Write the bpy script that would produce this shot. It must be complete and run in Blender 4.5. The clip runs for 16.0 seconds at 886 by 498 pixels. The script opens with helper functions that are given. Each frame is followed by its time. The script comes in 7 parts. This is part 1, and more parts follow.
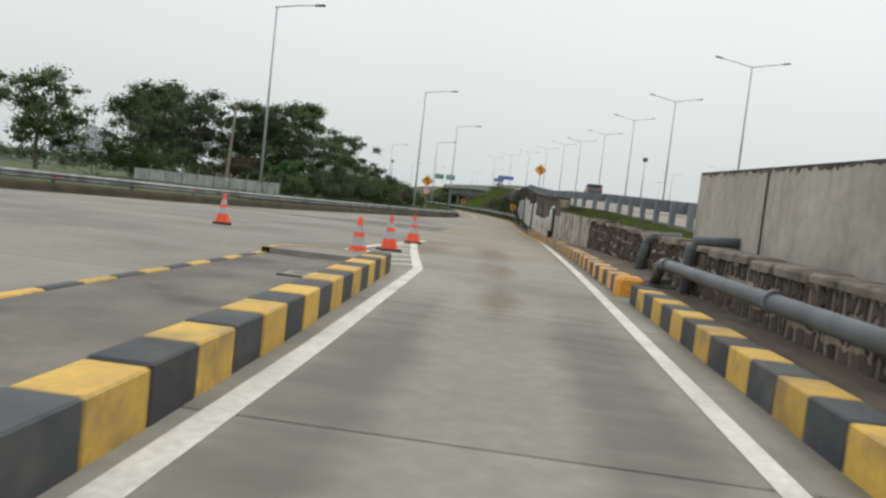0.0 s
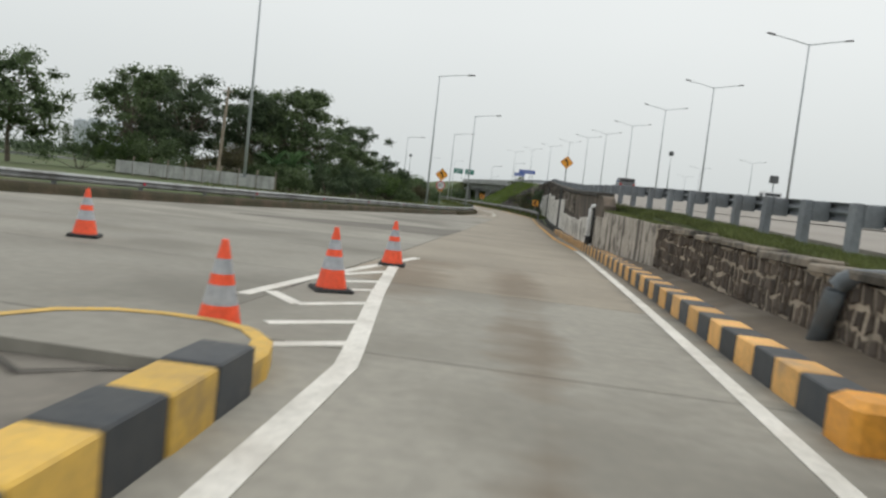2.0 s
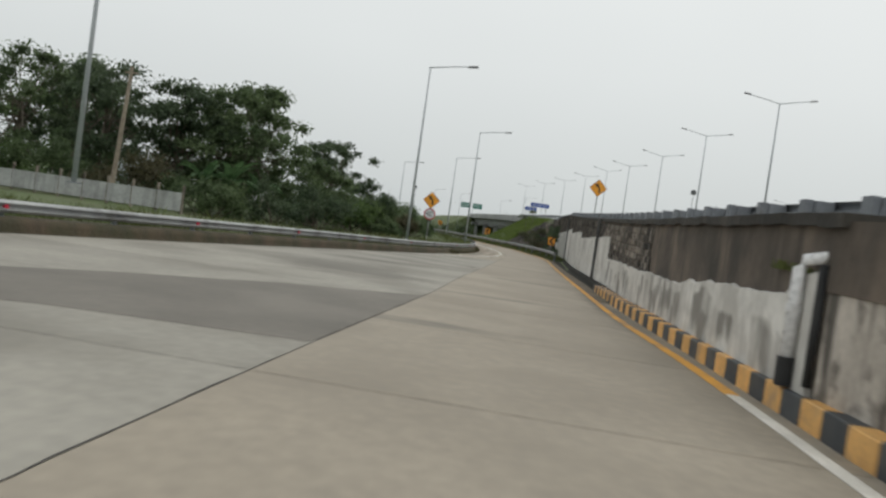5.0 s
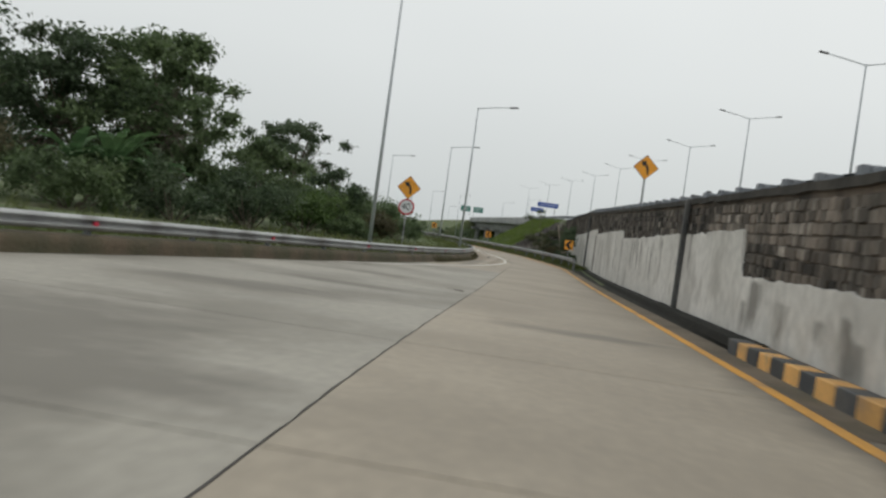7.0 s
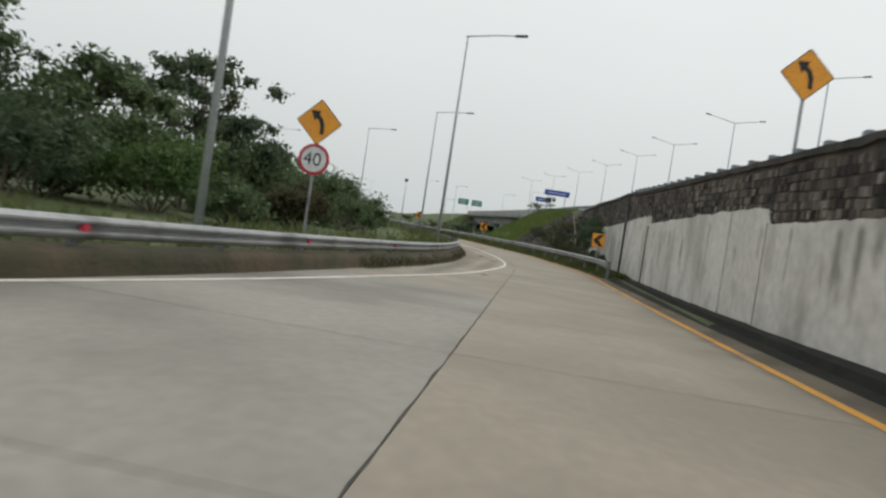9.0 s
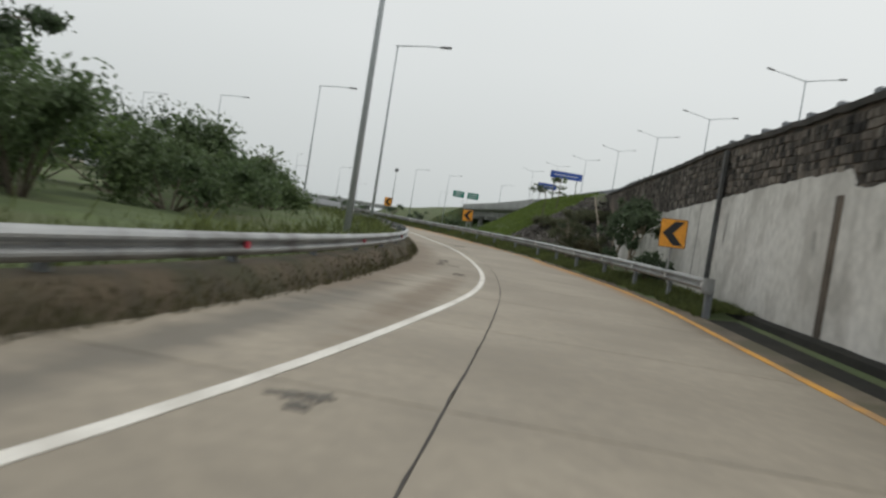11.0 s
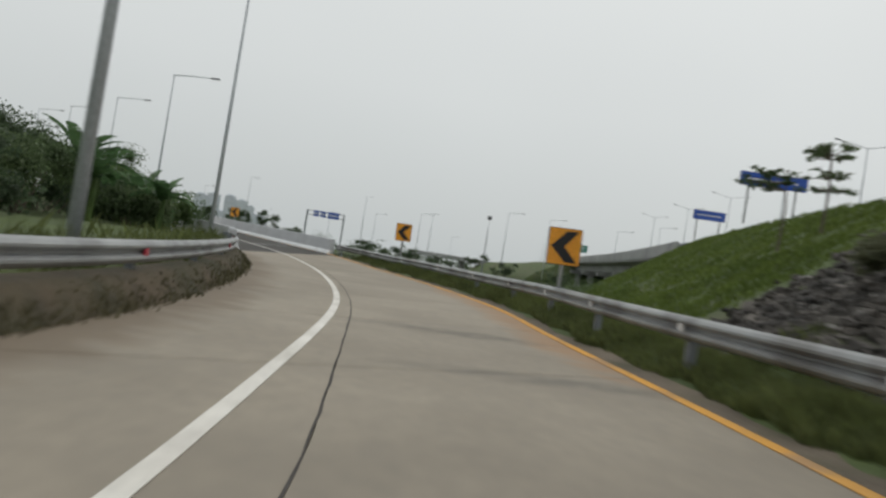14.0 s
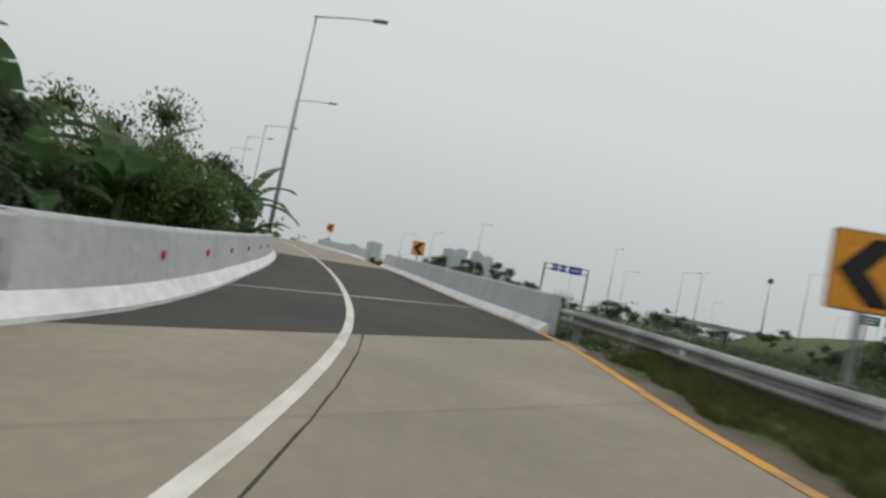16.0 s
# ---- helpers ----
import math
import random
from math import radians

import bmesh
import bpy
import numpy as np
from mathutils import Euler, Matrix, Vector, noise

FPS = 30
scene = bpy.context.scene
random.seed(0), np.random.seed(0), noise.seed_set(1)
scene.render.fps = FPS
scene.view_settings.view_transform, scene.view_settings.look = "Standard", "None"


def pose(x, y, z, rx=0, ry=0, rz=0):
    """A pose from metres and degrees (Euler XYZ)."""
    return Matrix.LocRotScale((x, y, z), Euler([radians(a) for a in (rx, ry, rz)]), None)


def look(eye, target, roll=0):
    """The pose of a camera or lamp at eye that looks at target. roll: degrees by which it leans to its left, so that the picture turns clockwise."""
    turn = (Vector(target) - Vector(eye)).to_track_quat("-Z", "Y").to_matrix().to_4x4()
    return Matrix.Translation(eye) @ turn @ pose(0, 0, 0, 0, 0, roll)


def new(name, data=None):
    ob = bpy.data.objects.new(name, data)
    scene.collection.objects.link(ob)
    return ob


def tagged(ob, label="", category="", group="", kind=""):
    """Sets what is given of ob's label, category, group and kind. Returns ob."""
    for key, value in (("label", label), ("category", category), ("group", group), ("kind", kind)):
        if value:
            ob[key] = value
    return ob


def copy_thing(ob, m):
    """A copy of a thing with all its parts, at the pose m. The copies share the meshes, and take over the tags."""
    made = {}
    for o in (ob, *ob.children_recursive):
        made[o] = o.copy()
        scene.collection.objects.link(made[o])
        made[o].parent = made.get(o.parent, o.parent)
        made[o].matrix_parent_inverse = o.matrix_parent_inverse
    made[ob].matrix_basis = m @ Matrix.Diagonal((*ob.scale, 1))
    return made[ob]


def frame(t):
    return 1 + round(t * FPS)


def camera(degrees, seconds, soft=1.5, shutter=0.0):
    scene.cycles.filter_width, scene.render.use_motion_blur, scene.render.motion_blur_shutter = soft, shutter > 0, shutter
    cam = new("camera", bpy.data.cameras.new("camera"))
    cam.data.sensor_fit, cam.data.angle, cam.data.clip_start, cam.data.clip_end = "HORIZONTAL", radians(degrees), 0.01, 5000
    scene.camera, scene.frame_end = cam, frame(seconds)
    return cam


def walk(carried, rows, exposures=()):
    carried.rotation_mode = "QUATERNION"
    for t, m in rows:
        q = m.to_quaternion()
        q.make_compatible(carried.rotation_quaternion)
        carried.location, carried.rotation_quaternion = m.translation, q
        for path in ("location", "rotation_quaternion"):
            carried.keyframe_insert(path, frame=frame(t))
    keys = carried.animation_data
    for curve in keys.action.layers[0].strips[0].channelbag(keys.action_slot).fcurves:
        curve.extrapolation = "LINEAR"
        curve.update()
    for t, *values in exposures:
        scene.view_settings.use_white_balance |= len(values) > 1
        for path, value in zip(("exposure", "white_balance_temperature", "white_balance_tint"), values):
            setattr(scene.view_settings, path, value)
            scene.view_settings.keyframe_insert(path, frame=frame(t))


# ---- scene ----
cam = camera(61.3, 16.0, soft=2.5, shutter=0.4)
PATH = [
    (0, (1.987, 6.564, 1.3), (1.809, 8.552, 1.174), 6.4),
    (0.5, (1.904, 8.023, 1.309), (1.695, 10.007, 1.165), 6.4),
    (1, (1.836, 9.839, 1.34), (1.616, 11.821, 1.184), 6.3),
    (1.5, (1.772, 12.024, 1.365), (1.551, 14.006, 1.211), 6.1),
    (2, (1.651, 14.554, 1.42), (1.422, 16.536, 1.275), 6.4),
    (2.5, (1.537, 17.295, 1.451), (1.287, 19.275, 1.324), 6.6),
    (3, (1.332, 19.943, 1.52), (1.076, 21.923, 1.407), 6.9),
    (3.5, (1.271, 23.389, 1.525), (1.033, 25.373, 1.442), 7.1),
    (4, (1.262, 27.241, 1.484), (1.019, 29.225, 1.413), 7.7),
    (6.5, (-0.156, 47.206, 1.168), (-0.431, 49.186, 1.128), 8.0),
    (7, (-0.357, 52.313, 1.084), (-0.626, 54.294, 1.044), 7.8),
    (7.5, (-0.684, 57.371, 1.025), (-0.946, 59.353, 0.982), 7.9),
    (8, (-0.93, 62.773, 0.968), (-1.194, 64.755, 0.923), 7.8),
    (8.5, (-1.22, 68.38, 0.911), (-1.486, 70.362, 0.863), 8.3),
    (11, (-2.121, 97.147, 0.756), (-2.385, 99.129, 0.694), 9.1),
    (11.5, (-2.233, 103.755, 0.769), (-2.44, 105.744, 0.756), 8.3),
    (12, (-2.406, 110.365, 0.767), (-2.553, 112.36, 0.787), 7.3),
    (12.5, (-2.842, 117.221, 0.717), (-2.963, 119.216, 0.768), 6.2),
    (13, (-3.553, 124.072, 0.763), (-3.809, 126.055, 0.813), 8.4),
    (13.5, (-4.578, 130.983, 0.844), (-4.978, 132.943, 0.86), 9.6),
    (14, (-6.122, 137.676, 0.945), (-6.684, 139.595, 0.99), 9.1),
    (14.5, (-8.183, 144.421, 1.067), (-8.901, 146.285, 1.158), 8.8),
    (15, (-10.822, 151.337, 1.172), (-11.651, 153.154, 1.286), 8.9),
    (15.2, (-11.961, 153.868, 1.202), (-12.856, 155.654, 1.304), 9.4),
    (15.6, (-14.739, 159.252, 1.263), (-15.759, 160.968, 1.391), 10.7),
    (16, (-17.798, 164.201, 1.286), (-18.954, 165.831, 1.368), 11.9),
]
EXPOSURES = [(0.0, 0.1), (1.5, 0.08), (4.0, -0.02), (6.5, -0.08), (8.5, -0.02), (12.0, -0.12), (14.0, -0.2), (14.5, -0.24), (16.0, -0.26)]
walk(cam, [(t, look(e, a, r)) for t, e, a, r in PATH], EXPOSURES)

# ---- world and light: a bright, hazy overcast sky ----
world = bpy.data.worlds.new("world")
scene.world = world
world.use_nodes = True
wn, wl = world.node_tree.nodes, world.node_tree.links
wn.clear()
w_out = wn.new("ShaderNodeOutputWorld")
w_bg = wn.new("ShaderNodeBackground")
w_sky = wn.new("ShaderNodeTexSky")
w_sky.sky_type = "NISHITA"
w_sky.sun_disc = False
w_sky.sun_elevation, w_sky.sun_rotation = radians(58), radians(40)
w_sky.dust_density, w_sky.air_density, w_sky.ozone_density = 6.0, 1.0, 1.0
w_gain = wn.new("ShaderNodeMixRGB")
w_gain.blend_type, w_gain.inputs[0].default_value = "MULTIPLY", 1.0
w_gain.inputs[2].default_value = (0.06, 0.06, 0.06, 1)
w_co = wn.new("ShaderNodeTexCoord")
w_sep = wn.new("ShaderNodeSeparateXYZ")
w_ramp = wn.new("ShaderNodeValToRGB")
w_ramp.color_ramp.elements[0].position, w_ramp.color_ramp.elements[0].color = 0.0, (0.588, 0.626, 0.628, 1)
w_ramp.color_ramp.elements[1].position, w_ramp.color_ramp.elements[1].color = 0.8, (0.966, 0.985, 0.965, 1)
mid = w_ramp.color_ramp.elements.new(0.22)
mid.color = (0.746, 0.776, 0.768, 1)
w_no = wn.new("ShaderNodeTexNoise")
w_no.inputs["Scale"].default_value, w_no.inputs["Detail"].default_value = 1.6, 3
w_cl = wn.new("ShaderNodeMapRange")
w_cl.inputs[3].default_value, w_cl.inputs[4].default_value = 0.93, 1.06
w_mul = wn.new("ShaderNodeMixRGB")
w_mul.blend_type, w_mul.inputs[0].default_value = "MULTIPLY", 1.0
w_mix = wn.new("ShaderNodeMixRGB")
w_mix.inputs[0].default_value = 0.88
wl.new(w_co.outputs["Generated"], w_sep.inputs[0])
wl.new(w_sep.outputs[2], w_ramp.inputs[0])
wl.new(w_co.outputs["Generated"], w_no.inputs["Vector"])
wl.new(w_no.outputs[0], w_cl.inputs[0])
wl.new(w_ramp.outputs[0], w_mul.inputs[1])
wl.new(w_cl.outputs[0], w_mul.inputs[2])
wl.new(w_sky.outputs[0], w_gain.inputs[1])
wl.new(w_gain.outputs[0], w_mix.inputs[1])
wl.new(w_mul.outputs[0], w_mix.inputs[2])
wl.new(w_mix.outputs[0], w_bg.inputs[0])
wl.new(w_bg.outputs[0], w_out.inputs[0])
w_bg.inputs[1].default_value = 1.12

sun = new("sun", bpy.data.lights.new("sun", "SUN"))
sun.data.energy, sun.data.angle, sun.data.color = 0.6, radians(25), (1.0, 0.985, 0.95)
sun.matrix_world = look((0, 0, 60), (-18, -21, 15))


# ---- materials ----
def mat(name, a, b=None, rough=0.8, metal=0.0, scale=2.0, fine=14.0, bump=0.2, dist=0.01, rnd=0.0, streak=0.0,
        streak_col=(0.03, 0.03, 0.028), streak_z=0.12, streak_f=2.2, runs=0.0, runs_f=6.0, runs_lo=0.48, island=0.0, spec=0.4, stain=0.0, stain_col=(0.05, 0.045, 0.04), stain_f=0.25, hard=0.0):
    """A surface: two tones mixed by broad and fine noise, with optional streaks, stains, and a tone for each piece."""
    m = bpy.data.materials.new(name)
    m.use_nodes = True
    n, l = m.node_tree.nodes, m.node_tree.links
    bsdf = n["Principled BSDF"]
    co = n.new("ShaderNodeTexCoord")
    geo = n.new("ShaderNodeNewGeometry")
    b = b or tuple(c * 0.75 for c in a)

    def noise_at(s, detail=4, vec=None):
        t = n.new("ShaderNodeTexNoise")
        t.inputs["Scale"].default_value, t.inputs["Detail"].default_value = s, detail
        l.new(vec or geo.outputs["Position"], t.inputs["Vector"])
        return t.outputs[0]

    def mix(kind, fac, c1, c2):
        t = n.new("ShaderNodeMixRGB")
        t.blend_type = kind
        for i, v in enumerate((fac, c1, c2)):
            if hasattr(v, "is_linked"):
                l.new(v, t.inputs[i])
            else:
                t.inputs[i].default_value = v if i == 0 else (*v, 1)
        return t.outputs[0]

    def ramp(v, lo, hi, o1=0.0, o2=1.0):
        t = n.new("ShaderNodeMapRange")
        t.inputs[1].default_value, t.inputs[2].default_value = lo, hi
        t.inputs[3].default_value, t.inputs[4].default_value = o1, o2
        l.new(v, t.inputs[0])
        return t.outputs[0]

    broad, grain = noise_at(scale), noise_at(fine, 5)
    col = mix("MIX", ramp(broad, 0.36, 0.64), a, b)
    g2 = ramp(grain, 0.3, 0.7, 0.86, 1.12)
    col = mix("MULTIPLY", 1.0, col, g2)
    if stain:
        col = mix("MIX", ramp(noise_at(stain_f, 5 + 4 * hard), 0.5 + 0.04 * hard, 0.72 - 0.12 * hard, 0.0, stain), col, stain_col)
    if streak:
        mp = n.new("ShaderNodeMapping")
        mp.inputs["Scale"].default_value = (1, 1, streak_z)
        l.new(geo.outputs["Position"], mp.inputs[0])
        col = mix("MIX", ramp(noise_at(streak_f, 6 + 4 * hard, mp.outputs[0]), 0.47 + 0.06 * hard, 0.7 - 0.1 * hard, 0.0, streak), col, streak_col)
    if runs:
        mp2 = n.new("ShaderNodeMapping")
        mp2.inputs["Scale"].default_value = (1, 1, 0.09)
        l.new(geo.outputs["Position"], mp2.inputs[0])
        thin = ramp(noise_at(runs_f, 8, mp2.outputs[0]), 0.54, 0.66, 0.0, 1.0)
        patchy = ramp(noise_at(0.55, 5), runs_lo, runs_lo + 0.18, 0.0, runs)
        gate = mix("MULTIPLY", 1.0, thin, patchy)
        col = mix("MIX", gate, col, streak_col)
    if rnd:
        oi = n.new("ShaderNodeObjectInfo")
        col = mix("MULTIPLY", 1.0, col, ramp(oi.outputs["Random"], 0, 1, 1 - rnd, 1 + rnd))
    if island:
        col = mix("MULTIPLY", 1.0, col, ramp(geo.outputs["Random Per Island"], 0, 1, 1 - island, 1 + island))
    l.new(col, bsdf.inputs["Base Color"])
    rr = ramp(grain, 0.3, 0.7, max(rough - 0.08, 0), min(rough + 0.08, 1))
    l.new(rr, bsdf.inputs["Roughness"])
    bsdf.inputs["Metallic"].default_value = metal
    bsdf.inputs["Specular IOR Level"].default_value = spec
    if bump:
        bp = n.new("ShaderNodeBump")
        bp.inputs["Strength"].default_value, bp.inputs["Distance"].default_value = bump, dist
        l.new(grain, bp.inputs["Height"])
        l.new(bp.outputs[0], bsdf.inputs["Normal"])
    return m


def leaf_mat(name, a, b, island=0.35):
    m = mat(name, a, b, rough=0.55, scale=0.35, fine=2.5, bump=0, island=island, spec=0.3)
    bsdf = m.node_tree.nodes["Principled BSDF"]
    n, l = m.node_tree.nodes, m.node_tree.links
    tr, mx = n.new("ShaderNodeBsdfTranslucent"), n.new("ShaderNodeMixShader")
    l.new(bsdf.inputs["Base Color"].links[0].from_socket, tr.inputs[0])
    mx.inputs[0].default_value = 0.42
    l.new(bsdf.outputs[0], mx.inputs[1])
    l.new(tr.outputs[0], mx.inputs[2])
    l.new(mx.outputs[0], n["Material Output"].inputs[0])
    return m


CONC_ROAD = mat("concrete_road", (0.296, 0.26, 0.206), (0.242, 0.212, 0.168), rough=0.75, scale=0.3, fine=6, bump=0.25, dist=0.004, rnd=0.05, stain=0.5, stain_col=(0.202, 0.178, 0.142), stain_f=0.5)
CONC_GREY = mat("concrete_grey", (0.282, 0.268, 0.232), (0.224, 0.212, 0.182), rough=0.8, scale=0.3, fine=6, bump=0.25, dist=0.004, rnd=0.12, stain=0.55, stain_col=(0.152, 0.141, 0.118), stain_f=0.3)
def stained(m):
    """Mixes mud and grime, where the mesh says so, into a road surface with a ragged edge."""
    n, l = m.node_tree.nodes, m.node_tree.links
    sock = n["Principled BSDF"].inputs["Base Color"]
    col = sock.links[0].from_socket
    geo, no = n.new("ShaderNodeNewGeometry"), n.new("ShaderNodeTexNoise")
    mp = n.new("ShaderNodeMapping")
    mp.inputs["Scale"].default_value = (0.8, 1.7, 1)
    l.new(geo.outputs["Position"], mp.inputs[0])
    no.inputs["Scale"].default_value, no.inputs["Detail"].default_value = 1.3, 9
    l.new(mp.outputs[0], no.inputs["Vector"])
    for kind, c, amount in (("mud", (0.15, 0.112, 0.075), 0.7), ("grime", (0.115, 0.106, 0.09), 0.7), ("clay", (0.32, 0.19, 0.1), 0.75)):
        a = n.new("ShaderNodeAttribute")
        a.attribute_name = kind
        add = n.new("ShaderNodeMath")
        add.operation = "ADD"
        l.new(a.outputs["Fac"], add.inputs[0])
        l.new(no.outputs[0], add.inputs[1])
        r = n.new("ShaderNodeMapRange")
        r.inputs[1].default_value, r.inputs[2].default_value, r.inputs[4].default_value = 0.72, 1.22, amount
        l.new(add.outputs[0], r.inputs[0])
        gate = n.new("ShaderNodeMath")
        gate.operation = "MULTIPLY"
        g2 = n.new("ShaderNodeMapRange")
        g2.inputs[1].default_value, g2.inputs[2].default_value = 0.0, 0.35
        l.new(a.outputs["Fac"], g2.inputs[0])
        l.new(r.outputs[0], gate.inputs[0])
        l.new(g2.outputs[0], gate.inputs[1])
        mx = n.new("ShaderNodeMixRGB")
        l.new(gate.outputs[0], mx.inputs[0])
        l.new(col, mx.inputs[1])
        mx.inputs[2].default_value = (*c, 1)
        col = mx.outputs[0]
    l.new(col, sock)
    return m


stained(CONC_ROAD)
stained(CONC_GREY)
ASPHALT = mat("asphalt", (0.055, 0.051, 0.046), (0.04, 0.038, 0.035), rough=0.85, scale=0.4, fine=40, bump=0.5, dist=0.006, stain=0.4, stain_col=(0.08, 0.07, 0.056), stain_f=0.5)
JOINT = mat("joint_filler", (0.06, 0.055, 0.05), rough=0.9, scale=4)
WHITE_LINE = mat("white_road_paint", (0.72, 0.70, 0.65), (0.6, 0.58, 0.53), rough=0.7, scale=1.5, fine=18, bump=0.2, stain=0.45, stain_col=(0.38, 0.35, 0.31), stain_f=1.2)
YELLOW_LINE = mat("yellow_road_paint", (0.7, 0.345, 0.05), (0.56, 0.295, 0.07), rough=0.75, scale=0.8, fine=14, stain=0.85, stain_col=(0.36, 0.225, 0.115), stain_f=0.9, hard=0.7)
KERB_YELLOW = mat("kerb_yellow_paint", (0.66, 0.42, 0.085), (0.56, 0.36, 0.09), rough=0.6, scale=2.5, fine=18, rnd=0.1, stain=0.6, stain_col=(0.25, 0.185, 0.1), stain_f=2.2, hard=0.5)
KERB_FADED = mat("faded_orange_kerb_paint", (0.77, 0.44, 0.15), (0.62, 0.35, 0.12), rough=0.65, scale=2.5, fine=18, rnd=0.14, stain=0.6, stain_col=(0.34, 0.25, 0.16), stain_f=2.4, hard=0.4)
KERB_BLACK = mat("kerb_black_paint", (0.05, 0.056, 0.064), (0.072, 0.076, 0.08), rough=0.65, scale=3, fine=18, rnd=0.2, stain=0.4, stain_col=(0.15, 0.135, 0.115), stain_f=2, hard=0.5)
KERB_ORANGE = mat("kerb_orange_paint", (0.8, 0.36, 0.05), (0.7, 0.32, 0.06), rough=0.55, scale=3, fine=18)
ISLAND = mat("island_concrete", (0.205, 0.188, 0.162), (0.148, 0.135, 0.115), rough=0.85, scale=0.8, fine=8, stain=0.75, stain_col=(0.075, 0.069, 0.06), stain_f=0.7, hard=0.5)
ISLAND_BROWN = mat("dirty_island_concrete", (0.15, 0.122, 0.092), (0.1, 0.082, 0.063), rough=0.85, scale=0.9, fine=8, stain=0.7, stain_col=(0.22, 0.19, 0.155), stain_f=0.9, hard=0.6)
SCREEN = mat("cream_concrete_panel", (0.5, 0.465, 0.415), (0.4, 0.372, 0.328), rough=0.9, scale=0.5, fine=6, streak=0.4, streak_col=(0.25, 0.225, 0.19), streak_f=1.8, streak_z=0.16, runs=0.7, runs_f=5, runs_lo=0.44, stain=0.55, stain_col=(0.27, 0.24, 0.2), stain_f=0.9, hard=0.5)
MOULD = mat("dark_mould", (0.12, 0.11, 0.094), (0.055, 0.052, 0.045), rough=0.95, scale=3.0, fine=12, bump=0.3)
PLASTER = mat("stained_plaster", (0.67, 0.655, 0.62), (0.56, 0.548, 0.512), rough=0.9, scale=0.24, fine=4, bump=0.12, streak=0.34, streak_col=(0.22, 0.205, 0.18), streak_f=0.45, streak_z=0.45, runs=0.5, runs_f=2.4, runs_lo=0.52, stain=0.5, stain_col=(0.36, 0.345, 0.315), stain_f=0.8, hard=0.7)
stained(PLASTER)
PLASTER_OLD = mat("weathered_concrete", (0.5, 0.455, 0.4), (0.38, 0.345, 0.3), rough=0.9, scale=1.2, fine=9, bump=0.4, streak=0.85, streak_col=(0.055, 0.05, 0.043), streak_f=2.6, streak_z=0.1, runs=0.95, runs_f=8, runs_lo=0.43, stain=0.75, stain_col=(0.13, 0.117, 0.1), stain_f=2.2, hard=0.9)
STONE = mat("masonry_stone", (0.18, 0.152, 0.126), (0.095, 0.083, 0.07), rough=0.9, scale=0.5, fine=6, bump=0.5, dist=0.015, rnd=0.55, island=0.9, runs=0.6, runs_f=1.6, runs_lo=0.4, streak_col=(0.034, 0.033, 0.029), stain=0.88, stain_col=(0.04, 0.038, 0.033), stain_f=0.33, hard=0.5)
STONE_PALE = mat("pale_masonry_stone", (0.29, 0.26, 0.225), (0.17, 0.152, 0.13), rough=0.9, scale=0.8, fine=9, bump=0.5, dist=0.015, rnd=0.5, island=0.8, runs=0.5, runs_f=2.2, streak_col=(0.045, 0.042, 0.036), stain=0.88, stain_col=(0.05, 0.047, 0.04), stain_f=0.4, hard=0.5)
STONE_BROWN = mat("brown_wall_stone", (0.098, 0.078, 0.063), (0.056, 0.046, 0.039), rough=0.9, scale=1.4, fine=12, bump=0.5, dist=0.01, rnd=0.45, island=0.4, stain=0.4, stain_col=(0.15, 0.12, 0.094), stain_f=1.2)
MORTAR_PALE = mat("pale_wall_mortar", (0.47, 0.405, 0.325), (0.31, 0.265, 0.21), rough=0.95, scale=1.6, fine=10, bump=0.6, dist=0.015, runs=0.5, runs_f=7, runs_lo=0.4, stain=0.45, stain_col=(0.09, 0.077, 0.062), stain_f=1.4, hard=0.5)
STONE_GREY = mat("grey_rubble_stone", (0.15, 0.134, 0.118), (0.08, 0.075, 0.069), rough=0.9, scale=0.5, fine=9, bump=0.6, dist=0.02, rnd=0.45, island=0.65)
STONE_LIGHT = mat("pale_rubble_stone", (0.4, 0.385, 0.36), (0.28, 0.265, 0.24), rough=0.9, scale=1.2, fine=9, bump=0.5, dist=0.02, rnd=0.3, island=0.35)
MORTAR = mat("dark_mortar", (0.085, 0.078, 0.068), (0.05, 0.047, 0.042), rough=0.95, scale=1.0, fine=8, bump=0.5, dist=0.02)
COPING = mat("coping_concrete", (0.3, 0.26, 0.21), (0.15, 0.13, 0.105), rough=0.9, scale=1.6, fine=8, bump=0.8, dist=0.03, runs=0.85, runs_f=6, runs_lo=0.38, stain=0.9, stain_col=(0.05, 0.045, 0.037), stain_f=2.2, hard=0.8)
GALV = mat("galvanised_steel", (0.36, 0.37, 0.37), (0.255, 0.265, 0.27), rough=0.5, metal=0.45, scale=0.9, fine=12, bump=0.05, runs=0.5, runs_f=3, streak_col=(0.12, 0.105, 0.09), stain=0.55, stain_col=(0.125, 0.115, 0.1), stain_f=0.9, hard=0.5)
COLUMN = mat("dark_column_steel", (0.105, 0.108, 0.108), (0.065, 0.066, 0.066), rough=0.7, metal=0.2, scale=1.2, fine=9, bump=0.2, stain=0.5, stain_col=(0.16, 0.15, 0.135), stain_f=1.5)
POST_GREY = mat("post_steel", (0.25, 0.27, 0.29), (0.19, 0.205, 0.225), rough=0.6, metal=0.2, scale=0.9, fine=12, bump=0.05, stain=0.4, stain_col=(0.12, 0.11, 0.1), stain_f=1.2)
GALV_DARK = mat("dull_steel", (0.23, 0.25, 0.265), (0.17, 0.185, 0.2), rough=0.6, metal=0.3, scale=0.9, fine=12, bump=0.05)
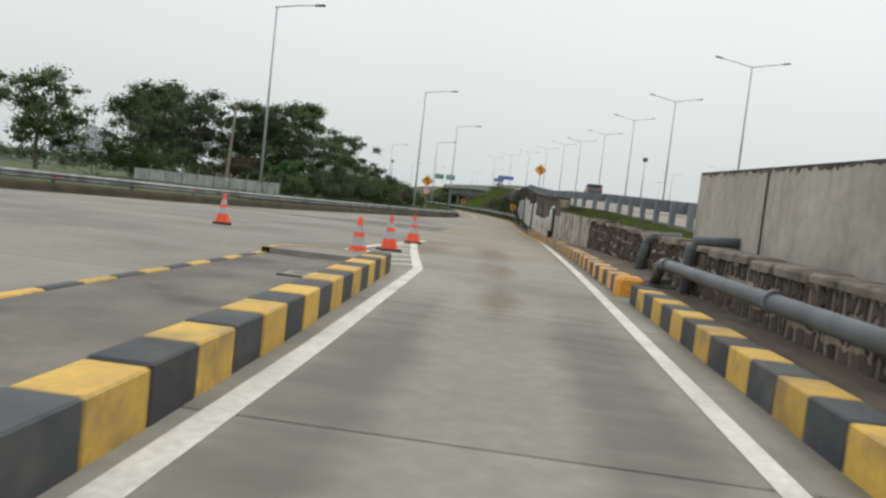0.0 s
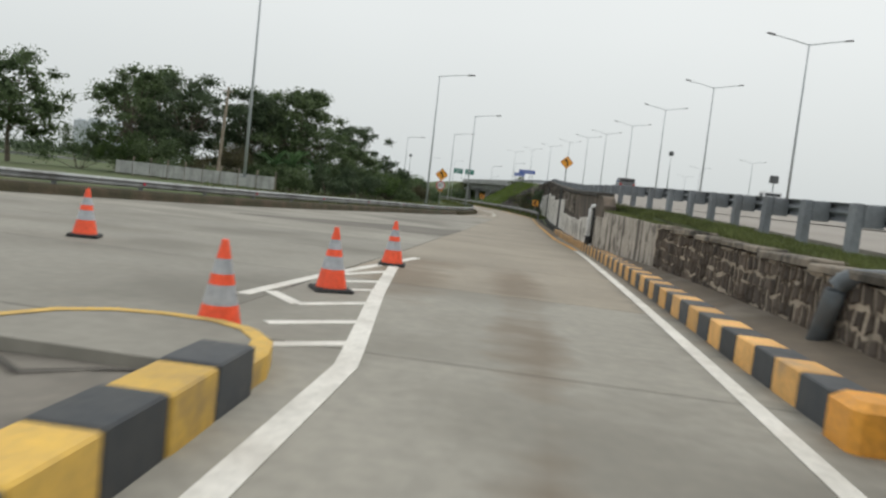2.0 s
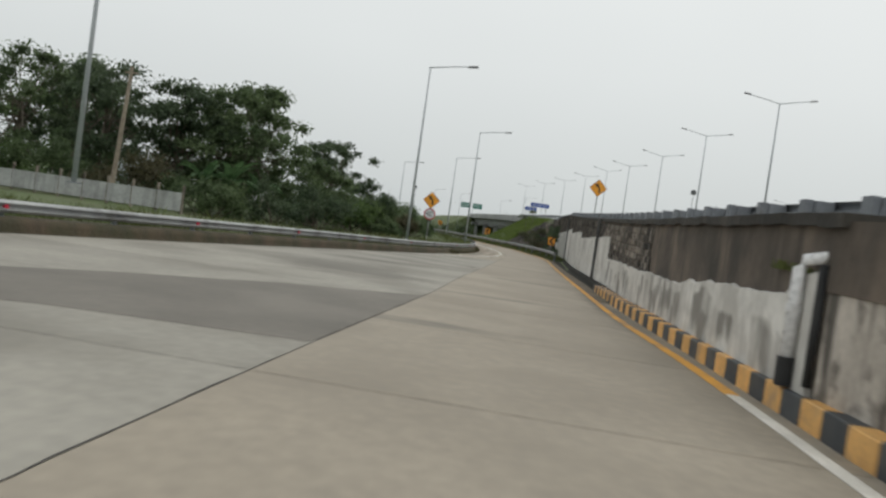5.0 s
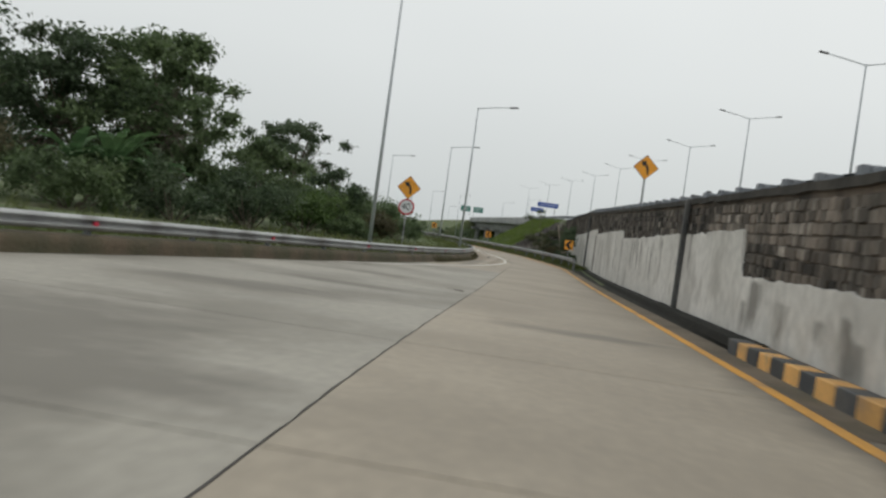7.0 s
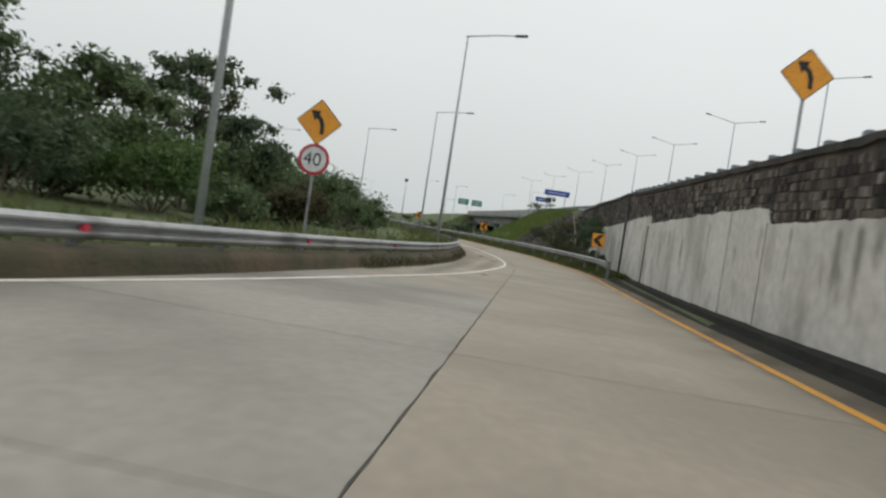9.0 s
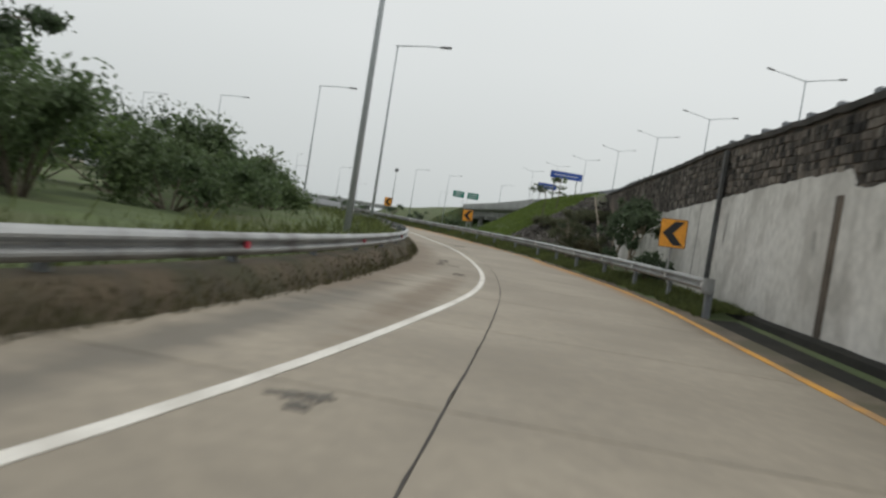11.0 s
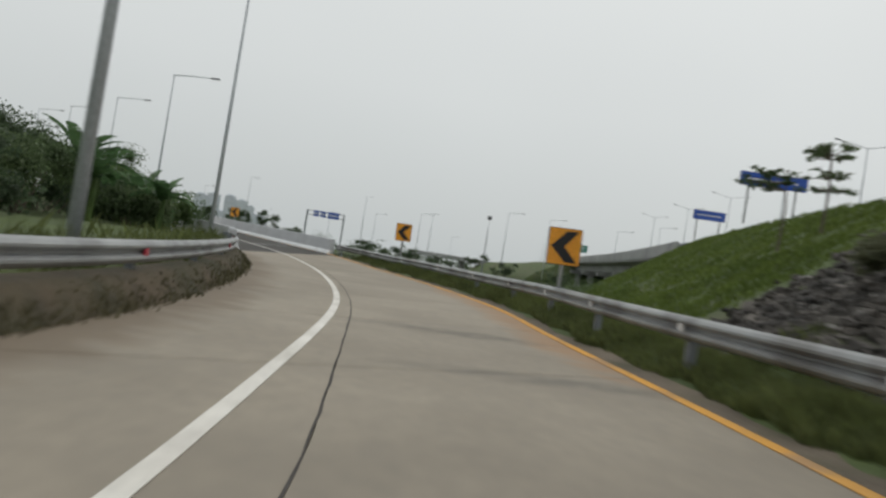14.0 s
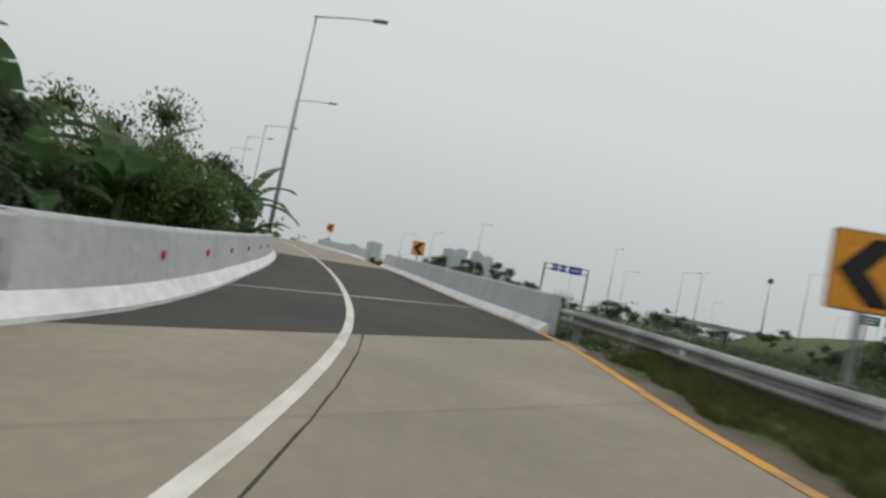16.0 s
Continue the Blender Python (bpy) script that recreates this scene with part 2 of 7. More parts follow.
LAMP_GREY = mat("lamp_post_paint", (0.46, 0.49, 0.51), (0.4, 0.43, 0.45), rough=0.5, metal=0.2, scale=0.5, bump=0)
LAMP_HEAD = mat("lamp_head", (0.12, 0.125, 0.13), rough=0.5, bump=0)
PIPE = mat("grey_pipe", (0.135, 0.155, 0.172), (0.095, 0.11, 0.122), rough=0.45, scale=2, fine=12, bump=0.1, stain=0.4, stain_col=(0.09, 0.085, 0.075), stain_f=2)
CONE_ORANGE = mat("cone_orange", (0.95, 0.115, 0.045), (0.85, 0.10, 0.04), rough=0.45, bump=0, scale=3)
CONE_GREY = mat("cone_band", (0.42, 0.44, 0.47), (0.36, 0.38, 0.41), rough=0.35, bump=0, scale=6)
RUBBER = mat("black_rubber", (0.025, 0.025, 0.026), rough=0.7, bump=0.1)
SIGN_YELLOW = mat("sign_yellow", (0.85, 0.36, 0.03), (0.78, 0.33, 0.035), rough=0.4, bump=0, scale=1.5)
SIGN_BLACK = mat("sign_black", (0.02, 0.02, 0.022), rough=0.45, bump=0)
SIGN_BLUE = mat("sign_blue", (0.025, 0.085, 0.42), (0.03, 0.09, 0.38), rough=0.45, bump=0)
SIGN_GREEN = mat("sign_green", (0.015, 0.22, 0.17), rough=0.45, bump=0)
SIGN_WHITE = mat("sign_white", (0.75, 0.76, 0.78), rough=0.45, bump=0)
SIGN_RED = mat("sign_red", (0.55, 0.03, 0.05), rough=0.4, bump=0)
SIGN_BACK = mat("sign_back", (0.3, 0.31, 0.32), rough=0.5, metal=0.4, bump=0)
REFLECT = mat("reflector_white", (0.8, 0.8, 0.8), rough=0.3, bump=0)
REFLECT_RED = mat("reflector_red", (0.6, 0.04, 0.08), rough=0.3, bump=0)
PARAPET = mat("parapet_concrete", (0.50, 0.51, 0.525), (0.44, 0.45, 0.465), rough=0.8, scale=0.5, fine=7, streak=0.25, streak_col=(0.3, 0.3, 0.3), streak_f=1.5)
PARAPET_WHITE = mat("parapet_white_base", (0.78, 0.79, 0.8), (0.68, 0.69, 0.7), rough=0.7, scale=0.8, fine=9, stain=0.35, stain_col=(0.4, 0.39, 0.37), stain_f=1.2)
BRIDGE = mat("bridge_concrete", (0.36, 0.365, 0.365), (0.28, 0.285, 0.285), rough=0.85, scale=0.12, fine=3, streak=0.4, streak_col=(0.17, 0.17, 0.165), streak_f=0.6)
GRASS_GROUND = mat("grassy_ground", (0.09, 0.122, 0.044), (0.064, 0.088, 0.034), rough=0.95, scale=0.5, fine=7, bump=0.5, dist=0.05, stain=0.6, stain_col=(0.125, 0.105, 0.072), stain_f=0.16)
DIRT = mat("dirt", (0.17, 0.14, 0.105), (0.11, 0.092, 0.07), rough=0.95, scale=0.8, fine=10, bump=0.6, dist=0.03, stain=0.5, stain_col=(0.055, 0.065, 0.025), stain_f=0.9)
MOSSY = mat("mossy_kerb_earth", (0.1, 0.076, 0.05), (0.056, 0.054, 0.03), rough=0.95, scale=0.9, fine=9, bump=0.9, dist=0.04, streak=0.5, streak_col=(0.04, 0.034, 0.026), streak_f=1.6)
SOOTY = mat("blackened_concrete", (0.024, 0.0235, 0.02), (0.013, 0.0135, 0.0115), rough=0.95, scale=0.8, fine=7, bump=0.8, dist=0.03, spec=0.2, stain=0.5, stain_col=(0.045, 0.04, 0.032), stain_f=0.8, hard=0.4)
CAP = mat("weathered_cap_concrete", (0.056, 0.052, 0.046), (0.03, 0.029, 0.026), rough=0.95, scale=0.9, fine=8, bump=0.8, dist=0.03, stain=0.6, stain_col=(0.085, 0.078, 0.066), stain_f=1.3, hard=0.6)
WALL_CORE = mat("brown_wall_render", (0.17, 0.136, 0.108), (0.066, 0.056, 0.047), rough=0.95, scale=0.7, fine=7, bump=0.6, dist=0.02, streak=0.5, streak_col=(0.04, 0.037, 0.032), streak_f=1.2, streak_z=0.3, runs=0.7, runs_f=3, runs_lo=0.36, stain=0.7, stain_col=(0.045, 0.042, 0.036), stain_f=0.5, hard=0.6)
GRASS = leaf_mat("grass_blades", (0.145, 0.172, 0.06), (0.098, 0.118, 0.043))
GRASS_BRIGHT = leaf_mat("bright_grass_blades", (0.14, 0.19, 0.042), (0.098, 0.142, 0.034))
LEAF_DARK = leaf_mat("leaves_dark", (0.105, 0.142, 0.08), (0.066, 0.098, 0.054))
LEAF_MID = leaf_mat("leaves_mid", (0.13, 0.178, 0.082), (0.085, 0.125, 0.06))
LEAF_LIGHT = leaf_mat("leaves_light", (0.12, 0.18, 0.055), (0.08, 0.13, 0.045))
LEAF_DRY = leaf_mat("leaves_brownish", (0.125, 0.115, 0.065), (0.085, 0.082, 0.045))
LEAF_SCRUB = leaf_mat("leaves_olive", (0.125, 0.135, 0.078), (0.08, 0.092, 0.052))
BANANA = leaf_mat("banana_leaves", (0.085, 0.15, 0.062), (0.055, 0.105, 0.045), island=0.3)
BARK = mat("bark", (0.16, 0.135, 0.105), (0.10, 0.085, 0.066), rough=0.95, scale=3, fine=14, bump=0.5, dist=0.02)
BARK_PALE = mat("pale_bark", (0.33, 0.28, 0.22), (0.24, 0.2, 0.155), rough=0.9, scale=3, fine=14, bump=0.4)
# tower colours have the pale blue-grey of distance haze put into them
TOWER = mat("hazed_tower_wall", (0.6, 0.64, 0.68), (0.54, 0.58, 0.62), rough=0.9, scale=0.02, fine=0.2, bump=0)
TOWER_WIN = mat("hazed_tower_window", (0.46, 0.51, 0.56), rough=0.5, bump=0)
CAR_WHITE = mat("car_white", (0.75, 0.76, 0.77), rough=0.25, bump=0, spec=0.6)
CAR_GREY = mat("car_dark_grey", (0.10, 0.10, 0.105), rough=0.25, bump=0, spec=0.6)
CAR_GLASS = mat("car_glass", (0.03, 0.035, 0.04), rough=0.1, bump=0, spec=0.8)
CAR_LIGHT = mat("car_tail_light", (0.4, 0.02, 0.02), rough=0.2, bump=0)
FENCE_WHITE = mat("fence_panel", (0.45, 0.46, 0.45), (0.33, 0.34, 0.33), rough=0.85, scale=0.8, fine=6, streak=0.5, streak_col=(0.15, 0.15, 0.14))


# ---- curves of the plan: x as a function of y ----
def curve(pts):
    """A smooth x(y) through the points (x, y), which go up in y."""
    xs, ys = np.array([p[0] for p in pts], float), np.array([p[1] for p in pts], float)
    d = np.diff(xs) / np.diff(ys)
    m = np.concatenate([[d[0]], (d[:-1] + d[1:]) / 2, [d[-1]]])

    def f(y):
        i = int(np.clip(np.searchsorted(ys, y) - 1, 0, len(ys) - 2))
        h = ys[i + 1] - ys[i]
        t = (y - ys[i]) / h
        if t < 0:
            return float(xs[0] + m[0] * (y - ys[0]))
        if t > 1:
            return float(xs[-1] + m[-1] * (y - ys[-1]))
        return float((2 * t**3 - 3 * t**2 + 1) * xs[i] + (t**3 - 2 * t**2 + t) * h * m[i] + (3 * t**2 - 2 * t**3) * xs[i + 1] + (t**3 - t**2) * h * m[i + 1])
    return f


road_z = curve([(0, -60), (0, 0), (0, 24), (-0.04, 30), (-0.25, 48), (-0.4, 68), (-0.6, 98), (-0.56, 118), (-0.3, 139), (-0.05, 155), (0.12, 165), (0.55, 180), (1.2, 200), (1.9, 220), (2.8, 250), (3.3, 280)])
yellow_x = curve([(3.6, -20), (3.57, 10), (3.55, 30), (3.42, 45.9), (2.97, 54), (2.74, 63), (2.38, 79), (2.04, 96), (1.66, 112), (1.36, 119), (0.58, 125), (-0.76, 131), (-1.82, 135), (-3.1, 140.4), (-4.93, 145.2), (-7.92, 152.3), (-10.65, 159), (-15.13, 166.4), (-19.83, 172.3), (-25.12, 179.3), (-31, 184.8), (-45.5, 198.8), (-63, 214), (-80, 227), (-100, 241), (-140, 266)])
white_x = curve([(-14.5, 60), (-9.2, 76), (-7.1, 84.5), (-5.6, 93), (-4.3, 101), (-3.7, 108.6), (-3.52, 113.9), (-3.83, 119.5), (-4.68, 125.5), (-6.01, 132.2), (-7.58, 138.2), (-8.98, 142.6), (-12.1, 151.2), (-15.06, 157.3), (-19.25, 164.5), (-24.42, 171.7), (-30.05, 177.8), (-46, 192.9), (-63, 207.5), (-80, 220.5), (-100, 234.5)])
seam_line = curve([(-1.35, 20), (-1.46, 34), (-1.7, 43), (-1.84, 55), (-2.0, 60), (-2.23, 75.5), (-2.62, 99), (-2.76, 109.9), (-3.0, 115.3), (-3.76, 123.1), (-4.65, 128.5), (-5.85, 134), (-7.15, 139.3), (-8.3, 142.7), (-9.83, 146.8), (-11.75, 151.5), (-14.7, 158), (-20.0, 166.3), (-24.7, 172.6), (-30.6, 178.9), (-46, 193.7), (-63, 208.5), (-80, 221.5), (-100, 235.5)])


def seam_x(y):
    k = min(max((y - 142) / 11, 0.0), 1.0)
    return seam_line(y) + (white_x(y) + 0.34 - seam_line(y)) * k
left_x = curve([(-40, 0), (-24, 20), (-15.5, 40), (-12.4, 52), (-10.8, 62), (-9.4, 72.5), (-7.6, 83.5), (-6.65, 95.5), (-6.05, 106), (-6.3, 115.5), (-7.1, 124.7), (-8.7, 133), (-10.9, 140.2), (-12.6, 145.9), (-15.6, 152.8), (-19.0, 159), (-23.6, 165.7), (-25.7, 169.0), (-30.9, 174.8), (-45.5, 189), (-63, 202.6), (-80, 215), (-100, 228.5)])
wall_x = curve([(4.0, 40), (3.95, 43), (3.72, 75), (3.6, 95), (3.5, 125), (3.2, 140), (2.6, 150), (1.95, 156)])
ridge_x = curve([(5.6, -30), (5.6, 38), (4.05, 44), (3.8, 75), (3.6, 125), (3.3, 140), (2.6, 150), (1.2, 162), (-1.0, 181), (-4.0, 210), (-8, 240), (-16, 290), (-27, 340), (-40, 390), (-60, 450)])
high_z = curve([(0.4, -60), (0.55, 0), (1.2, 25), (1.75, 42), (2.2, 60), (2.72, 75), (3.42, 94), (4.42, 119), (4.7, 125), (4.8, 133), (4.96, 142), (5.14, 151), (5.42, 159), (5.72, 168), (6.1, 181), (7.3, 235), (8.4, 290), (9.4, 390), (9.6, 460)])


def tangent(f, y):
    v = Vector((f(y + 0.3) - f(y - 0.3), 0.6))
    return v.normalized()


def steps(a, b, step):
    n = max(1, round((b - a) / step))
    return [a + (b - a) * i / n for i in range(n + 1)]


# ---- mesh building ----
class Mesh:
    """Collects vertices and faces, and becomes one mesh object."""

    def __init__(self):
        self.v, self.f = [], []

    def add(self, verts, faces):
        o = len(self.v)
        self.v += [tuple(p) for p in verts]
        self.f += [tuple(i + o for i in q) for q in faces]

    def box(self, x, y, z, sx, sy, sz, rz=0.0, m=None, chamfer=0.0):
        """A box about its middle; chamfer cuts the upright and top edges."""
        c = min(chamfer, sx / 3, sy / 3, sz / 2)
        m = m or pose(x, y, z, 0, 0, rz)
        if c <= 0:
            vs = [(a * sx / 2, b * sy / 2, k * sz / 2) for k in (-1, 1) for a, b in ((-1, -1), (1, -1), (1, 1), (-1, 1))]
            fs = [(3, 2, 1, 0), (4, 5, 6, 7), (0, 1, 5, 4), (1, 2, 6, 5), (2, 3, 7, 6), (3, 0, 4, 7)]
        else:
            def ring(i, k):
                X, Y = sx / 2 - i, sy / 2 - i
                return [(-X + c, -Y, k), (X - c, -Y, k), (X, -Y + c, k), (X, Y - c, k), (X - c, Y, k), (-X + c, Y, k), (-X, Y - c, k), (-X, -Y + c, k)]
            vs = ring(0, -sz / 2) + ring(0, sz / 2 - c) + ring(c, sz / 2)
            fs = [tuple(range(7, -1, -1)), tuple(range(16, 24))]
            for r in (0, 8):
                fs += [(r + i, r + (i + 1) % 8, r + 8 + (i + 1) % 8, r + 8 + i) for i in range(8)]
        self.add([m @ Vector(p) for p in vs], fs)

    def tube(self, pts, radii, n=8, cap=True):
        pts = [Vector(p) for p in pts]
        rings = []
        for i, p in enumerate(pts):
            d = (pts[min(i + 1, len(pts) - 1)] - pts[max(i - 1, 0)]).normalized()
            u = d.orthogonal().normalized() if abs(d.z) > 0.9 else d.cross(Vector((0, 0, 1))).normalized()
            w = d.cross(u)
            r = radii[i] if hasattr(radii, "__len__") else radii
            rings.append([p + (u * math.cos(2 * math.pi * k / n) + w * math.sin(2 * math.pi * k / n)) * r for k in range(n)])
        vs = [q for ring in rings for q in ring]
        fs = [(i * n + k, i * n + (k + 1) % n, (i + 1) * n + (k + 1) % n, (i + 1) * n + k) for i in range(len(pts) - 1) for k in range(n)]
        if cap:
            fs += [tuple(range(n - 1, -1, -1)), tuple(range((len(pts) - 1) * n, len(pts) * n))]
        self.add(vs, fs)

    def lathe(self, prof, n=20, m=None):
        """Rings of (radius, height) about the z axis."""
        m = m or Matrix()
        vs = [m @ Vector((r * math.cos(2 * math.pi * k / n), r * math.sin(2 * math.pi * k / n), z)) for r, z in prof for k in range(n)]
        fs = [(i * n + k, i * n + (k + 1) % n, (i + 1) * n + (k + 1) % n, (i + 1) * n + k) for i in range(len(prof) - 1) for k in range(n)]
        fs += [tuple(range(n - 1, -1, -1)), tuple(range((len(prof) - 1) * n, len(prof) * n))]
        self.add(vs, fs)

    def prism(self, outline, depth, m):
        """A flat outline in the local x-z plane, made thick along y."""
        k = len(outline)
        vs = [m @ Vector((x, 0, z)) for x, z in outline] + [m @ Vector((x, depth, z)) for x, z in outline]
        fs = [tuple(range(k)), tuple(range(2 * k - 1, k - 1, -1))] + [(i, i + k, (i + 1) % k + k, (i + 1) % k) for i in range(k)]
        self.add(vs, fs)

    def sweep(self, f, ys, profile, zf=road_z, closed=True):
        """A cross-section (offset to the right, height) carried along the curve f."""
        rows = []
        for y in ys:
            t = tangent(f, y)
            r = Vector((t.y, -t.x))
            x = f(y)
            row = []
            for dx, dz in profile:
                p = Vector((x, y)) + r * dx
                row.append((p.x, p.y, zf(y) + dz))
            rows.append(row)
        k = len(profile)
        vs = [p for row in rows for p in row]
        e = k if closed else k - 1
        fs = [(i * k + j, i * k + (j + 1) % k, (i + 1) * k + (j + 1) % k, (i + 1) * k + j) for i in range(len(ys) - 1) for j in range(e)]
        if closed:
            fs += [tuple(range(k - 1, -1, -1)), tuple(range((len(ys) - 1) * k, len(ys) * k))]
        self.add(vs, fs)

    def data(self, name, smooth=False):
        me = bpy.data.meshes.new(name)
        me.from_pydata(self.v, [], self.f)
        me.validate()
        if smooth:
            me.polygons.foreach_set("use_smooth", [True] * len(me.polygons))
        me.update()
        return me

    def fix(self, me):
        b = bmesh.new()
        b.from_mesh(me)
        bmesh.ops.recalc_face_normals(b, faces=b.faces)
        b.to_mesh(me)
        b.free()
        return me


def obj(name, mesh, material, parent=None, label="", smooth=False, fix=True):
    me = mesh.data(name, smooth)
    if fix and len(me.polygons) < 6000:
        mesh.fix(me)
    me.materials.append(material)
    ob = new(name, me)
    if parent:
        ob.parent = parent
    if label:
        ob["label"] = label
    return ob


def part(name, mesh, material, parent, label="", smooth=False):
    return obj(name, mesh, material, parent, label, smooth)


def empty(name, label, category, group="", kind="", at=None):
    ob = new(name)
    ob.empty_display_size = 0.2
    if at is not None:
        ob.matrix_basis = at
    return tagged(ob, label, category, group, kind)


# ---- ground: one sheet from the toll plaza to the horizon ----
def smooth01(t):
    t = min(max(t, 0.0), 1.0)
    return t * t * (3 - 2 * t)


def ground_z(x, y):
    yy = min(max(y, -60), 275)
    g = road_z(yy)
    xl, xr = left_x(min(yy, 225)) - 0.25, yellow_x(min(yy, 262)) + (0.9 if y < 135 else 0.9 + 0.035 * min(y - 135, 25))
    low = -1.6
    far = smooth01((abs(x + 10) - 120) / 120) if y < 250 else 1.0
    if x < xl:
        d = xl - x
        z = g + 0.42 * smooth01(d / 0.6)
        if y > 165:
            z = min(z, 0.3) - 0.9 * smooth01((y - 165) / 8)
        z += (low - z) * smooth01((d - 40) / 60)
        return z + 0.12 * noise.noise(Vector((x * 0.3, y * 0.3, 0)))
    if x <= xr and y < 225:
        return g - 0.1 - (2.2 + g if y > 182 or x < -27.5 else 0)
    if y < 41:
        if x < 5.0:
            return g - 0.06
        h = high_z(yy) - 0.08
        return min(h, 1.02 + 0.012 * max(yy, 0) + (x - 5.0) * 0.4)
    fill = 99.0 if y > 160 else g + 0.12 + max(0.0, y - 147.4 + 0.5 * noise.noise(Vector((x * 0.9, y * 0.4, 2)))) * 0.58
    if y < 156:
        w = wall_x(yy)
        if x < w + 0.62:
            z = g + 0.14 * smooth01((x - xr) / 1.2) + 0.03 * noise.noise(Vector((x, y, 3)))
            up = min(high_z(yy) - 0.1 - max(0.0, ridge_x(yy) - x) / 1.55, g + 0.1 + max(0, x - xr - 0.3) * 0.95)
            return max(z, min(up, fill))
        return high_z(yy) - 0.12 if x < 60 else high_z(yy) - 0.12 + (low - high_z(yy)) * smooth01((x - 60) / 60)
    base = g + 0.1 if y < 176 else g + (low - g) * smooth01((y - 176) / 10)
    foot = base + (low - base) * smooth01((x - xr - 2) / 18)
    if y > 232:
        return low + (0.25 * noise.noise(Vector((x * 0.03, y * 0.03, 7))))
    e = ridge_x(yy)
    top = high_z(yy) - 0.1
    z = top - max(0.0, e - x) / 1.55
    z = min(z, base + max(0, x - xr - 0.3) * 0.95, fill)
    z = max(z, foot)
    if z > foot + 0.3:
        z += 0.14 * noise.noise(Vector((x * 0.8, y * 0.8, 1)))
    z += (low - z) * smooth01((y - 207) / 18) * (1 if x < e + 2 else 0)
    if x > e + 34:
        z += (low - z) * smooth01((x - e - 34) / 30)
    return z


def ground_sheet():
    xs = [-3000, -1500, -800, -450, -280, -190, -140] + list(np.arange(-110, -36, 2.5)) + list(np.arange(-36, 9, 0.6)) + list(np.arange(9, 60, 4)) + [70, 85, 110, 150, 220, 350, 600, 1200, 3000]
    ys = [-3000, -800, -300, -120, -60, -30] + list(np.arange(-10, 110, 2.0)) + list(np.arange(110, 240, 1.0)) + list(np.arange(240, 330, 6)) + [350, 400, 470, 560, 700, 900, 1300, 2000, 3000, 4500]
    m = Mesh()
    n = len(xs)
    m.v = [(x, y, ground_z(x, y)) for y in ys for x in xs]
    m.f = [(j * n + i, j * n + i + 1, (j + 1) * n + i + 1, (j + 1) * n + i) for j in range(len(ys) - 1) for i in range(n - 1)]
    return tagged(obj("ground", m, GRASS_GROUND, smooth=True, fix=False), "rough grass and dirt ground around the toll ramp", "ground", kind="structure")


ground_sheet()

# ---- the concrete carriageway, slab by slab ----
pair_left = curve([(-60, -60), (60, 60), (100, 100), (114, 115), (122.6, 125), (130.6, 135), (138.6, 145), (147.3, 155), (156.5, 165), (161.5, 172), (166.7, 179.3), (173.6, 184.8), (188.3, 198.5), (202.6, 214), (215, 227), (228.5, 241)])
road = empty("road", "pale concrete ramp carriageway of cast slabs with open joints", "road", kind="structure")


def station(yr, f):
    """A point across the road at the right-hand station yr: f is 0 at the left edge, 1 at the seam, 2 at the right edge."""
    yl = pair_left(yr)
    L = Vector((left_x(yl), yl))
    R = Vector((yellow_x(yr) + 0.75, yr))
    if yr > 176:
        R = Vector((yellow_x(yr) + 0.55, yr - 0.1))
    # the seam lies where the line from L to R meets it
    lo, hi = 0.0, 1.0
    for _ in range(22):
        k = (lo + hi) / 2
        p = L.lerp(R, k)
        if p.x < seam_x(p.y):
            lo = k
        else:
            hi = k
    S = L.lerp(R, k)
    return L.lerp(S, f) if f <= 1 else S.lerp(R, f - 1)


MUD = [(1.75, 22.2, 0.5, 3.0, 0.06), (1.5, 27.8, 0.6, 4, 0.06), (1.9, 17.0, 0.4, 2.5, 0.03), (-0.3, 27.0, 0.9, 3.5, 0.15), (-0.5, 30.0, 1.0, 1.4, 0.0), (-6.0, 118, 1.2, 9, 0.02), (-7.8, 130, 1.2, 8, 0.22), (-11.0, 141, 1.3, 8, 0.3),
       (-15.0, 151, 1.2, 8, 0.45), (-20.5, 161, 1.2, 7, 0.6), (1.6, 114, 0.5, 9, 0.04), (0.3, 127, 0.6, 8, 0.2), (-2.6, 139.5, 0.6, 8, 0.3), (-6.6, 150.5, 0.6, 8, 0.4), (-12.5, 163, 0.6, 8, 0.55), (-4.2, 112, 0.5, 9, 0.02)]
GRIME = [(-4.2, 57.5, 2.6, 1.6, 0.1), (-6, 66, 3, 1.2, 0.1), (-5.6, 58.5, 3.2, 5.0, 0.35), (-5.5, 76, 2.2, 1.2, 0.0), (-5, 70, 3, 0.8, 0.05), (2.9, 58, 0.5, 12, 0.05), (3.75, 30, 0.4, 16, 0.0), (2.2, 88, 0.4, 16, 0.03), (-3.5, 139, 2.5, 0.5, 0.2),
         (-1.0, 47, 2.5, 0.5, 0.05), (0.5, 66, 2.2, 0.7, 0.05), (-5.2, 104, 0.5, 12, 0.0), (0.2, 55, 2.6, 0.4, 0.1), (-7, 146.6, 3.0, 0.5, 0.5), (1.0, 12, 0.5, 6, 0.0), (2.9, 12, 0.5, 8, 0.0), (-9, 150, 3.2, 0.5, 0.5)]
CLAY = [(yellow_x(y) - 0.08, y, 1.05 if y > 140 else 0.7, 4.5, math.atan2(-tangent(yellow_x, y).x, tangent(yellow_x, y).y)) for y in (122, 126, 130, 134, 151, 154.5, 158, 161.5)]
MUD += [(left_x(y) + 0.4, y, 1.0, 4.5, math.atan2(-tangent(left_x, y).x, tangent(left_x, y).y)) for y in steps(112, 164, 4)]
